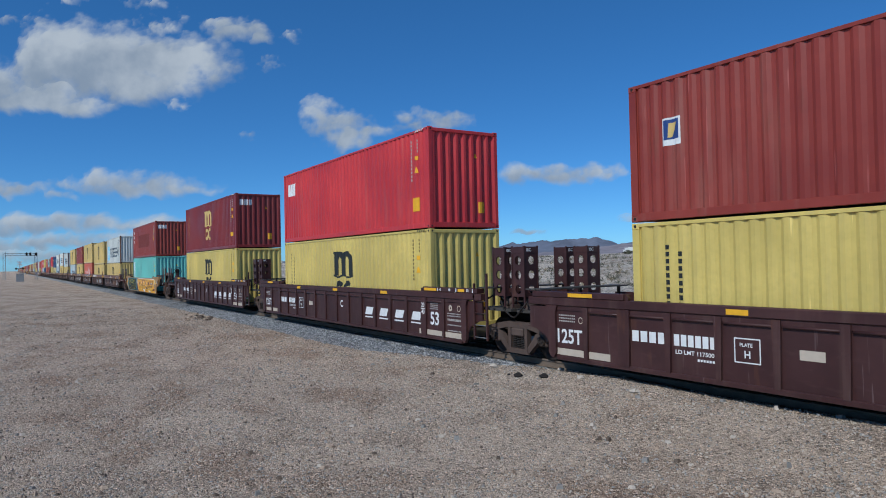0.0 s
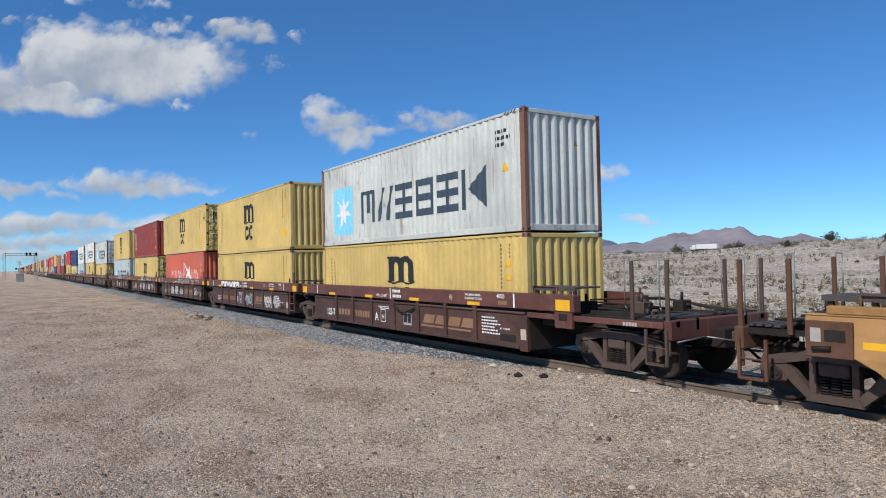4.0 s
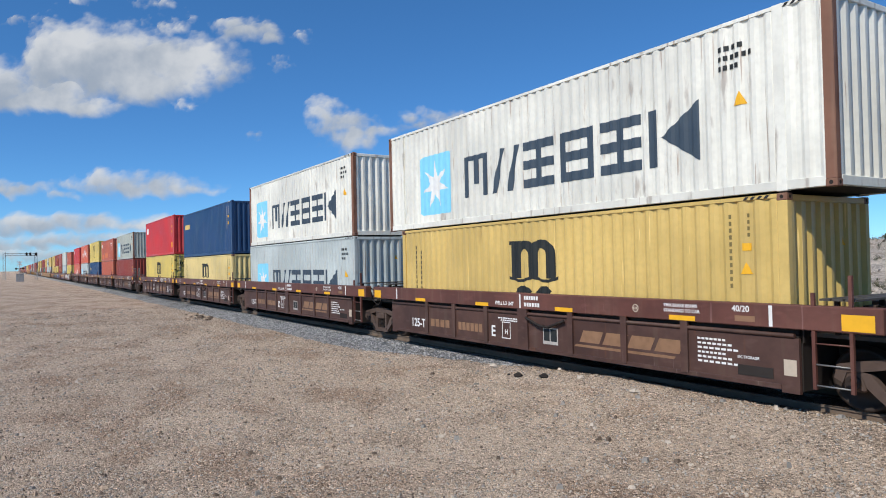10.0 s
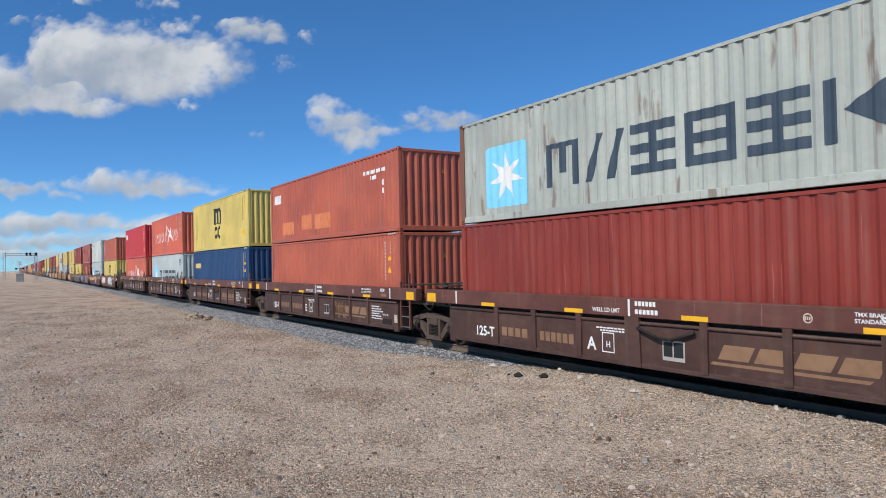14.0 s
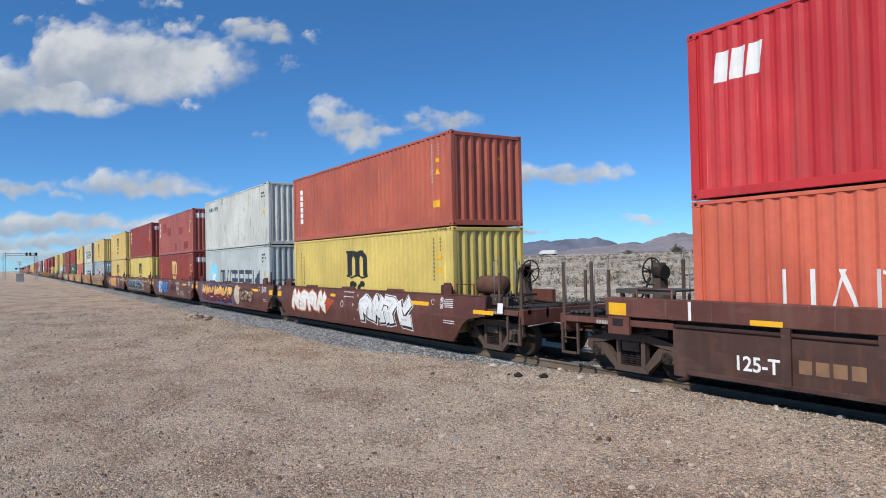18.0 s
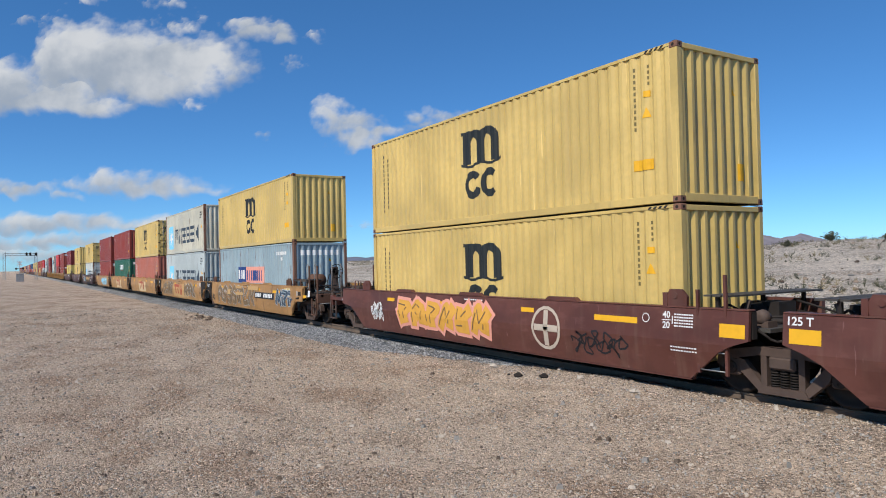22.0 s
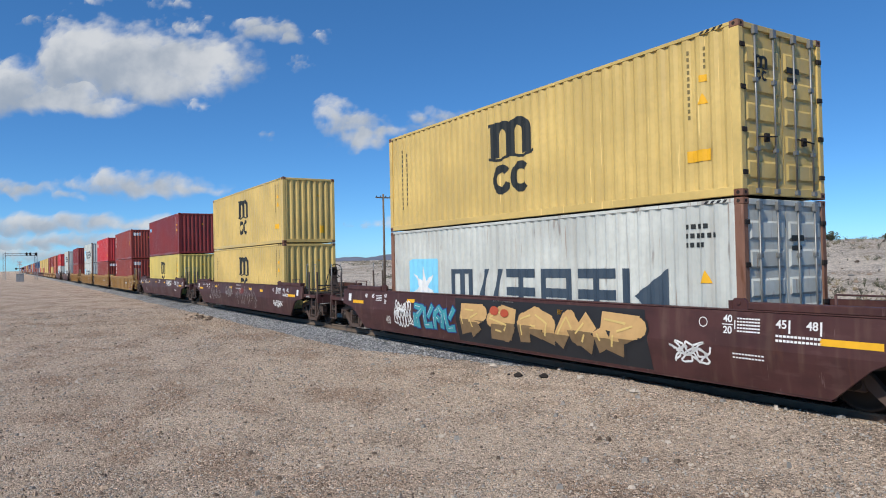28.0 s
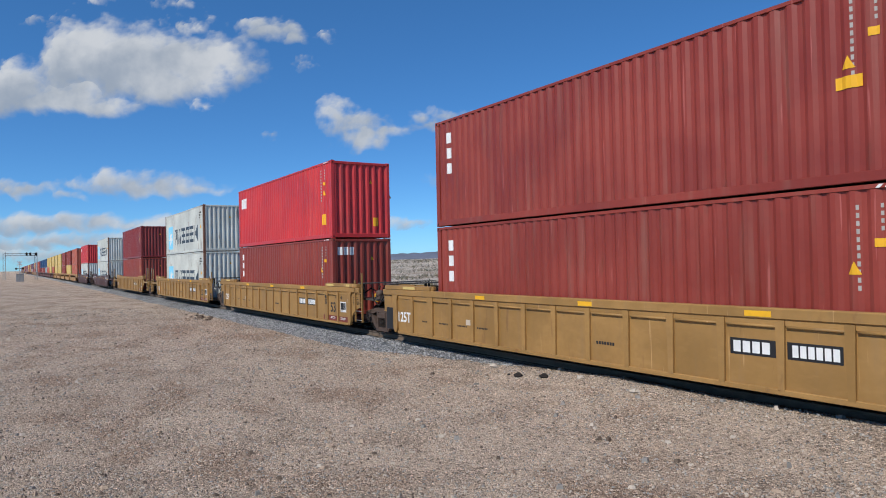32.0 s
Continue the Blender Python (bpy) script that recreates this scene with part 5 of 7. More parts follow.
def well_car(x0, style, label, well, front, front_kind, rear, rear_kind, detail=2, wheel=0, tank=0, seed=0, code="B", number=True):
    """One unit; x from the middle of its load. well: half the well's length; front, rear: to the next joint."""
    car = thing("well_car", label, "rail car", x0, 0.0, "cars of the train")
    mat = CAR["deep" if style == "smooth" and well > 7 else style]
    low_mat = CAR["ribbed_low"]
    post_mat = {"tan": RUSTY, "buff": CAR["buff"]}.get(style, mat)
    Y = 1.50
    bogie_at = []
    if front_kind == "coupler":
        bogie_at.append(front - 2.25 if well < 7 else front - 2.0)
    else:
        bogie_at.append(front)
    if rear_kind == "coupler":
        bogie_at.append(-(rear - 2.25 if well < 7 else rear - 2.0))
    if detail == 0:
        part("side_sill", Form().box(-rear + 0.6, front - 0.6, -Y, -Y + 0.1, 0.9, 1.5).box(-well, well, -Y, -Y + 0.1, 0.25, 1.2), mat, car)
        part("underframe", Form().box(-rear + 0.4, front - 0.4, -1.2, 1.2, 0.7, 1.1), DARK, car)
        for b in bogie_at:
            part("bogie", Form().box(b - 1.1, b + 1.1, -1.1, 1.1, 0.1, 0.8), DARK, car)
        return car
    # underframe of the well
    part("well_floor", Form().box(-well + 0.2, well - 0.2, -1.28, 1.28, 0.26, 0.35), DARK, car)
    part("far_side", Form().box(-well, well, Y - 0.09, Y, 0.30, 1.48).box(-well - 0.8, well + 0.8, Y - 0.12, Y, 1.1, 1.48), mat, car)
    fe, re = (front - 0.72 if front_kind == "coupler" else front - 0.28), (rear - 0.72 if rear_kind == "coupler" else rear - 0.28)
    if style == "ribbed":
        cf, cr = min(fe, well + 1.62), min(re, well + 1.62)
        chord = part("top_chord", Form().box(-cr, cf, -Y - 0.02, -Y + 0.20, 1.20, 1.56, 0.015), mat, car)
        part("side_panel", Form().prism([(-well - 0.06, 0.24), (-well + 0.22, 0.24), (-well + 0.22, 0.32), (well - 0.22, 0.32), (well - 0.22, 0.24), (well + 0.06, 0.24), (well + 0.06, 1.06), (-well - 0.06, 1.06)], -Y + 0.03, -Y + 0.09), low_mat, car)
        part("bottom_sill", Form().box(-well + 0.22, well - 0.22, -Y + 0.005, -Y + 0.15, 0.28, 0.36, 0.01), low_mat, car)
        for e in (-1, 1):
            part("well_bulkhead", lambda: Form().box(min(e * (well + 0.02), e * (well + 0.08)), max(e * (well + 0.02), e * (well + 0.08)), -Y + 0.1, Y - 0.1, 0.28, 1.2), DARK, car, key=(e, well))
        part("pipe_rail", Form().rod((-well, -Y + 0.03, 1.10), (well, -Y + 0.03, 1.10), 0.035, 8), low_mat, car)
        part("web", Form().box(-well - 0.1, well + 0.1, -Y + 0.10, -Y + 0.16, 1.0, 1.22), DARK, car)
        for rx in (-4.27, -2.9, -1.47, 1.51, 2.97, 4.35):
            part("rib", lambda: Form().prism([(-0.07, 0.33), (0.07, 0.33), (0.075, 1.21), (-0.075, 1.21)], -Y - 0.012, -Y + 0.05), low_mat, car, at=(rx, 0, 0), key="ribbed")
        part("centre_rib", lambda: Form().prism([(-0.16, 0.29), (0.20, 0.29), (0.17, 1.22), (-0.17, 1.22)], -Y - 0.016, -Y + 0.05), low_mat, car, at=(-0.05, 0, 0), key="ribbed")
        part("storage_slot", Form().box(5.35, 5.95, -Y + 0.022, -Y + 0.05, 0.42, 0.58), DARK, car)
        part("brake_bar", Form().path([(0.1, -Y - 0.03, 1.02), (0.55, -Y - 0.05, 0.88), (0.75, -Y - 0.05, 0.86), (0.9, -Y - 0.05, 0.86), (1.35, -Y - 0.03, 1.02)], 0.03), DARK, car) if seed % 2 == 0 else None
        y = -Y - 0.023
        yp = -Y + 0.027
        for rx in (-4.57, -1.59, 1.35, 4.33):
            part("reflector", lambda: flat([rect(-0.27, 0.27, 1.215, 1.30)], on_side(y)), INK["amber"], car, at=(rx, 0, 0), key="strip")
        for rx in (cf - 0.32, -cr + 0.32):
            part("reflector", lambda: flat([rect(-0.22, 0.22, 1.23, 1.46)], on_side(y)), INK["amber"], car, "yellow reflector plate", at=(rx, 0, 0), key="plate")
        for kind, q, e in ((front_kind, cf, 1), (rear_kind, -cr, -1)):
            if kind == "coupler":
                jack = part("jacking_plate", Form().box(q - e * 0.32 - 0.27, q - e * 0.32 + 0.27, -Y - 0.018, -Y + 0.06, 0.86, 1.20, 0.01), mat, car)
                part("jack_pocket", Form().box(q - e * 0.32 - 0.13, q - e * 0.32 + 0.13, -Y - 0.024, -Y - 0.017, 1.02, 1.16), DARK, jack)
        part("post_mark", flat([rect(5.93, 5.99, 1.22, 1.54), rect(-5.99, -5.93, 1.22, 1.54), rect(-0.12, -0.07, 1.22, 1.54)], on_side(y)), INK["white"], car)
        part("size_lettering", lambda: flat(letters("40/20", 5.3, 1.42, 0.10), on_side(y)), INK["white"], car, key="40/20")
        part("size_patch", lambda: flat([rect(5.35, 5.7, 1.27, 1.36)], on_side(y)), INK["tanmark"], car, key="4020p")
        part("load_lettering", lambda: flat(letters("WELL LD LMT", -1.05, 1.27, 0.085) + solid(0.05, 1.27, 0.55, 0.085, 6, 0.25) + solid(0.05, 1.42, 0.5, 0.085, 6, 0.25) , on_side(y)), INK["white"], car, key="well")
        part("notice_lettering", lambda: flat(letters("TMX BRAKE BEAMS", 3.95, 1.44, 0.06) + letters("STANDARD TO CAR", 3.95, 1.35, 0.06), on_side(y)), INK["white"], car, key="tmx")
        part("weight_lettering", lambda: flat(letters("125-T", -5.12, 0.48, 0.24), on_side(yp)), INK["white"], car, key="125") if code != "A-" else None
        part("unit_letter", lambda: flat(letters(code, -1.27, 0.5, 0.26), on_side(yp)), INK["white"], car, key=code)
        part("plate_frame", lambda: flat([rect(-0.85, -0.83, 0.5, 0.85), rect(-0.55, -0.53, 0.5, 0.85), rect(-0.85, -0.53, 0.48, 0.5), rect(-0.85, -0.53, 0.85, 0.87)] + letters("H", -0.74, 0.58, 0.12), on_side(yp)), INK["white"], car, key="plate")
        part("notice_lettering", lambda: flat(sum((solid(4.6, 0.92 - i * 0.075, 0.55 + 0.12 * (i % 3), 0.035, 7, 0.25) for i in range(6)), []) + solid(-1.0, 0.94, 0.85, 0.03, 9, 0.2) + solid(-0.9, 0.89, 0.65, 0.03, 8, 0.2), on_side(yp)), INK["white"], car, key="notes")
        part("notice_frame", lambda: flat([rect(0.62, 1.10, 0.48, 0.84)], on_side(yp)), INK["faint"], car, "small framed loading diagram", key="loadbox")
        part("notice_field", lambda: flat([rect(0.65, 0.84, 0.55, 0.81), rect(0.87, 1.07, 0.55, 0.81)], on_side(yp - 0.004)), INK["dark"], car, key="loadfield")
        part("round_badge", lambda: flat(ring(3.3, 1.38, 0.075, 0.055, 14) + solid(3.25, 1.355, 0.1, 0.05, 3, 0.3), on_side(y)), INK["stone"], car, key="badge110")
        part("slot_lettering", lambda: flat(letters("IBC STORAGE", 5.35, 0.68, 0.045), on_side(yp)), INK["white"], car, key="ibc")
        part("inspection_patch", lambda: flat([rect(6.12, 6.32, 0.50, 0.74)], on_side(yp)), INK["stone"], car, key="insp")
        if number:
            part("number_bar", lambda: flat(solid(-4.1, 0.55, 1.0, 0.2, 4, 0.22) + solid(-2.72, 0.55, 1.1, 0.2, 6, 0.22), on_side(yp)), INK["tanmark"], car, key="num")
        part("company_mark", lambda: flat([rect(1.75 + i * 0.64, 2.30 + i * 0.64, 0.62, 0.86, 0.12) for i in range(4)] + [rect(1.6, 4.1, 0.52, 0.57, 0.05)], on_side(yp)), INK["tanmark"], car, key="mark")
        start_f, start_r = 6.35, 6.35
    elif style in ("long", "buff"):
        cf, cr = min(fe, well + 0.65), min(re, well + 0.65)
        chord = part("top_chord", Form().box(-cr, cf, -Y - 0.01, -Y + 0.16, 1.33, 1.50, 0.015), mat, car)
        end_arch = lambda e, w: [(e * (w - 0.25), 0.22)] + [(e * (w + 0.75 - 0.85 * math.cos(a)), 0.22 + 0.62 * math.sin(a)) for a in (0.1, 0.45, 0.8, 1.2, 1.57)]
        right = end_arch(1, well)
        left = end_arch(-1, well)
        part("side_panel", Form().prism([(-cr, 0.86), (-cr, 1.30), (cf, 1.30), (cf, 0.86)] + right[::-1] + left, -Y + 0.04, -Y + 0.09), mat, car)
        part("bottom_sill", Form().box(-well + 0.25, well - 0.25, -Y + 0.0, -Y + 0.14, 0.19, 0.28, 0.01), mat, car)
        part("web", Form().box(-well, well, -Y + 0.02, -Y + 0.1, 1.24, 1.34), mat, car)
        n = 15
        for k in range(n):
            rx = -well + 1.12 + k * (2 * well - 2.24) / (n - 1)
            part("rib", lambda: Form().prism([(-0.05, 0.27), (0.05, 0.27), (0.075, 1.32), (-0.075, 1.32)], -Y - 0.008, -Y + 0.06), mat, car, at=(rx, 0, 0), key="long")
            part("pipe_rail", lambda: Form().rod((-0.45, -Y + 0.02, 1.22), (0.45, -Y + 0.02, 1.22), 0.025, 6), mat, car, at=(rx + 0.55, 0, 0), key="long") if k < n - 1 else None
        for e in (-1, 1):
            part("raised_chord", Form().box(min(e * 6.1, e * (well + 0.5)), max(e * 6.1, e * (well + 0.5)), -Y - 0.016, -Y + 0.22, 1.502, 1.62, 0.012), mat, car)
            hook(car, e * 6.15, mat)
        y, yp = -Y - 0.02, -Y + 0.037
        white = "white" if style == "long" else "black"
        part("size_lettering", lambda: flat(letters("53", 6.42, 0.58, 0.36), on_side(yp)), INK[white], car, "bold size numerals", key="53" + style)
        for e in (-1, 1):
            part("wide_rib", lambda: Form().prism([(-0.13, 0.27), (0.13, 0.27), (0.15, 1.33), (-0.15, 1.33)], -Y - 0.014, -Y + 0.06), mat, car, at=(e * 6.11, 0, 0), key="long")
            part("end_rib", lambda: Form().prism([(-0.05, 0.26), (0.05, 0.22), (0.12, 0.34), (0.12, 1.2), (0.18, 1.335), (-0.18, 1.335), (-0.10, 1.2), (-0.10, 0.34)], -Y - 0.02, -Y + 0.06), mat, car, at=(e * (well - 0.12), 0, 0), key="long")
        part("size_lettering", lambda: flat(letters("20" if style == "long" else "40", 6.02, 1.05, 0.13) + letters("40" if style == "long" else "20", 6.02, 0.86, 0.13) + [rect(6.0, 6.22, 1.0, 1.025)], on_side(-Y - 0.018)), INK[white], car, key="2040" + style)
        part("size_lettering", lambda: flat(letters("45", 7.0, 1.53, 0.075) + letters("48", 7.45, 1.53, 0.075) + letters("53", 8.3, 1.53, 0.075) + [rect(6.9, 6.94, 1.515, 1.61), rect(7.8, 7.84, 1.515, 1.61), rect(8.55, 8.59, 1.515, 1.61)], on_side(y)), INK["white"], car, key="454853") if style == "long" else None
        part("weight_lettering", lambda: flat(letters("125T", -8.0, 0.55, 0.30, 0.74), on_side(yp)), INK["white"], car, key="125T" + style)
        for k, shape in enumerate((rect(6.2, 6.85, 1.525, 1.60), rect(7.9, 8.2, 1.525, 1.60), rect(-7.6, -6.9, 1.525, 1.60),)):
            part("reflector", lambda: flat([shape], on_side(y)), INK["ochre" if style == "buff" else "amber"], car, key=("r1" + style, k))
        for k, shape in enumerate((rect(-3.9, -3.5, 1.36, 1.45), rect(-0.25, 0.15, 1.36, 1.45), rect(3.5, 3.95, 1.36, 1.45),)):
            part("reflector", lambda: flat([shape], on_side(-Y - 0.013)), INK["amber"], car, key=("r2" + style, k))
        if style == "long":
            part("company_mark", lambda: flat(sum(([rect(2.28 + i * 1.0186, 2.78 + i * 1.0186, 0.66, 0.90, 0.12), rect(2.26 + i * 1.0186, 2.84 + i * 1.0186, 0.56, 0.60, 0.02)] for i in range(4)), []), on_side(yp)), INK["white"], car, key="mk")
            part("number_bar", lambda: flat(solid(-5.93, 0.76, 0.80, 0.2, 4, 0.22) + solid(-4.98, 0.76, 0.88, 0.2, 6, 0.22) + solid(-4.5, 0.53, 0.35, 0.04, 6, 0.3), on_side(yp)), INK["white"], car, key="nb")
            part("notice_patch", lambda: flat([rect(5.8, 8.0, 0.30, 0.44), rect(-8.2, -6.5, 0.30, 0.44), rect(-2.72, -2.34, 0.75, 0.9)], on_side(yp)), INK["stone"], car, key="np")
            part("notice_lettering", lambda: flat(sum((solid(7.3, 0.92 - i * (0.06 if i % 2 else 0.075), 0.75, 0.028, 13, 0.22) for i in range(7)), []) + sum((solid(-7.95, 1.12 - i * 0.06, 0.5, 0.028, 9, 0.22) for i in range(3)), []) + sum((solid(6.42, 1.16 - i * 0.05, 0.4, 0.024, 8, 0.22) for i in range(4)), []), on_side(yp)), INK["faint"], car, key="nl")
            part("unit_letter", lambda: flat(letters(code, 0.30, 0.80, 0.24), on_side(yp)), INK["white"], car, key="ul" + code)
            part("round_badge", lambda: flat(ring(7.45, 1.08, 0.085, 0.03, 14) + ring(7.85, 1.08, 0.085, 0.065, 14) + ring(-7.3, 1.05, 0.07, 0.05, 14), on_side(yp)), INK["stone"], car, key="rb")
            part("load_lettering", lambda: flat(letters("LD LMT 117500", -4.95, 0.62, 0.075, 0.78), on_side(yp)), INK["white"], car, key="ld")
            part("plate_frame", lambda: flat([rect(-3.8, -3.78, 0.62, 0.98), rect(-3.36, -3.34, 0.62, 0.98), rect(-3.8, -3.34, 0.60, 0.62), rect(-3.8, -3.34, 0.98, 1.0)] + letters("PLATE", -3.7, 0.86, 0.06) + letters("H", -3.62, 0.68, 0.12), on_side(yp)), INK["white"], car, key="plateh")
        else:
            part("number_plate", lambda: flat([rect(3.2, 3.98, 0.74, 1.0), rect(4.16, 4.98, 0.74, 1.0)], on_side(yp)), INK["black"], car, key="npl")
            part("number_bar", lambda: flat(solid(3.26, 0.78, 0.66, 0.18, 4, 0.22) + solid(4.24, 0.78, 0.72, 0.18, 6, 0.22), on_side(yp - 0.004)), INK["white"], car, key="nbb")
            part("notice_patch", lambda: flat([rect(7.30, 7.78, 0.62, 0.98)], on_side(yp)), INK["white"], car, key="npb")
            part("notice_field", lambda: flat([rect(7.34, 7.60, 0.70, 0.94), rect(7.63, 7.74, 0.70, 0.94), rect(7.34, 7.55, 0.645, 0.67)], on_side(yp - 0.004)), INK["black"], car, key="nfb")
            part("round_badge", lambda: flat(ring(7.92, 1.03, 0.065, 0.05, 14) + ring(8.02, 0.80, 0.08, 0.05, 14), on_side(yp)), INK["stone"], car, key="rbb")
            part("size_lettering", lambda: flat(letters("45", 6.86, 1.06, 0.12) + letters("48", 7.30, 1.06, 0.12) + letters("53", 8.0, 1.10, 0.11), on_side(yp)), INK["black"], car, key="454853b")
            part("notice_patch", lambda: flat([rect(-4.4, -4.1, 0.68, 0.82)], on_side(yp)), INK["stone"], car, key="npc")
            part("notice_patch", lambda: flat([rect(5.75, 7.95, 0.285, 0.46)], on_side(yp)), INK["wine"], car, "dark red band with small lettering", key="np2")
            part("notice_lettering", lambda: flat(sum((solid(6.42, 0.40 - i * 0.045, 0.42, 0.022, 9, 0.2) + solid(7.3, 0.40 - i * 0.045, 0.42, 0.022, 9, 0.2) for i in range(2)), []), on_side(yp - 0.003)), INK["white"], car, key="nlw")
            part("notice_patch", lambda: flat([rect(-8.75, -8.3, 0.3, 0.95)], on_side(yp - 0.001)), INK["black"], car, key="np3")
            part("notice_lettering", lambda: flat(sum((solid(8.35, 1.15 - i * 0.055, 0.45, 0.022, 9, 0.25) for i in range(5)), []) + solid(0.2, 0.62, 0.5, 0.06, 7, 0.25) + sum((solid(-6.6 + i * 0.9, 0.62, 0.45, 0.04, 7, 0.3) for i in range(4)), []), on_side(yp)), INK["black"], car, key="nl")
        start_f, start_r = well + 0.1, well + 0.1
    else:
        # smooth sheet sides, bent along their length
        bf, br = (min(fe, well + 1.65) if front_kind == "coupler" else fe), (min(re, well + 1.65) if rear_kind == "coupler" else re)

        def hull():
            f = Form()
            levels = [(1.42, 0.0, -br, bf), (0.96, 0.041, -br, bf), (0.86, 0.05, -min(br, well + 0.95), min(bf, well + 0.95)), (0.72, 0.04, -min(br, well + 0.68), min(bf, well + 0.68)), (0.24, -0.03, -well - 0.12, well + 0.12)]
            n = len(levels)
            outer = [(x, -Y - o, z) for z, o, a, b in levels for x in (a, b)]
            inner = [(x, -Y - o + 0.06, z) for z, o, a, b in levels for x in (a, b)]
            faces = [(2 * i, 2 * i + 1, 2 * i + 3, 2 * i + 2) for i in range(n - 1)]
            q = 2 * n
            f.add(outer + inner, faces + [tuple(q + k for k in c) for c in faces] + [(0, 1, q + 1, q), (q - 2, q - 1, 2 * q - 1, 2 * q - 2)]
                  + [(2 * i, 2 * i + 2, 2 * i + q + 2, 2 * i + q) for i in range(n - 1)] + [(2 * i + 1, 2 * i + 3, 2 * i + q + 3, 2 * i + q + 1) for i in range(n - 1)])
            return f
        part("side_sheet", hull(), mat, car)
        part("bottom_sill", Form().box(-well - 0.1, well + 0.1, -Y + 0.04, -Y + 0.2, 0.20, 0.25, 0.01), mat, car)
        part("top_flange", Form().box(-br, bf, -Y + 0.0, -Y + 0.18, 1.424, 1.45, 0.008), mat, car)
        part("side_frame", Form().box(-br, -well - 0.1, -Y + 0.08, -Y + 0.2, 0.98, 1.41).box(well + 0.1, bf, -Y + 0.08, -Y + 0.2, 0.98, 1.41), DARK, car)
        if style == "tan" and well < 7 and rear_kind != "coupler":
            part("weight_lettering", lambda: flat(letters("125-T", -br + 0.12, 1.14, 0.16), on_side(-Y - 0.067)), INK["white"], car, key=("tanwl", br))
        if style == "tan" and well < 7:
            for e, kind, b in ((1, front_kind, bf), (-1, rear_kind, br)):
                part("end_panel", Form().prism([(e * 6.55, 1.41), (e * (b + 0.004), 1.41), (e * (b + 0.004), 0.97), (e * 7.2, 0.97), (e * 6.95, 0.72), (e * 6.6, 0.42)], -Y - 0.062, -Y - 0.052), DARK if kind != "coupler" else mat, car)
        if well > 7:
            for e, b, kind in ((1, bf, front_kind), (-1, br, rear_kind)):
                part("raised_chord", Form().box(min(e * 6.3, e * (b - 0.3)), max(e * 6.3, e * (b - 0.3)), -Y - 0.006, -Y + 0.2, 1.452, 1.57, 0.012), mat, car)
        put = lambda u, z: (u, -Y - (0.05 * (1.42 - z) / 0.56 if z > 0.86 else 0.05 - 0.08 * (0.8 - min(z, 0.8)) / 0.56) - 0.004, z)
        if style == "tan":
            for e, b, kind in ((1, bf, front_kind), (-1, br, rear_kind)):
                if kind == "coupler":
                    q = e * (b - 0.36)
                    box = part("equipment_box", Form().box(q - 0.33, q + 0.33, -Y - 0.085, -Y - 0.03, 0.84, 1.36, 0.012), RUSTY if e < 0 else mat, car)
                    part("slot", Form().box(q - 0.05, q + 0.24, -Y - 0.092, -Y - 0.086, 1.08, 1.24), DARK, box)
                    part("handle", Form().rod((q - 0.22, -Y - 0.10, 0.96), (q + 0.04, -Y - 0.10, 0.98), 0.035, 8), DARK, box)
                    part("label", Form().box(q - 0.25, q - 0.1, -Y - 0.09, -Y - 0.086, 1.06, 1.26), INK["faint"], box)
                    part("notice_field", flat([rect(e * (b - 1.9) - 0.35, e * (b - 1.9) + 0.35, 0.98, 1.34)], put, levels=(0.72, 0.80, 0.86)), INK["ochre"], car, "pale notice patch")
        for k in range(3 if well < 7 else 0):
            part("guide_lug", lambda: Form().prism([(-0.5, 0), (0.5, 0), (0.4, 0.07), (-0.4, 0.07)], -Y + 0.0, -Y + 0.12), mat, car, at=(-3.6 + k * 3.4, 0, 1.45), key=style)
        for e in (-1, 1):
            hook(car, e * 6.15, RUSTY if style == "tan" else mat, well < 7)
        y, yl = -Y - 0.004, -Y - 0.054
        for k, shape in enumerate((rect(-4.6, -4.15, 1.15, 1.25), rect(-1.6, -1.15, 1.15, 1.25), rect(1.9, 2.35, 1.15, 1.25), rect(3.62, 4.06, 1.10, 1.21) if well > 7 else rect(4.2, 5.3, 1.10, 1.21),)):
            part("reflector", lambda: flat([shape], put, levels=(0.72, 0.80, 0.86)), INK["amber"], car, key=("rs" + style, k, well))
        if front_kind == "coupler":
            part("reflector", lambda: flat([rect(7.45, 8.3, 1.0, 1.10)], put, levels=(0.72, 0.80, 0.86)), INK["amber"], car, key="rf")
            part("inspection_patch", lambda: flat([rect(8.45, 8.66, 1.06, 1.30)], put, levels=(0.72, 0.80, 0.86)), INK["white"], car, key="nf")
        else:
            part("reflector", lambda: flat([rect(bf - 0.52, bf - 0.06, 0.99, 1.21)], put, levels=(0.72, 0.80, 0.86)), INK["amber"], car, key=("rg", bf))
        if rear_kind != "coupler":
            part("reflector", lambda: flat([rect(-br + 0.1, -br + 0.58, 0.99, 1.21)], put, levels=(0.72, 0.80, 0.86)), INK["amber"], car, key=("rh", br))
            part("weight_lettering", lambda: flat(letters("125 T", -br + 0.08, 1.26, 0.13), put, levels=(0.72, 0.80, 0.86)), INK["white"], car, key=("wl", br))
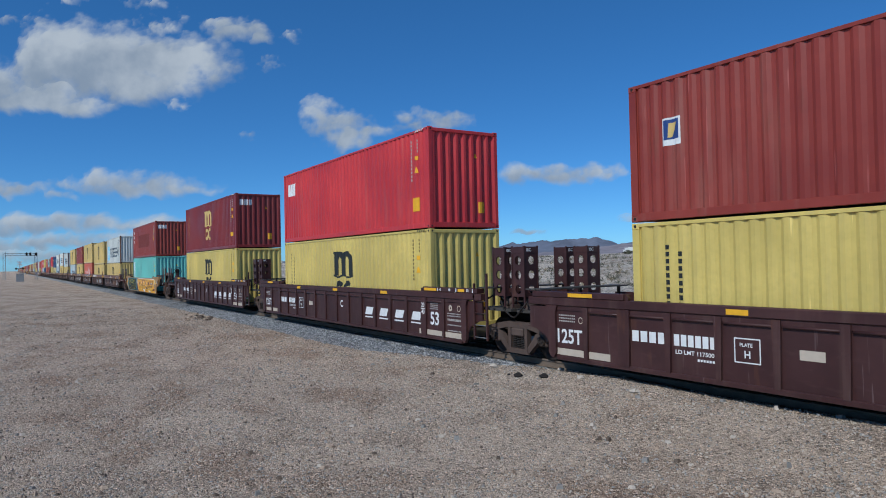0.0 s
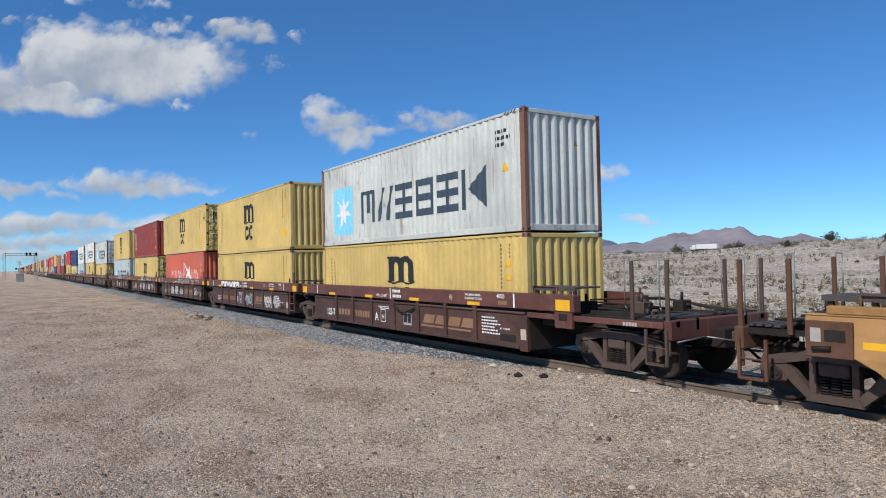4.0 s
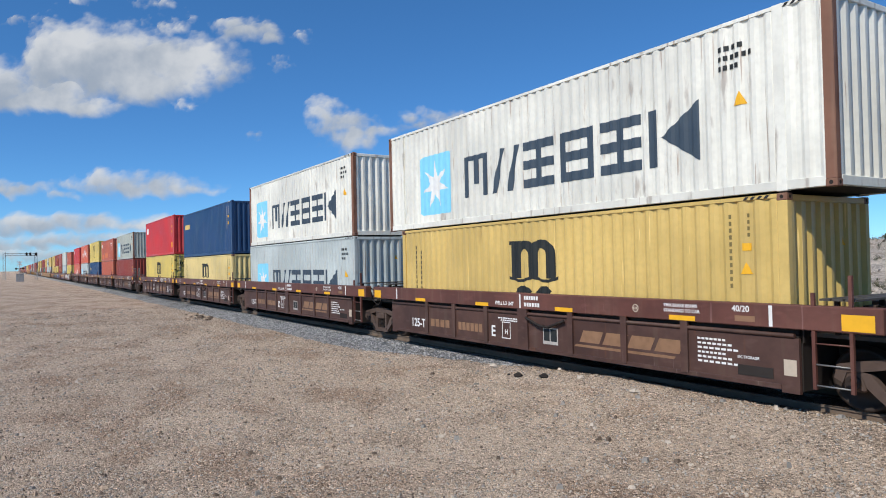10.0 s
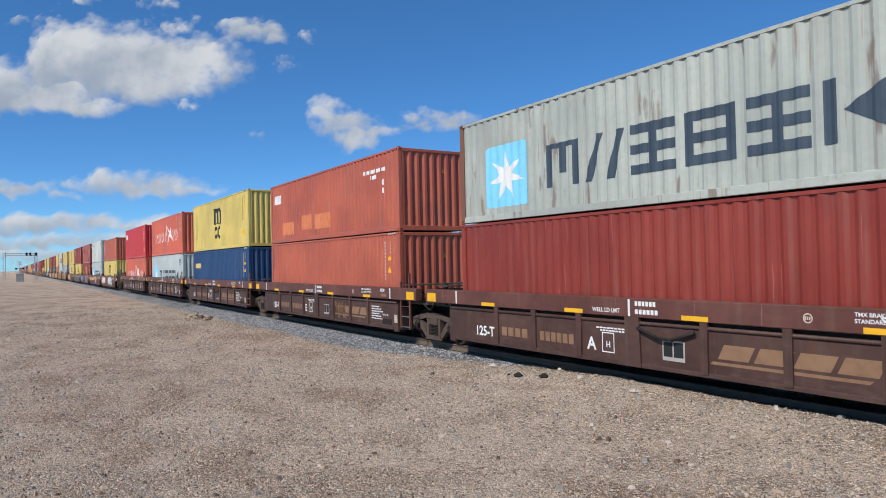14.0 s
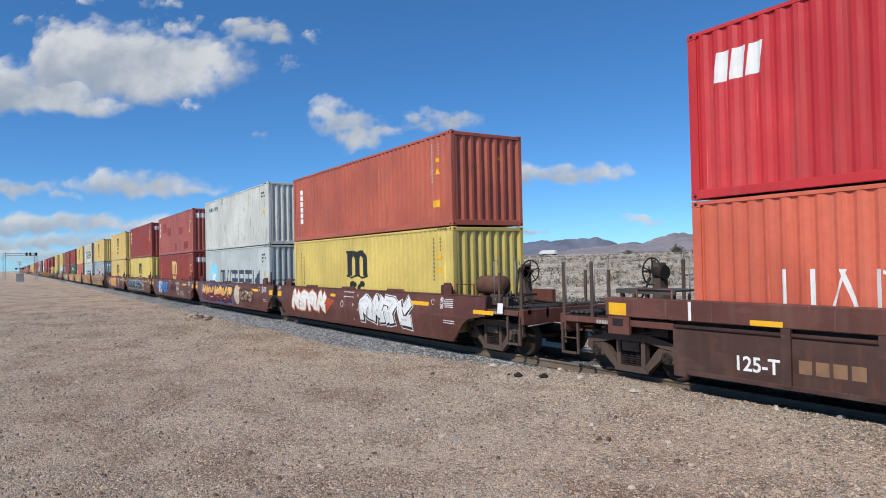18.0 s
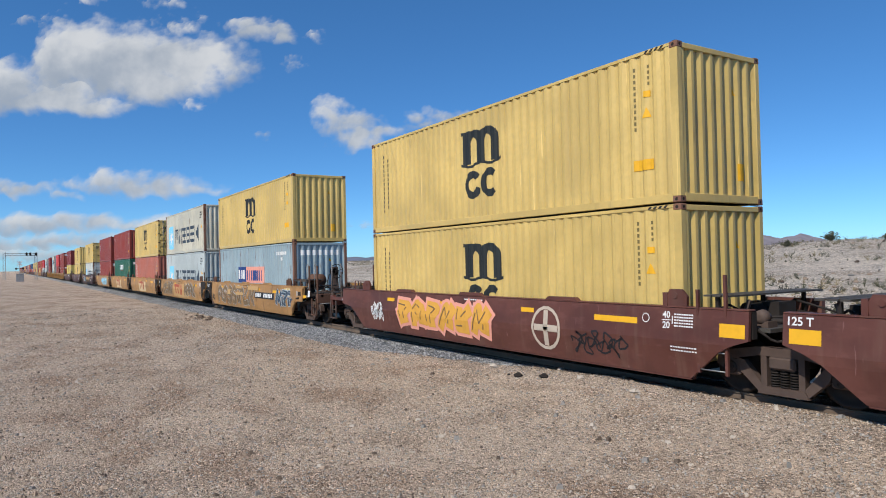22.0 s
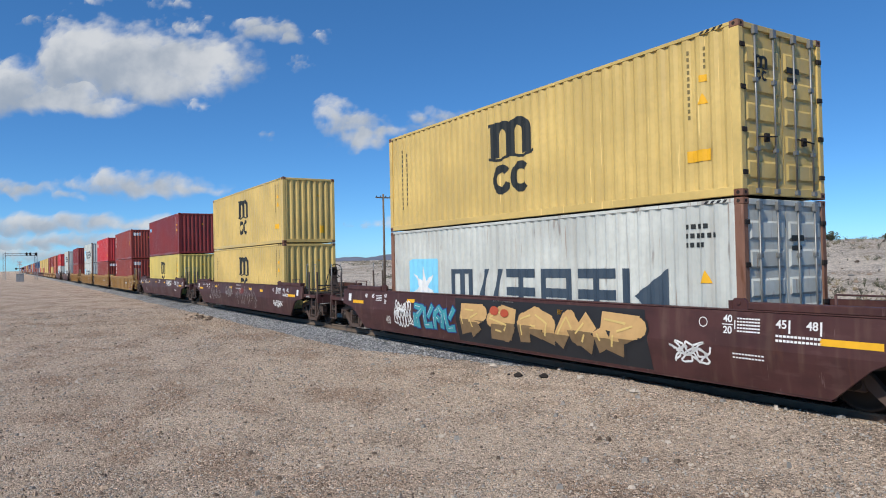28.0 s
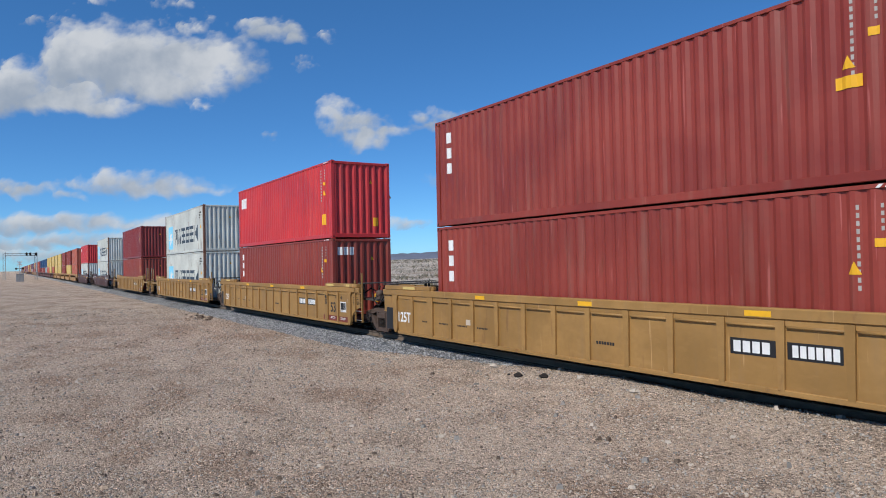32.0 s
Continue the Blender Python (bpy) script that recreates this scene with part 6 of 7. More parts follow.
        if well > 7:
            part("size_lettering", lambda: flat(letters("45", 6.78, 1.20, 0.13) + letters("48", 7.25, 1.20, 0.13) + [rect(6.98, 7.01, 1.13, 1.33), rect(7.45, 7.48, 1.13, 1.33)] + sum((solid(6.78, 1.07 - i * 0.07, 0.7, 0.035, 12, 0.2) for i in range(2)), []), put, levels=(0.72, 0.80, 0.86)), INK["white"], car, key="4548")
            if rear_kind == "coupler":
                part("reflector", lambda: flat([rect(-8.3, -7.5, 1.0, 1.10)], put, levels=(0.72, 0.80, 0.86)), INK["amber"], car, key="rfr")
                part("inspection_patch", lambda: flat([rect(-8.66, -8.45, 1.06, 1.30)], put, levels=(0.72, 0.80, 0.86)), INK["white"], car, key="ipr")
                part("size_lettering", lambda: flat(letters("48", -7.4, 1.20, 0.13) + letters("45", -6.9, 1.20, 0.13) + letters("40", -6.05, 1.24, 0.12) + letters("20", -6.05, 1.06, 0.12) + sum((solid(-6.6, 1.28 - i * 0.05, 0.4, 0.024, 8, 0.2) for i in range(4)), []), put, levels=(0.72, 0.80, 0.86)), INK["white"], car, key="rear4845")
                part("size_numerals", lambda: flat(letters("48", -5.95, 0.46, 0.24), put, levels=(0.72, 0.80, 0.86)), INK["faint"], car, key="big48")
            if style == "tan":
                part("reflector", lambda: flat([rect(bf - 0.75, bf - 0.1, 0.98, 1.28)], put, levels=(0.72, 0.80, 0.86)), INK["amber"], car, "yellow reflector plate", key=("rk", bf))
        ink40 = "white" if style == "smooth" else "black"
        part("size_lettering", lambda: flat(letters("40", 5.88, 1.24, 0.12) + letters("20", 5.88, 1.06, 0.12) + [rect(5.86, 6.06, 1.20, 1.215), rect(6.08, 6.10, 1.14, 1.28)] + ring(5.5, 1.22, 0.085, 0.07, 14) + sum((solid(6.13, 1.30 - i * 0.05, 0.4, 0.024, 8, 0.2) for i in range(5)), []), put, levels=(0.72, 0.80, 0.86)), INK["white"], car, key="s4020")
        if style == "tan" and well < 7:
            part("size_lettering", lambda: flat(letters("40", -6.42, 0.42, 0.34), put, levels=(0.72, 0.80, 0.86)), INK["black"], car, key="big40")
        part("notice_lettering", lambda: flat(sum((solid(6.05, 0.74 - i * 0.06, 0.55, 0.024, 10, 0.25) for i in range(2)), []) + sum((solid(-0.4, 1.33 - i * 0.16, 0.8, 0.03, 9, 0.2) for i in range(2)), []), put, levels=(0.72, 0.80, 0.86)), INK[ink40], car, key="snl" + ink40)
        start_f, start_r = well + 0.05, well + 0.05
    for e, kind, ext, st, wh, tk in ((1, front_kind, front, start_f, wheel == 1, tank == 1), (-1, rear_kind, rear, start_r, wheel == -1, tank == -1)):
        if kind == "coupler":
            deck_end(car, style, e, st, ext, mat, post_mat, wh, tk)
        else:
            joint_end(car, e, st, ext, mat, post_mat, style)
    for b in bogie_at:
        bogie(car, b, near=detail == 2)
    return car


# ---- the train, from its head; R: front of the load at the start ----
HC, STD = 2.896, 2.591
UNITS = [
    # R, (lower: colour, scheme, end, height), (upper: colour, scheme, end, height, length)
    (3.06, ("lemon", "pillars", "wall", STD), ("brown", "leaf", "wall", STD, 40)),
    (-16.58, ("lemon", "pillars", "wall", HC), ("red", "corner3", "wall", HC, 40)),
    (-36.37, ("lemon", "pillars", "wall", HC), ("maroon", "goldpillars", "wall", HC, 40)),
    (-60.28, ("teal", "sign", "wall", HC), ("brown", "tall3patch", "wall", HC, 40)),
    (-82.15, ("yellow", "pillars", "wall", STD), ("white", "star", "wall", HC, 40)),
    (-97.85, ("yellow", "pillars", "wall", STD), ("yellow", "pillars", "wall", HC, 40)),
    (-113.57, ("orange", "flag", "wall", HC), ("yellow", "pillars", "door", HC, 45)),
    (-129.35, ("yellow", "pillars", "door", HC), ("brown", "tall6", "wall", HC, 40)),
    (-145.02, ("grey", "star", "wall", HC), ("yellow", "pillars", "wall", HC, 40)),
    (-164.98, ("yellow", "pillars", "wall", STD), ("white", "star", "door", HC, 45)),
    (-180.64, ("yellow", "pillars", "wall", HC), ("snow", "star", "wall", HC, 45)),
    (-196.28, ("grey", "star", "wall", HC), ("snow", "star", "wall", HC, 40)),
    (-211.80, ("cream", "pillars", "wall", STD), ("navy", "corner5", "wall", HC, 40)),
    (-227.40, ("lemon", "pillars", "door", HC), ("red", "corner3", "wall", HC, 40)),
    (-247.25, ("brown", "bare", "wall", HC), ("ash", "star", "wall", STD, 40)),
    (-262.85, ("oxide", "bare", "wall", HC), ("oxide", "old", "wall", STD, 40)),
    (-278.60, ("navy", "corner5", "wall", HC), ("lemon", "pillars", "wall", HC, 40)),
    (-294.30, ("grey", "star", "wall", HC), ("orange", "flag", "wall", HC, 40)),
    (-309.88, ("orange", "flag", "wall", HC), ("red", "corner3", "wall", HC, 40)),
    (-329.73, ("lemon", "pillars", "wall", HC), ("oxide", "tall6", "wall", STD, 40)),
    (-345.24, ("grey", "star", "wall", HC), ("white", "starline", "wall", HC, 40)),
    (-360.89, ("brown", "goldpillars", "wall", HC), ("faded", "tall3spots", "wall", HC, 40)),
    (-376.48, ("lemon", "pillars", "wall", HC), ("brown", "tall3", "wall", HC, 40)),
    (-392.14, ("yellow", "pillars", "wall", HC), ("yellow", "pillars", "wall", HC, 40)),
    (-411.86, ("slate", "strip", "wall", HC), ("yellow", "pillars", "wall", HC, 40)),
    (-427.60, ("grey", "star", "wall", HC), ("bone", "star", "wall", HC, 40)),
    (-443.30, ("salmon", "tall6", "wall", HC), ("yellow", "pillars", "door", HC, 40)),
    (-458.96, ("green", "band", "wall", HC), ("brown", "small", "wall", HC, 40)),
    (-474.55, ("brown", "tall3", "wall", HC), ("brown", "leaf", "wall", HC, 40)),
    (-495.69, ("white", "star", "door", HC), ("yellow", "pillars", "door", HC, 40)),
    (-517.88, ("yellow", "pillars", "wall", HC), ("yellow", "pillars", "wall", HC, 40)),
    (-539.93, ("lemon", "pillars", "wall", HC), ("maroon", "dot", "wall", HC, 40)),
    (-562.78, ("brown", "tall3", "wall", HC), ("brown", "tall3", "wall", HC, 40)),
    (-582.36, ("brown", "tall3", "wall", HC), ("red", "corner3", "wall", HC, 40)),
    (-602.40, ("white", "star", "wall", HC), ("white", "star", "wall", HC, 40)),
    (-626.50, ("brown", "bare", "wall", HC), ("maroon", "bare", "wall", HC, 40)),
    (-652.00, ("white", "star", "wall", HC), ("white", "star", "wall", HC, 40)),
    (-678.50, ("white", "star", "wall", HC), ("red", "corner3", "wall", HC, 40)),
    (-699.50, ("oxide", "bare", "wall", HC), ("oxide", "bare", "wall", HC, 40)),
    (-715.50, ("yellow", "bare", "wall", HC), ("brown", "bare", "wall", HC, 40)),
]
far_rng = random.Random(11)
FAR = [("brown", "brown"), ("yellow", "yellow"), ("yellow", "yellow"), ("oxide", "yellow"), ("yellow", "yellow"), ("orange", "yellow"), ("slate", "navy"), ("brown", "navy")]
for i in range(52):
    low, high = FAR[i] if i < len(FAR) else (far_rng.choice(("brown", "slate", "navy", "oxide", "maroon", "yellow", "brown")), far_rng.choice(("brown", "slate", "navy", "maroon", "oxide", "yellow", "navy")))
    UNITS.append((-731.3 - i * 15.9, (low, "bare", "wall", HC), (high, "bare", "wall", HC, 40)))

STYLE_WORDS = {"ribbed": "weathered brown ribbed steel well car carrying stacked containers", "long": "dark maroon ribbed well car with white lettering", "smooth": "dark red smooth-sided well car with graffiti",
               "tan": "rusty tan smooth-sided well car with graffiti", "buff": "dirty yellow-buff ribbed well car with black lettering"}
# groups of units that share bogies: first, last, style, half well
GROUPS = [(0, 2, "long", 8.25), (3, 3, "tan", 7.45), (4, 8, "ribbed", 6.3), (9, 13, "ribbed", 6.3), (14, 18, "ribbed", 6.3), (19, 23, "smooth", 6.3), (24, 28, "tan", 6.3),
          (29, 29, "smooth", 7.45), (30, 30, "smooth", 7.45), (31, 31, "smooth", 7.45), (32, 34, "buff", 8.25), (35, 35, "buff", 8.25), (36, 36, "smooth", 7.45), (37, 37, "smooth", 7.45)]
GROUPS += [(k, min(k + 4, len(UNITS) - 1), ("smooth", "tan", "ribbed")[(k // 5) % 3], 6.3) for k in range(38, len(UNITS), 5)]
LETTERS = "AEDCB"
CARS = {}


def between(i, j):
    """The joint between two units: halfway between their loads."""
    if i < 0:
        return UNITS[0][0] + 3.87
    if j >= len(UNITS):
        return UNITS[-1][0] - 12.192 - 3.87
    return (UNITS[i][0] - 12.192 + UNITS[j][0]) / 2


for first, last, style, well in GROUPS:
    for i in range(first, last + 1):
        R, low, high = UNITS[i]
        x0 = R - 6.096
        detail = 2 if i <= 35 else (1 if i <= 37 else 0)
        ends = ("coupler" if i == first else "joint", "coupler" if i == last else "joint")
        front, rear = between(i - 1, i) - x0, x0 - between(i, i + 1)
        if i == 0:
            ends, front = ("joint", ends[1]), 9.85
        CARS[i] = well_car(x0, style, STYLE_WORDS[style], well, front, ends[0], rear, ends[1], detail,
                           wheel=1 if i in (3, 14, 19, 24, 30) else (-1 if i in (8, 18, 28) else 0), tank=1 if i in (19, 24, 3) else (-1 if i == 28 else 0), seed=i,
                           code=LETTERS[min(i - first, 4)] if last - first == 4 else ("BCA" if first == 0 else "ABC")[min(i - first, 2)])
        boxes = 2 if i <= 35 else (1 if i <= 37 else 0)
        container(x0, 0.365, low[0], low[1], low[2], low[3], 12.192, boxes)
        container(x0, 0.365 + low[3] + 0.022, high[0], high[1], high[2], high[3], 13.716 if high[4] == 45 else 12.192, boxes, True)


# ---- paint of the sides of single cars ----
BEND = (0.72, 0.80, 0.86)


def bent(u, z):
    return (u, -1.50 - (0.05 * (1.42 - z) / 0.56 if z > 0.86 else 0.05 - 0.08 * (0.8 - min(z, 0.8)) / 0.56) - 0.004, z)


def spray(i, seed, u0, u1, z0, z1, n, inks, label="coloured graffiti on the car side", put=bent, width=0.24, edge=0.045):
    """inks: outline, fill, highlight and, if it differs, the fill of the lower half."""
    out, fill, shine = scrawl(seed, u0, u1, z0, z1, n, width, edge)
    layers = [(inks[0], out, 0.007), (inks[1], fill, 0.0125), (inks[2], shine, 0.021)]
    if len(inks) > 3:
        mid = z0 + 0.46 * (z1 - z0)
        layers.insert(2, (inks[3], [q for q in (below(p, mid + 0.07 * math.sin(p[0][0] * 3.0)) for p in fill) if q], 0.0165))
    for ink, polys, lift in layers:
        if ink and polys:
            part("graffiti", flat(polys, lambda u, z: (put(u, z)[0], put(u, z)[1] - lift, z), levels=BEND, step=0.00006), INK[ink], CARS[i], label)


def line(i, seed, u0, u1, z0, z1, ink, n=22, w=0.018, put=bent):
    part("graffiti_tag", flat(thin_scrawl(seed, u0, u1, z0, z1, n, w), lambda u, z: (put(u, z)[0], put(u, z)[1] - 0.006, z), levels=BEND), INK[ink], CARS[i], "thin sprayed scribble")


def field(i, polys, ink, label, put=bent, lift=0.001):
    part("painted_field", flat(polys, lambda u, z: (put(u, z)[0], put(u, z)[1] - lift, z), levels=BEND), INK[ink], CARS[i], label)


low_side = lambda u, z: (u, -1.473, z)
chord_side = lambda u, z: (u, -1.524, z)
field(3, [rect(-7.3, -2.0, 0.27, 1.40, -0.2)], "teal", "teal graffiti border", lift=0.0)
field(3, [rect(-7.0, -2.3, 0.30, 1.36, -0.2)], "black", "black graffiti field", lift=0.002)
spray(3, 31, -6.7, -2.5, 0.34, 1.34, 5, ("lemon", "black", "teal"), width=0.2, edge=0.028)
field(3, [rect(-1.9, -1.0, 0.28, 0.95, -0.2)], "plum", "dark purple graffiti patch", lift=0.0)
field(3, [rect(-1.3, 7.3, 0.27, 1.40, -0.35)], "white", "white graffiti edge", lift=0.0)
field(3, [rect(-1.2, 7.25, 0.27, 1.36, -0.35)], "gold", "golden yellow graffiti field", lift=0.002)
field(3, [rect(-1.05, 7.25, 0.27, 0.74, -0.15)], "sunny", "orange lower half of the graffiti", lift=0.004)
spray(3, 32, -0.9, 6.3, 0.32, 1.26, 6, ("plum", "sunny", "white", "amber"), width=0.26, edge=0.03)
field(3, [disc(-0.6 + 0.22 * k, 1.28, 0.035, 8) for k in range(8)] + [disc(2.1 + 0.2 * k, 1.24, 0.035, 8) for k in range(9)] + [disc(4.9 + 0.24 * k, 1.20, 0.045, 8) for k in range(7)], "plum", "row of dark painted dots", lift=0.028)
field(3, [rect(-0.2, 0.15, 0.85, 1.05), rect(1.45, 1.75, 0.95, 1.36), rect(2.75, 3.2, 0.92, 1.1), rect(3.2, 3.9, 0.55, 0.68, 0.2), rect(4.4, 4.75, 0.85, 1.1), rect(5.6, 6.5, 0.92, 1.08), rect(6.3, 7.0, 0.45, 0.6, 0.3)] + [rect(0.4 + k * 1.1, 1.6 + k * 1.1, 0.78, 0.80) for k in range(5)], "plum", "dark purple graffiti shadows", lift=0.026)
field(3, [rect(1.9, 2.7, 0.28, 0.5, -0.35), rect(4.6, 5.3, 0.28, 0.42, -0.4), rect(5.75, 6.1, 0.96, 1.06), rect(2.85, 3.1, 0.95, 1.05)], "white", "white graffiti flashes", lift=0.0265)
spray(19, 33, -5.6, -2.0, 0.42, 1.40, 4, ("peach", "white", "ochre"), width=0.28, edge=0.05)
field(19, [[(-2.1, 0.5), (-1.2, 1.0), (-2.2, 1.15)]], "rust", "red sprayed corner", lift=0.001)
field(19, ring(-0.55, 0.92, 0.13, 0.08, 12) + [disc(0.35 + 0.37 * (k % 3), 0.45 + 0.16 * ((k * 5) % 6), 0.04 + 0.02 * (k % 2), 9) for k in range(9)], "faint", "white sprayed dots", lift=0.0)
spray(19, 34, 0.9, 4.4, 0.26, 1.40, 4, ("white", "black", None), width=0.36, edge=0.03)
spray(19, 34, 0.9, 4.4, 0.32, 1.40, 4, (None, "white", "silver"), put=lambda u, z: (bent(u, z)[0], bent(u, z)[1] - 0.012, z), width=0.27, edge=0.06)
field(20, [rect(-6.1, 1.0, 0.28, 1.36)], "violet", "violet sprayed field", lift=0.0)
spray(20, 35, -5.7, 0.9, 0.26, 1.38, 7, ("black", "gold", "white", "crimson"), width=0.27, edge=0.075)
field(20, [disc(1.75, 0.85, 0.5)], "stone", "faded round emblem")
spray(20, 36, 2.4, 4.6, 0.5, 1.2, 3, ("black", "tanmark", "white"), edge=0.05)
field(21, ring(2.75, 0.84, 0.47, 0.40) + [rect(2.68, 2.82, 0.46, 1.22), rect(2.37, 3.13, 0.77, 0.91)], "stone", "faded white round emblem")
spray(21, 37, -4.3, -0.9, 0.42, 1.28, 5, ("blue", "azure", "sky"), width=0.2, edge=0.025)
field(21, [rect(-4.35, -3.75, 0.42, 1.3, 0.1), rect(-3.55, -3.2, 0.38, 1.2), rect(-3.8, -2.9, 1.08, 1.28)], "silver", "pale blue sprayed blocks", lift=0.030)
line(21, 61, -5.4, -4.7, 0.6, 1.3, "azure", 12, 0.03)
line(21, 51, 0.2, 2.1, 0.5, 1.2, "plum", 26)
line(21, 52, 3.4, 4.6, 0.3, 0.8, "faint", 20)
field(22, ring(3.45, 0.84, 0.47, 0.40) + [rect(3.38, 3.52, 0.46, 1.22), rect(3.07, 3.83, 0.77, 0.91)], "stone", "faded white round emblem")
spray(22, 38, -5.5, -0.9, 0.27, 1.26, 5, ("ice", "black", "ice"), width=0.40, edge=0.05)
spray(22, 138, -0.5, 2.7, 0.27, 1.26, 4, ("ice", "black", "ice"), width=0.40, edge=0.05)
field(22, [disc(-0.75, 1.12 - 0.12 * k, 0.10, 9) for k in range(4)], "white", "white sprayed blots", lift=0.028)
field(23, ring(2.75, 0.84, 0.47, 0.40) + [rect(2.68, 2.82, 0.46, 1.22), rect(2.37, 3.13, 0.77, 0.91)], "stone", "faded white round emblem")
spray(23, 39, -3.9, 0.7, 0.32, 1.38, 6, ("pink", "gold", "drab"), width=0.30, edge=0.09)
line(23, 53, -5.6, -4.9, 0.5, 1.1, "white", 18)
line(23, 54, 3.6, 5.0, 0.4, 0.9, "black", 18)
field(24, [rect(1.6, 4.4, 0.80, 1.08)], "black", "black number panel")
field(24, solid(1.75, 0.86, 0.85, 0.17, 4, 0.22) + solid(2.95, 0.86, 1.25, 0.17, 6, 0.22), "white", "white number bars", lift=0.003)
field(24, [rect(-3.1, -2.4, 0.85, 1.12), rect(-1.6, -0.5, 1.18, 1.32), rect(-1.5, -0.2, 0.86, 1.0), rect(0.5, 2.2, 1.15, 1.34)], "cleaned", "clean tan label patches", lift=0.027)
field(24, letters("A", -2.58, 0.9, 0.18), "black", "black unit letter", lift=0.030)
spray(24, 40, -5.2, 1.5, 0.3, 1.36, 7, ("silver", "drab", None), width=0.2, edge=0.022)
spray(24, 41, 4.6, 7.0, 0.5, 1.3, 3, ("silver", "slate", "silver"), edge=0.03)
MARK = [rect(-1.55, 0.05, 0.96, 1.14), rect(-1.18, -0.92, 0.50, 0.97), rect(-0.42, -0.16, 0.50, 0.97), [(0.10, 1.14), (0.34, 1.14), (0.62, 0.79), (0.34, 0.44), (0.10, 0.44), (0.38, 0.79)], [(0.48, 1.14), (0.72, 1.14), (1.0, 0.79), (0.72, 0.44), (0.48, 0.44), (0.76, 0.79)]]
field(25, [rect(-2.0, 3.0, 0.30, 1.18)], "cleaned", "clean tan company panel", lift=0.0)
field(25, MARK, "rust", "brick red company mark", lift=0.003)
field(25, [rect(-4.1, -3.7, 0.82, 1.16)], "cleaned", "clean tan unit letter patch", lift=0.027)
field(25, letters("E", -3.97, 0.88, 0.2), "black", "black unit letter", lift=0.030)
spray(25, 42, -5.6, -2.2, 0.34, 1.36, 5, ("silver", "drab", None), width=0.2, edge=0.022)
spray(25, 43, 1.6, 4.8, 0.34, 1.34, 4, ("silver", "drab", None), width=0.22, edge=0.025)
for i in (26, 27):
    field(i, [rect(-1.85, 1.75, 0.30, 1.14)], "pane", "cream company panel", lift=0.0)
    field(i, MARK, "rust", "brick red company mark", lift=0.003)
    field(i, [[(0.42, 1.10), (0.48, 1.10), (0.74, 0.79), (0.48, 0.46), (0.42, 0.46), (0.67, 0.79)]], "olive", "dark chevron", lift=0.006)
spray(28, 44, -1.0, 4.5, 0.3, 1.3, 5, ("silver", "sky", "white"), edge=0.04)
field(29, [rect(-1.9, 4.4, 0.28, 1.36, -0.15)], "black", "black graffiti field", lift=0.0)
spray(29, 45, -1.8, 4.2, 0.30, 1.36, 5, ("black", "cleaned", "ochre", "drab"), width=0.36, edge=0.05)
field(29, [disc(-0.3, 1.12, 0.18, 12, 0.6), disc(0.1, 1.08, 0.16, 12, 0.6)], "rust", "faded red sprayed blots", lift=0.028)
spray(29, 46, -4.2, -2.0, 0.4, 1.2, 4, ("blue", "teal", "silver"), width=0.2, edge=0.03)
line(29, 55, -5.3, -4.3, 0.4, 1.2, "white", 22)
line(29, 56, 4.9, 5.6, 0.5, 0.9, "white", 14)
line(30, 57, -5.4, -3.4, 0.4, 1.35, "faint", 15, 0.010)
line(30, 158, -2.3, -1.0, 0.6, 1.3, "faint", 14, 0.014)
field(30, [disc(0.6, 1.08, 0.42, 14, 0.35)], "wine", "faded red sprayed blot", lift=0.0)
line(30, 58, -0.3, 3.2, 0.3, 1.35, "faint", 16, 0.010)
line(30, 59, 5.6, 6.8, 0.5, 0.8, "white", 18)
field(31, solid(-6.55, 1.04, 0.75, 0.13, 4, 0.3) + solid(-5.65, 1.04, 0.95, 0.13, 6, 0.3), "stone", "cream number bars")
line(31, 60, 3.0, 4.8, 0.98, 1.36, "white", 26)
spray(5, 47, -4.2, -0.7, 1.21, 1.54, 6, (None, "white", None), put=chord_side, width=0.34, edge=0.0)
for i, seed, u0, u1, ink in ((5, 61, 0.2, 1.4, "silver"), (5, 62, 3.2, 4.3, "white"), (5, 63, 4.5, 5.2, "white"), (6, 64, -2.8, -1.6, "white"), (6, 65, -1.3, -0.4, "white"), (6, 66, 0.0, 1.3, "white"),
                             (7, 67, -4.1, -2.9, "stone"), (7, 68, -1.4, -0.3, "white"), (7, 69, 0.2, 1.4, "white"), (7, 70, 3.0, 4.3, "white"), (8, 71, -1.3, -0.4, "white"), (8, 72, 0.2, 1.4, "white"),
                             (13, 73, 0.3, 1.4, "stone"), (15, 74, 1.7, 2.6, "tanmark"), (18, 75, 0.2, 0.7, "white")):
    line(i, seed, u0, u1, 0.42, 0.98, ink, 20, 0.022, low_side)
for i, seed, u0, u1, ink in ((6, 76, 0.6, 3.4, "silver"), (8, 77, 0.4, 3.2, "white"), (9, 78, -3.6, 4.0, "tanmark"), (12, 79, 0.7, 4.5, "tanmark"), (13, 80, 2.4, 3.9, "white"), (7, 81, 2.4, 4.6, "silver"), (14, 82, 4.4, 5.2, "white")):
    line(i, seed, u0, u1, 1.24, 1.53, ink, 24, 0.014, chord_side)



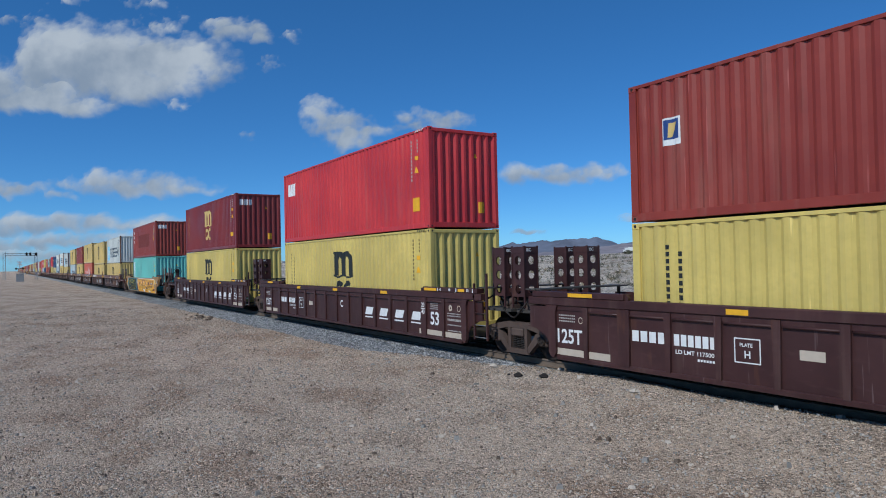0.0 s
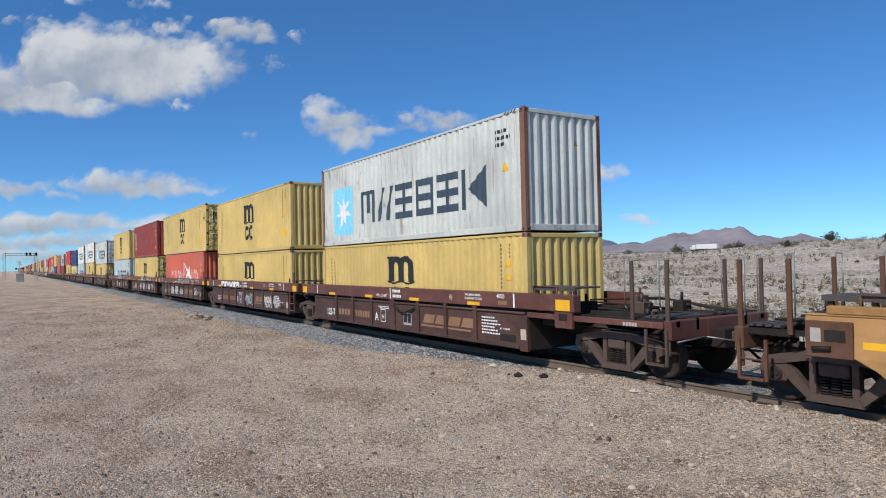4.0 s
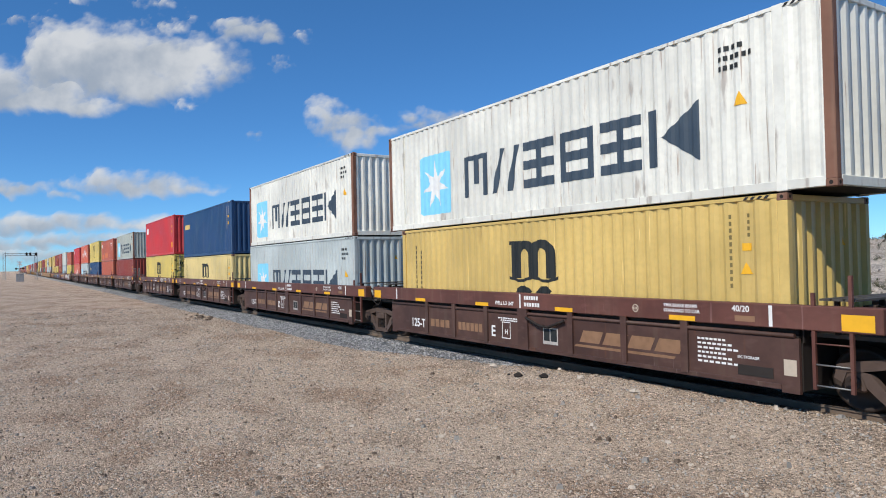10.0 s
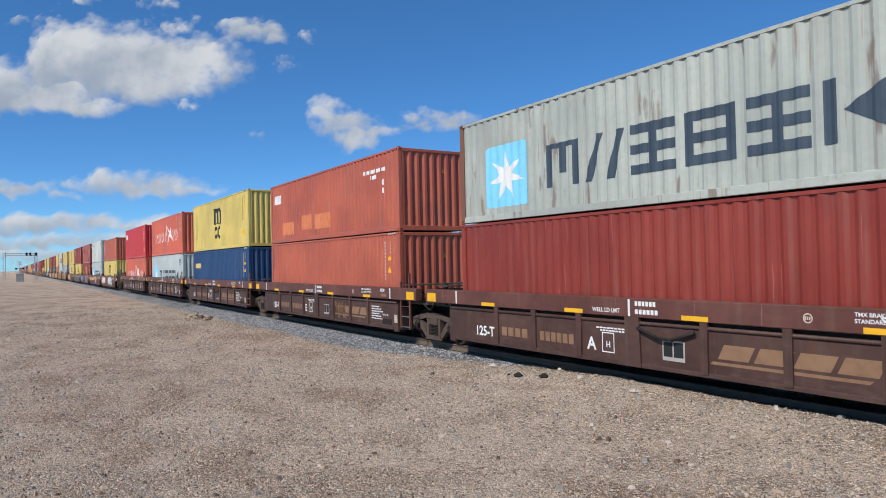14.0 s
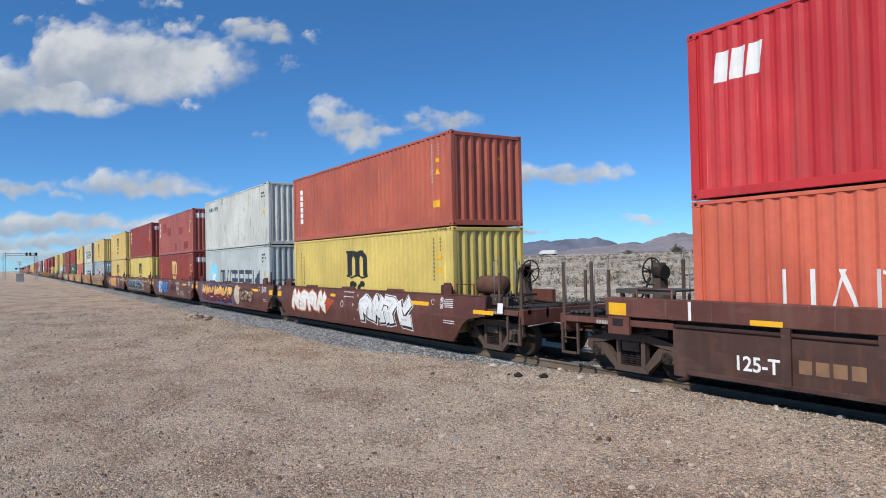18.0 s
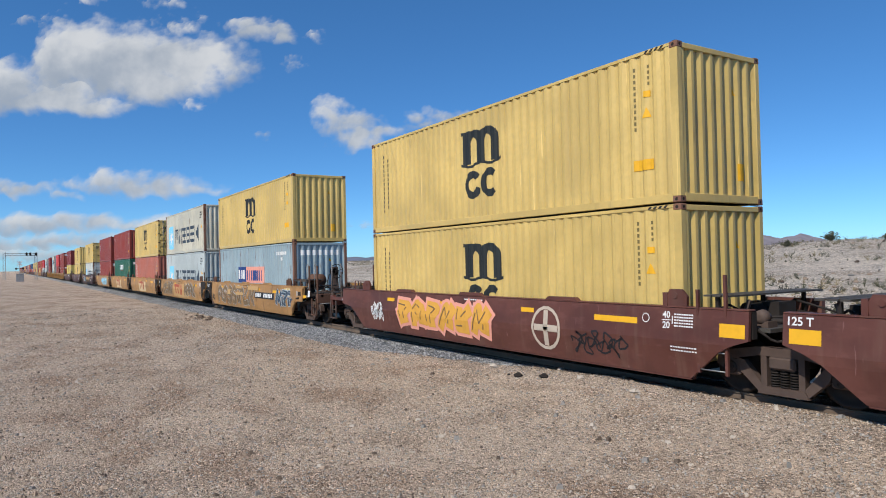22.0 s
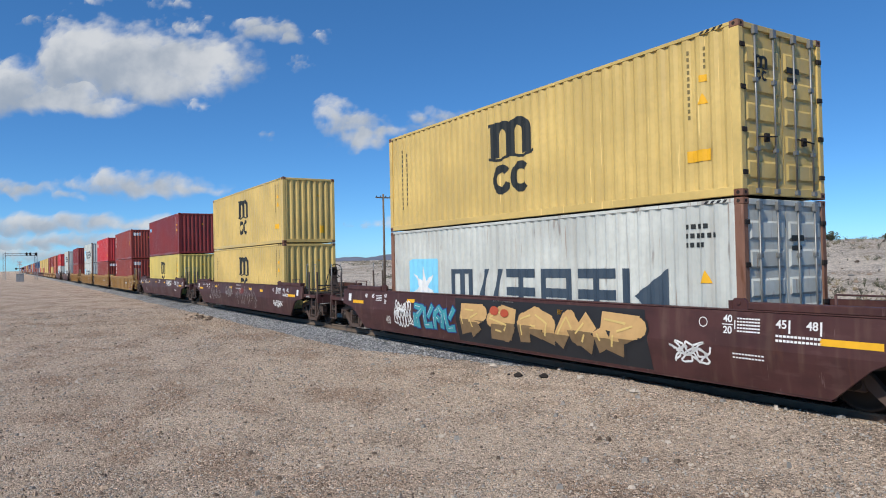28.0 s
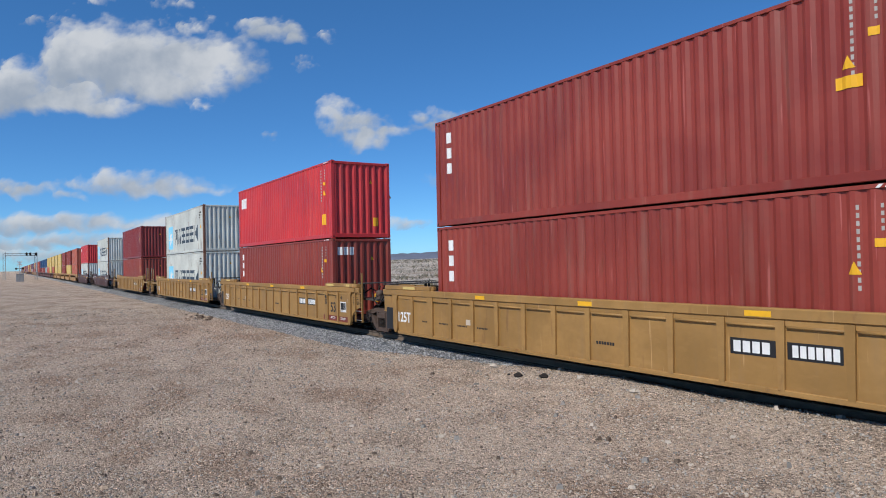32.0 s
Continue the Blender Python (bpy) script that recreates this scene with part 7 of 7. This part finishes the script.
def perforated(f, x0, y0, z0, dx, dy, h, n, r):
    """An upright steel sheet with a column of round holes; dx, dy: its width along x and y."""
    w = math.hypot(dx, dy)
    nx, ny = -dy / w * 0.006, dx / w * 0.006
    put = lambda a, b, s: (x0 + dx * a / w + nx * s, y0 + dy * a / w + ny * s, z0 + b)
    step = h / n
    for k in range(n):
        outer = [(w, step / 2), (w, step), (w / 2, step), (0, step), (0, step / 2), (0, 0), (w / 2, 0), (w, 0)]
        edge = [(a, b + k * step) for a, b in outer]
        hole = [(w / 2 + r * math.cos(i * math.pi / 4), (k + 0.5) * step + r * math.sin(i * math.pi / 4)) for i in range(8)]
        verts = [put(a, b, s) for s in (-1, 1) for a, b in edge + hole]
        faces = []
        for i in range(8):
            j = (i + 1) % 8
            faces += [(i, j, 8 + j, 8 + i), (16 + i, 24 + i, 24 + j, 16 + j), (8 + i, 8 + j, 24 + j, 24 + i)]
        f.add(verts, faces)


# racks for box connectors on the long cars
for i, xs in ((0, (-9.62,)), (1, (9.27, -9.62)), (2, (9.27,))):
    for x in xs:
        def rack():
            f = Form()
            perforated(f, -0.22, -0.2, 1.45, 0.44, 0.0, 1.02, 3, 0.115)
            perforated(f, -0.22, 0.2, 1.45, 0.44, 0.0, 1.02, 3, 0.115)
            perforated(f, 0.22, -0.2, 1.45, 0.0, 0.4, 1.02, 3, 0.105)
            perforated(f, -0.22, -0.2, 1.45, 0.0, 0.4, 1.02, 3, 0.105)
            for a in (-0.22, 0.22):
                for b in (-0.2, 0.2):
                    f.box(a - 0.018, a + 0.018, b - 0.018, b + 0.018, 1.2, 2.64)
            return f.box(-0.235, 0.235, -0.215, 0.215, 2.47, 2.62)
        for side in (-1.0, 1.0):
            tower = part("connector_rack", rack, CAR["long"], CARS[i], "dark perforated rack for box connectors", at=(x, side, 0), key="rack")
            part("rack_lettering", lambda: flat(letters("IBC", -0.14, 2.51, 0.075), lambda u, z: (0.239, u, z)), INK["white"], tower, key="ibcrack")


# ---- the desert behind the track ----
SCRUB = [plain("scrub_" + n, c, 0.9, 0.0, 0.4) for n, c in (("grey", (0.15, 0.135, 0.10)), ("olive", (0.115, 0.115, 0.07)), ("straw", (0.30, 0.24, 0.14)))]
rng = random.Random(21)


def shrub(form, x, y, z, r, twigs=26):
    """A low desert shrub of thin twigs and small leaves."""
    for _ in range(twigs):
        a, b = rng.uniform(0, 6.28), rng.uniform(0.35, 1.5)
        l = r * rng.uniform(0.6, 1.1)
        p = (x + l * math.cos(a) * math.cos(b), y + l * math.sin(a) * math.cos(b), z + l * math.sin(b) * 0.9)
        w = r * 0.05
        form.add([(x - w, y, z), (x + w, y, z), p], [(0, 1, 2)])
        for _ in range(3):
            t = rng.uniform(0.45, 1.0)
            q = [x + (p[0] - x) * t, y + (p[1] - y) * t, z + (p[2] - z) * t]
            s = r * rng.uniform(0.06, 0.14)
            c = rng.uniform(0, 6.28)
            form.add([(q[0] + s * math.cos(c), q[1] + s * math.sin(c), q[2]), (q[0] - s * math.sin(c), q[1] + s * math.cos(c), q[2] + s), (q[0] - s * math.cos(c), q[1] - s * math.sin(c), q[2] + s * 0.4)], [(0, 1, 2)])


bushes = Form()
for _ in range(13000):
    d = 12 + 110 * rng.random() ** 1.1
    x = -d * rng.uniform(0.15, 2.6)
    y = TRACK_Y + d
    if noise.noise((x * 0.05, y * 0.16, 40)) < -0.12:
        continue
    bushes.slot = rng.choice((0, 0, 1, 1, 2, 2))
    shrub(bushes, x, y, land(x, y) - 0.05, rng.choice((0.12, 0.18, 0.24, 0.30, 0.42, 0.62)), 7)
tagged(new("desert_scrub", bushes.mesh("desert_scrub", *SCRUB)), "dry grey desert scrub on the stony rise", "scrub", kind="stuff")
rocks = Form()
for _ in range(4200):
    d = 12 + 95 * rng.random() ** 1.2
    x = -d * rng.uniform(0.1, 2.4)
    y = TRACK_Y + d
    r = 0.04 + 0.22 * rng.random() ** 4
    rocks.slot = rng.choice((0, 0, 1, 2, 3))
    pebble(rocks, rng, x, y, land(x, y) + r * 0.1, r)
tagged(new("desert_rocks", rocks.mesh("desert_rocks", *STONE_TONES)), "buff and brown rocks on the desert rise", "rocks", kind="stuff")
for x, y, r in ((-52.0, 97.0, 1.0), (-44.0, 96.0, 0.8), (-79.0, 98.0, 1.1), (-70.0, 100.0, 1.0), (-50.5, 84.0, 0.7), (-120, 95, 1.0), (-92, 100, 0.9), (-63, 92, 0.8)):
    f = Form()
    shrub(f, 0, 0, 0, r * 1.45, 110)
    b = new("desert_bush", f.mesh("desert_bush", SCRUB[1]))
    b.location = (x, y, land(x, y) - 0.1)
    tagged(b, "dark olive desert bush on the crest", "bush")


def ridge(name, label, dist, peaks, depth, tone, seed):
    """A range of hills: peaks are (azimuth in degrees from +y towards -x, height above eye level in degrees); tone:
    rock colour with haze mixed in.
    """
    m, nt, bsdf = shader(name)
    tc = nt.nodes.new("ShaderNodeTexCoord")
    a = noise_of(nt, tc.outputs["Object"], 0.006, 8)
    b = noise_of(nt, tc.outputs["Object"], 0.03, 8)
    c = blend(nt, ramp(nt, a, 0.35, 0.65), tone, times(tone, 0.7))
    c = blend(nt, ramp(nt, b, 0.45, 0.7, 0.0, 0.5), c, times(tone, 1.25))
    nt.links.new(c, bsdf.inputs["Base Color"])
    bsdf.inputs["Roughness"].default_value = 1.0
    f = Form()
    n, rows = 220, 10
    az0, az1 = peaks[0][0], peaks[-1][0]
    for i in range(n + 1):
        az = az0 + (az1 - az0) * i / n
        top = np.interp(az, [p[0] for p in peaks], [p[1] for p in peaks])
        for j in range(rows + 1):
            t = j / rows
            d = dist - depth * (1 - t)
            rough = noise.fractal((az * 0.55, t * 2.5, seed), 1.0, 2.0, 5)
            h = math.tan(radians(top)) * dist * (t ** 1.4) * (1 + 0.16 * rough * (0.4 + t)) + (0 if t else -30)
            f.v.append((-d * math.sin(radians(az)), d * math.cos(radians(az)), h + 2.3 - 8 * (1 - t)))
    f.add([], [])
    w = rows + 1
    f.f += [[i * w + j, (i + 1) * w + j, (i + 1) * w + j + 1, i * w + j + 1] for i in range(n) for j in range(rows)]
    f.s += [True] * (n * rows)
    f.k += [0] * (n * rows)
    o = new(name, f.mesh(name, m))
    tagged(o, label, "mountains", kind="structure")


# distance haze is put into both tones: paler and bluer than the bare rock
ridge("hills_near", "bare brown desert hills on the horizon, haze in their colour", 2600, [(20.0, 0.4), (27.0, 0.7), (28.5, 1.0), (30.2, 1.75), (31.5, 1.3), (33.0, 1.5), (34.8, 2.05), (37.0, 2.1), (39.0, 1.9), (41.5, 1.25), (44.5, 0.9), (47.5, 0.75), (52, 0.3)], 500, (0.25, 0.22, 0.235), 3.0)
ridge("hills_far", "dark mountain range on the horizon, blue-grey haze in its colour", 3500, [(40.0, 0.9), (43.5, 1.3), (45.0, 1.65), (47.0, 1.5), (49.0, 1.75), (51.0, 1.6), (53.5, 1.2), (56.5, 1.0), (60.0, 0.75), (64.0, 0.55), (68.0, 0.4), (74.0, 0.25)], 500, (0.14, 0.155, 0.20), 8.0)

# ---- signals, pole ----
GALV = plain("weathered_galvanised_steel", (0.33, 0.34, 0.34), 0.6, 0.4, 0.3)
gantry = new("signal_gantry")
gantry.location = (-228, 0, -0.35)
tagged(gantry, "grey steel lattice signal gantry over the siding", "signal gantry")
for y in (-1.75, 5.9):
    for a in (-0.3, 0.3):
        for b in (-0.3, 0.3):
            part("mast_leg", Form().box(a - 0.06, a + 0.06, y + b - 0.06, y + b + 0.06, 0, 7.9 if y < 0 else 7.6), GALV, gantry)
    for k in range(8):
        part("mast_brace", Form().rod((0.3, y - 0.3, k), (0.3, y + 0.3, k + 1), 0.035, 5).rod((-0.3, y + 0.3, k), (0.3, y + 0.3, k + 1), 0.035, 5), GALV, gantry)
for z in (6.9, 7.5):
    part("beam_chord", Form().box(0.24, 0.36, -1.75, 6.2, z, z + 0.12).box(-0.36, -0.24, -1.75, 6.2, z, z + 0.12), GALV, gantry)
for k in range(7):
    part("beam_brace", Form().rod((0.3, -1.5 + k, 6.95), (0.3, -0.5 + k, 7.55), 0.04, 5), GALV, gantry)
for y in (3.6, 4.5, 5.9):
    head = part("signal_head", Form().box(0.5, 0.7, y - 0.26, y + 0.26, 6.9, 7.75, 0.05).rod((0.6, y, 7.75), (0.6, y, 7.95), 0.05), DARK, gantry, "black round signal head")
    part("visor", Form().rod((0.75, y, 7.6), (1.05, y, 7.6), 0.16, 10).rod((0.75, y, 7.0), (1.05, y, 7.0), 0.16, 10), DARK, head)
cross = new("crossing_sign")
cross.location = (-190, 1.6, -0.35)
tagged(cross, "white railway crossing crossbuck on a steel post", "crossing sign")
WHITE = plain("weathered_white_paint", (0.62, 0.62, 0.60), 0.6, 0.0, 0.2)
part("post", Form().rod((0, 0, 0), (0, 0, 5.0), 0.08, 8), GALV, cross)
for s in (-1, 1):
    part("blade", Form().prism([(-0.11, -0.65), (0.11, -0.65), (0.11, 0.65), (-0.11, 0.65)], 0.1 + s * 0.012, 0.11 + s * 0.012, "x"), WHITE, cross, at=(0, 0, 4.4)).rotation_euler = (radians(45 * s), 0, 0)
part("lamp_arm", Form().box(-0.05, 0.05, -0.8, 0.8, 3.1, 3.2).rod((0.05, -0.7, 3.15), (0.2, -0.7, 3.15), 0.25, 12).rod((0.05, 0.7, 3.15), (0.2, 0.7, 3.15), 0.25, 12), DARK, cross)
cabinet = new("relay_cabinet")
cabinet.location = (-196, 1.7, -0.35)
tagged(cabinet, "small grey relay cabinet beside the track", "cabinet")
part("body", Form().box(-0.6, 0.6, -0.8, 0.8, 0, 1.9, 0.03), GALV, cabinet)
part("roof", Form().box(-0.7, 0.7, -0.9, 0.9, 1.9, 2.0, 0.02), GALV, cabinet)

WOOD = plain("grey_weathered_timber", (0.16, 0.12, 0.09), 0.9, 0.0, 0.4)
pole = new("utility_pole")
pole.location = (-65.0, 33.6, land(-65.0, 33.6) - 0.2)
tagged(pole, "weathered wooden utility pole with one crossarm", "utility pole")
part("shaft", Form().rod((0, 0, 0), (0, 0, 10.0), 0.14, 10, 0.10), WOOD, pole)
part("crossarm", Form().box(-0.06, 0.06, -0.9, 0.9, 9.55, 9.68, 0.01), WOOD, pole)
for y in (-0.8, -0.3, 0.3, 0.8):
    part("insulator", Form().rod((0, y, 9.68), (0, y, 9.82), 0.05, 8, 0.03), DARK, pole)

# ---- lorries on the far road, and a low white building ----
GLASS = plain("dark_cab_glass", (0.02, 0.025, 0.03), 0.15, 0.0, 0.1)
LORRIES = []


def lorry(label):
    o = new("lorry")
    tagged(o, label, "lorry", "lorries on the far road")
    part("trailer", Form().box(-8.0, 6.2, -1.3, 1.3, 1.1, 4.0, 0.05), WHITE, o, "white box trailer")
    part("cab", Form().box(6.8, 9.2, -1.2, 1.2, 0.9, 3.6, 0.15).box(9.2, 10.6, -1.1, 1.1, 0.9, 2.3, 0.2), WHITE, o)
    part("windscreen", Form().box(9.19, 9.23, -1.0, 1.0, 2.4, 3.3), GLASS, o)
    for x in (-7.0, -5.6, 6.0, 7.3, 9.6):
        part("wheel", Form().rod((x, -1.25, 0.5), (x, 1.25, 0.5), 0.5, 14), DARK, o)
    part("chassis", Form().box(-7.5, 9.5, -0.5, 0.5, 0.7, 1.1), DARK, o)
    return o


# start along the road and speed in metres a second
ROAD_Y = 350.0
for x, v in ((-167.0, -23.5), (-315.0, -23.5), (-1043.0, 28.0), (21.0, -23.5)):
    LORRIES.append((lorry("white lorry with a box trailer on the desert road"), x, v))

# ---- clouds ----
def cloud_material():
    m, nt, bsdf = shader("cloud_glow")
    nt.nodes.remove(bsdf)
    out = nt.nodes["Material Output"]
    tc = nt.nodes.new("ShaderNodeTexCoord")
    attr = nt.nodes.new("ShaderNodeAttribute")
    attr.attribute_name = "puff"
    big = noise_of(nt, tc.outputs["Object"], 0.0035, 6)
    fine = noise_of(nt, tc.outputs["Object"], 0.022, 10)
    add = nt.nodes.new("ShaderNodeMath")
    add.operation = "MULTIPLY_ADD"
    nt.links.new(fine, add.inputs[0])
    add.inputs[1].default_value = 0.45
    nt.links.new(attr.outputs["Fac"], add.inputs[2])
    mix = nt.nodes.new("ShaderNodeMixShader")
    nt.links.new(ramp(nt, add.outputs[0], 0.14, 1.05, 0.0, 0.93), mix.inputs[0])
    tr = nt.nodes.new("ShaderNodeBsdfTransparent")
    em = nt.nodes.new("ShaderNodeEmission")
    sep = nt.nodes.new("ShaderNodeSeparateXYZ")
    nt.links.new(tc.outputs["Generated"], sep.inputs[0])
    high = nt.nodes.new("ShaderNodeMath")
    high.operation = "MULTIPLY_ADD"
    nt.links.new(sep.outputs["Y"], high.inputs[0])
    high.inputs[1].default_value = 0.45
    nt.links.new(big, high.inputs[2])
    # sunlit tops and shaded grey undersides are painted into the glow, by height
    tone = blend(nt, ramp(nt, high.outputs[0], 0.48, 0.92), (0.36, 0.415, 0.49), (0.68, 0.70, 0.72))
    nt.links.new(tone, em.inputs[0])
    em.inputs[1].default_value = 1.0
    nt.links.new(tr.outputs[0], mix.inputs[1])
    nt.links.new(em.outputs[0], mix.inputs[2])
    nt.links.new(mix.outputs[0], out.inputs["Surface"])
    return m


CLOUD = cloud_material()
CLOUDS = []
FORWARD, RIGHT, UP = (VIEW.to_3x3() @ Vector(v) for v in ((0, 0, -1), (1, 0, 0), (0, 1, 0)))
FOCAL = 0.5 / math.tan(radians(65.85) / 2)


def cloud(drift, dist, lobes, grain=1.0, ragged=0.5):
    """A cumulus of overlapping lobes (across, up, half width, half height, thickness) in thousandths of the sky's width; drift: its way in the whole time."""
    lobes = [tuple(v / 1000 for v in l[:4]) + (l[4] if len(l) > 4 else 1.0,) for l in lobes]
    x0, x1 = min(l[0] - l[2] * 1.5 for l in lobes), max(l[0] + l[2] * 1.5 for l in lobes)
    y0, y1 = min(l[1] - l[3] * 1.6 for l in lobes), max(l[1] + l[3] * 1.6 for l in lobes)
    u, v = (x0 + x1) / 2, (y0 + y1) / 2
    k = dist / FOCAL
    seed = u * 57.0 + v * 91.0
    nx = max(24, min(150, int((x1 - x0) * 560)))
    ny = max(14, min(90, int((y1 - y0) * 640)))
    dens, verts = [], []
    for i in range(nx + 1):
        for j in range(ny + 1):
            a, b = x0 + (x1 - x0) * i / nx, y0 + (y1 - y0) * j / ny
            wx = 0.012 * grain * noise.noise((a * 38 / grain, b * 38 / grain, seed))
            wy = 0.010 * grain * noise.noise((a * 38 / grain, b * 38 / grain, seed + 5))
            q = max(l[4] * (1.0 - math.hypot((a + wx - l[0]) / l[2], (b + wy - l[1]) / (l[3] * (0.75 if b < l[1] else 1.0))) ** 1.6) for l in lobes)
            q = 0.72 * q + 0.75 * ragged * noise.fractal((a * 46 / grain, b * 60 / grain, seed), 0.8, 2.1, 6) - 0.03
            edge = min(i, nx - i, j, ny - j) / 3.0
            q = q if edge >= 1 else q - (1 - edge)
            dens.append(q)
            verts.append(((a - u) * k, (b - v) * k, 70 * max(0.0, min(1.0, q))))
    faces = []
    for i in range(nx):
        for j in range(ny):
            c = (i * (ny + 1) + j, (i + 1) * (ny + 1) + j, (i + 1) * (ny + 1) + j + 1, i * (ny + 1) + j + 1)
            if max(dens[x] for x in c) > -0.1:
                faces.append(c)
    used = sorted({x for c in faces for x in c})
    index = {x: n for n, x in enumerate(used)}
    f = Form()
    f.add([verts[x] for x in used], [[index[x] for x in c] for c in faces], True)
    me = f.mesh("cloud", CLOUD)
    layer = me.attributes.new("puff", "FLOAT", "POINT")
    for n, x in enumerate(used):
        layer.data[n].value = max(-0.4, min(1.0, dens[x]))
    o = new("cloud", me)
    tagged(o, "bright white cumulus cloud in a blue sky", "cloud", "clouds", "structure")
    CLOUDS.append((o, u, v, drift, dist))


def cloud_pose(u, v, dist):
    k = dist / FOCAL
    at = Vector(EYE) + FORWARD * dist + RIGHT * (u * k) + UP * (v * k)
    return Matrix.Translation(at) @ VIEW.to_3x3().to_4x4()


cloud(0.0287, 3900, ((-385, 207, 108, 50, 1.7), (-420, 228, 56, 34, 1.5), (-315, 208, 92, 42, 1.6), (-268, 204, 48, 21, 1.1), (-353, 184, 92, 30, 1.5), (-446, 205, 48, 48, 1.5)), 1.15, 0.42)
cloud(0.0287, 3906, ((-462, 167, 94, 27, 1.5), (-506, 180, 54, 36, 1.4), (-417, 160, 54, 16, 1.2), (-525, 165, 58, 25, 1.3)), 0.9, 0.4)
cloud(0.0300, 3912, ((-318, 249, 34, 15, 0.45), (-330, 277, 24, 10, 0.45), (-420, 280, 20, 6, 0.4), (-458, 256, 18, 9, 0.35), (-487, 256, 18, 6, 0.35)), 0.6, 0.6)
cloud(0.0385, 3890, ((-229, 245, 38, 15), (-248, 251, 25, 12), (-207, 236, 20, 10)), 0.7, 0.45)
cloud(0.0385, 3891, ((-170, 238, 12, 11, 0.5), (-197, 208, 17, 10, 0.55)), 0.5, 0.55)
cloud(0.0250, 3893, ((-300, 163, 15, 9, 0.4), (-221, 128, 10, 7, 0.3)), 0.5, 0.5)
cloud(0.0185, 3920, ((-119, 140, 45, 21, 1.0), (-142, 156, 26, 17, 0.9), (-111, 124, 33, 20, 1.1), (-85, 131, 30, 12, 0.9), (-132, 143, 30, 22, 0.9)), 0.75, 0.45)
cloud(0.0175, 3926, ((-40, 150, 17, 10, 0.8), (1, 144, 37, 15), (-28, 137, 38, 8, 0.7)), 0.7, 0.42)
cloud(0.0140, 3950, ((92, 84, 40, 15, 1.1), (132, 81, 54, 15, 1.1), (168, 85, 40, 13, 1.1)), 0.8, 0.36)
cloud(0.0130, 3953, ((4, 76, 40, 13, 0.8), (22, 88, 22, 10, 0.7)), 0.7, 0.4)
cloud(0.0095, 3940, ((-344, 70, 98, 17, 1.15), (-380, 74, 46, 17, 1.1), (-302, 66, 60, 12, 1.1)), 0.8, 0.32)
cloud(0.0095, 3944, ((-478, 66, 44, 13), (-520, 67, 46, 14), (-427, 75, 15, 9, 0.6), (-432, 60, 26, 7, 0.6)), 0.7, 0.38)
cloud(0.0050, 3960, ((-456, 26, 98, 15, 1.2), (-392, 28, 50, 13, 1.1), (-334, 26, 84, 14, 1.15), (-526, 26, 70, 14, 1.1), (-268, 22, 46, 10)), 0.8, 0.34)
cloud(0.0045, 3968, ((-440, 8, 110, 12, 1.0), (-342, 11, 80, 11, 0.95), (-500, 4, 70, 12, 0.9)), 0.7, 0.34)
cloud(0.0040, 3974, ((-450, -8, 140, 13, 0.85), (-370, -6, 130, 12, 0.8), (-280, 0, 70, 9, 0.7)), 0.8, 0.34)
cloud(0.0050, 3980, ((95, 19, 20, 5, 0.9), (215, 34, 24, 7, 0.85), (-60, 28, 50, 8, 0.7), (232, 30, 18, 5, 0.8)), 0.5, 0.38)


# ---- what moves ----
def motions():
    for e, x0, y, z in MOVING:
        walk(e, [(0, pose(x0, y, z)), (SECONDS, pose(x0 + SPEED * SECONDS, y, z))])
    for w, car, x in WHEELSETS:
        start = car.location.x + x
        t0 = (-48.0 - start) / SPEED
        t1 = (4.0 - start) / SPEED
        turn = lambda t: math.degrees(SPEED * t / 0.457)
        times_on = [k / FPS for k in range(int(math.ceil(max(0.0, t0) * FPS)), int(min(SECONDS, t1) * FPS) + 1)]
        if not times_on:
            continue
        at = w.location.copy()
        rows = [(t, pose(*at, 0, turn(t - times_on[0]), 0)) for t in times_on]
        if times_on[0] > 0.02:
            rows.insert(0, (0, pose(*at)))
        if times_on[-1] < SECONDS - 0.02:
            rows.append((SECONDS, rows[-1][1]))
        walk(w, rows)
    for o, x, v in LORRIES:
        way = 0 if v > 0 else 180
        walk(o, [(t, pose(x + v * t, ROAD_Y + 6 * (v > 0), 5.5, 0, 0, way)) for t in (0, SECONDS)])
    for o, u, v, drift, dist in CLOUDS:
        walk(o, [(0, cloud_pose(u, v, dist)), (SECONDS, cloud_pose(u + drift, v, dist))])


motions()
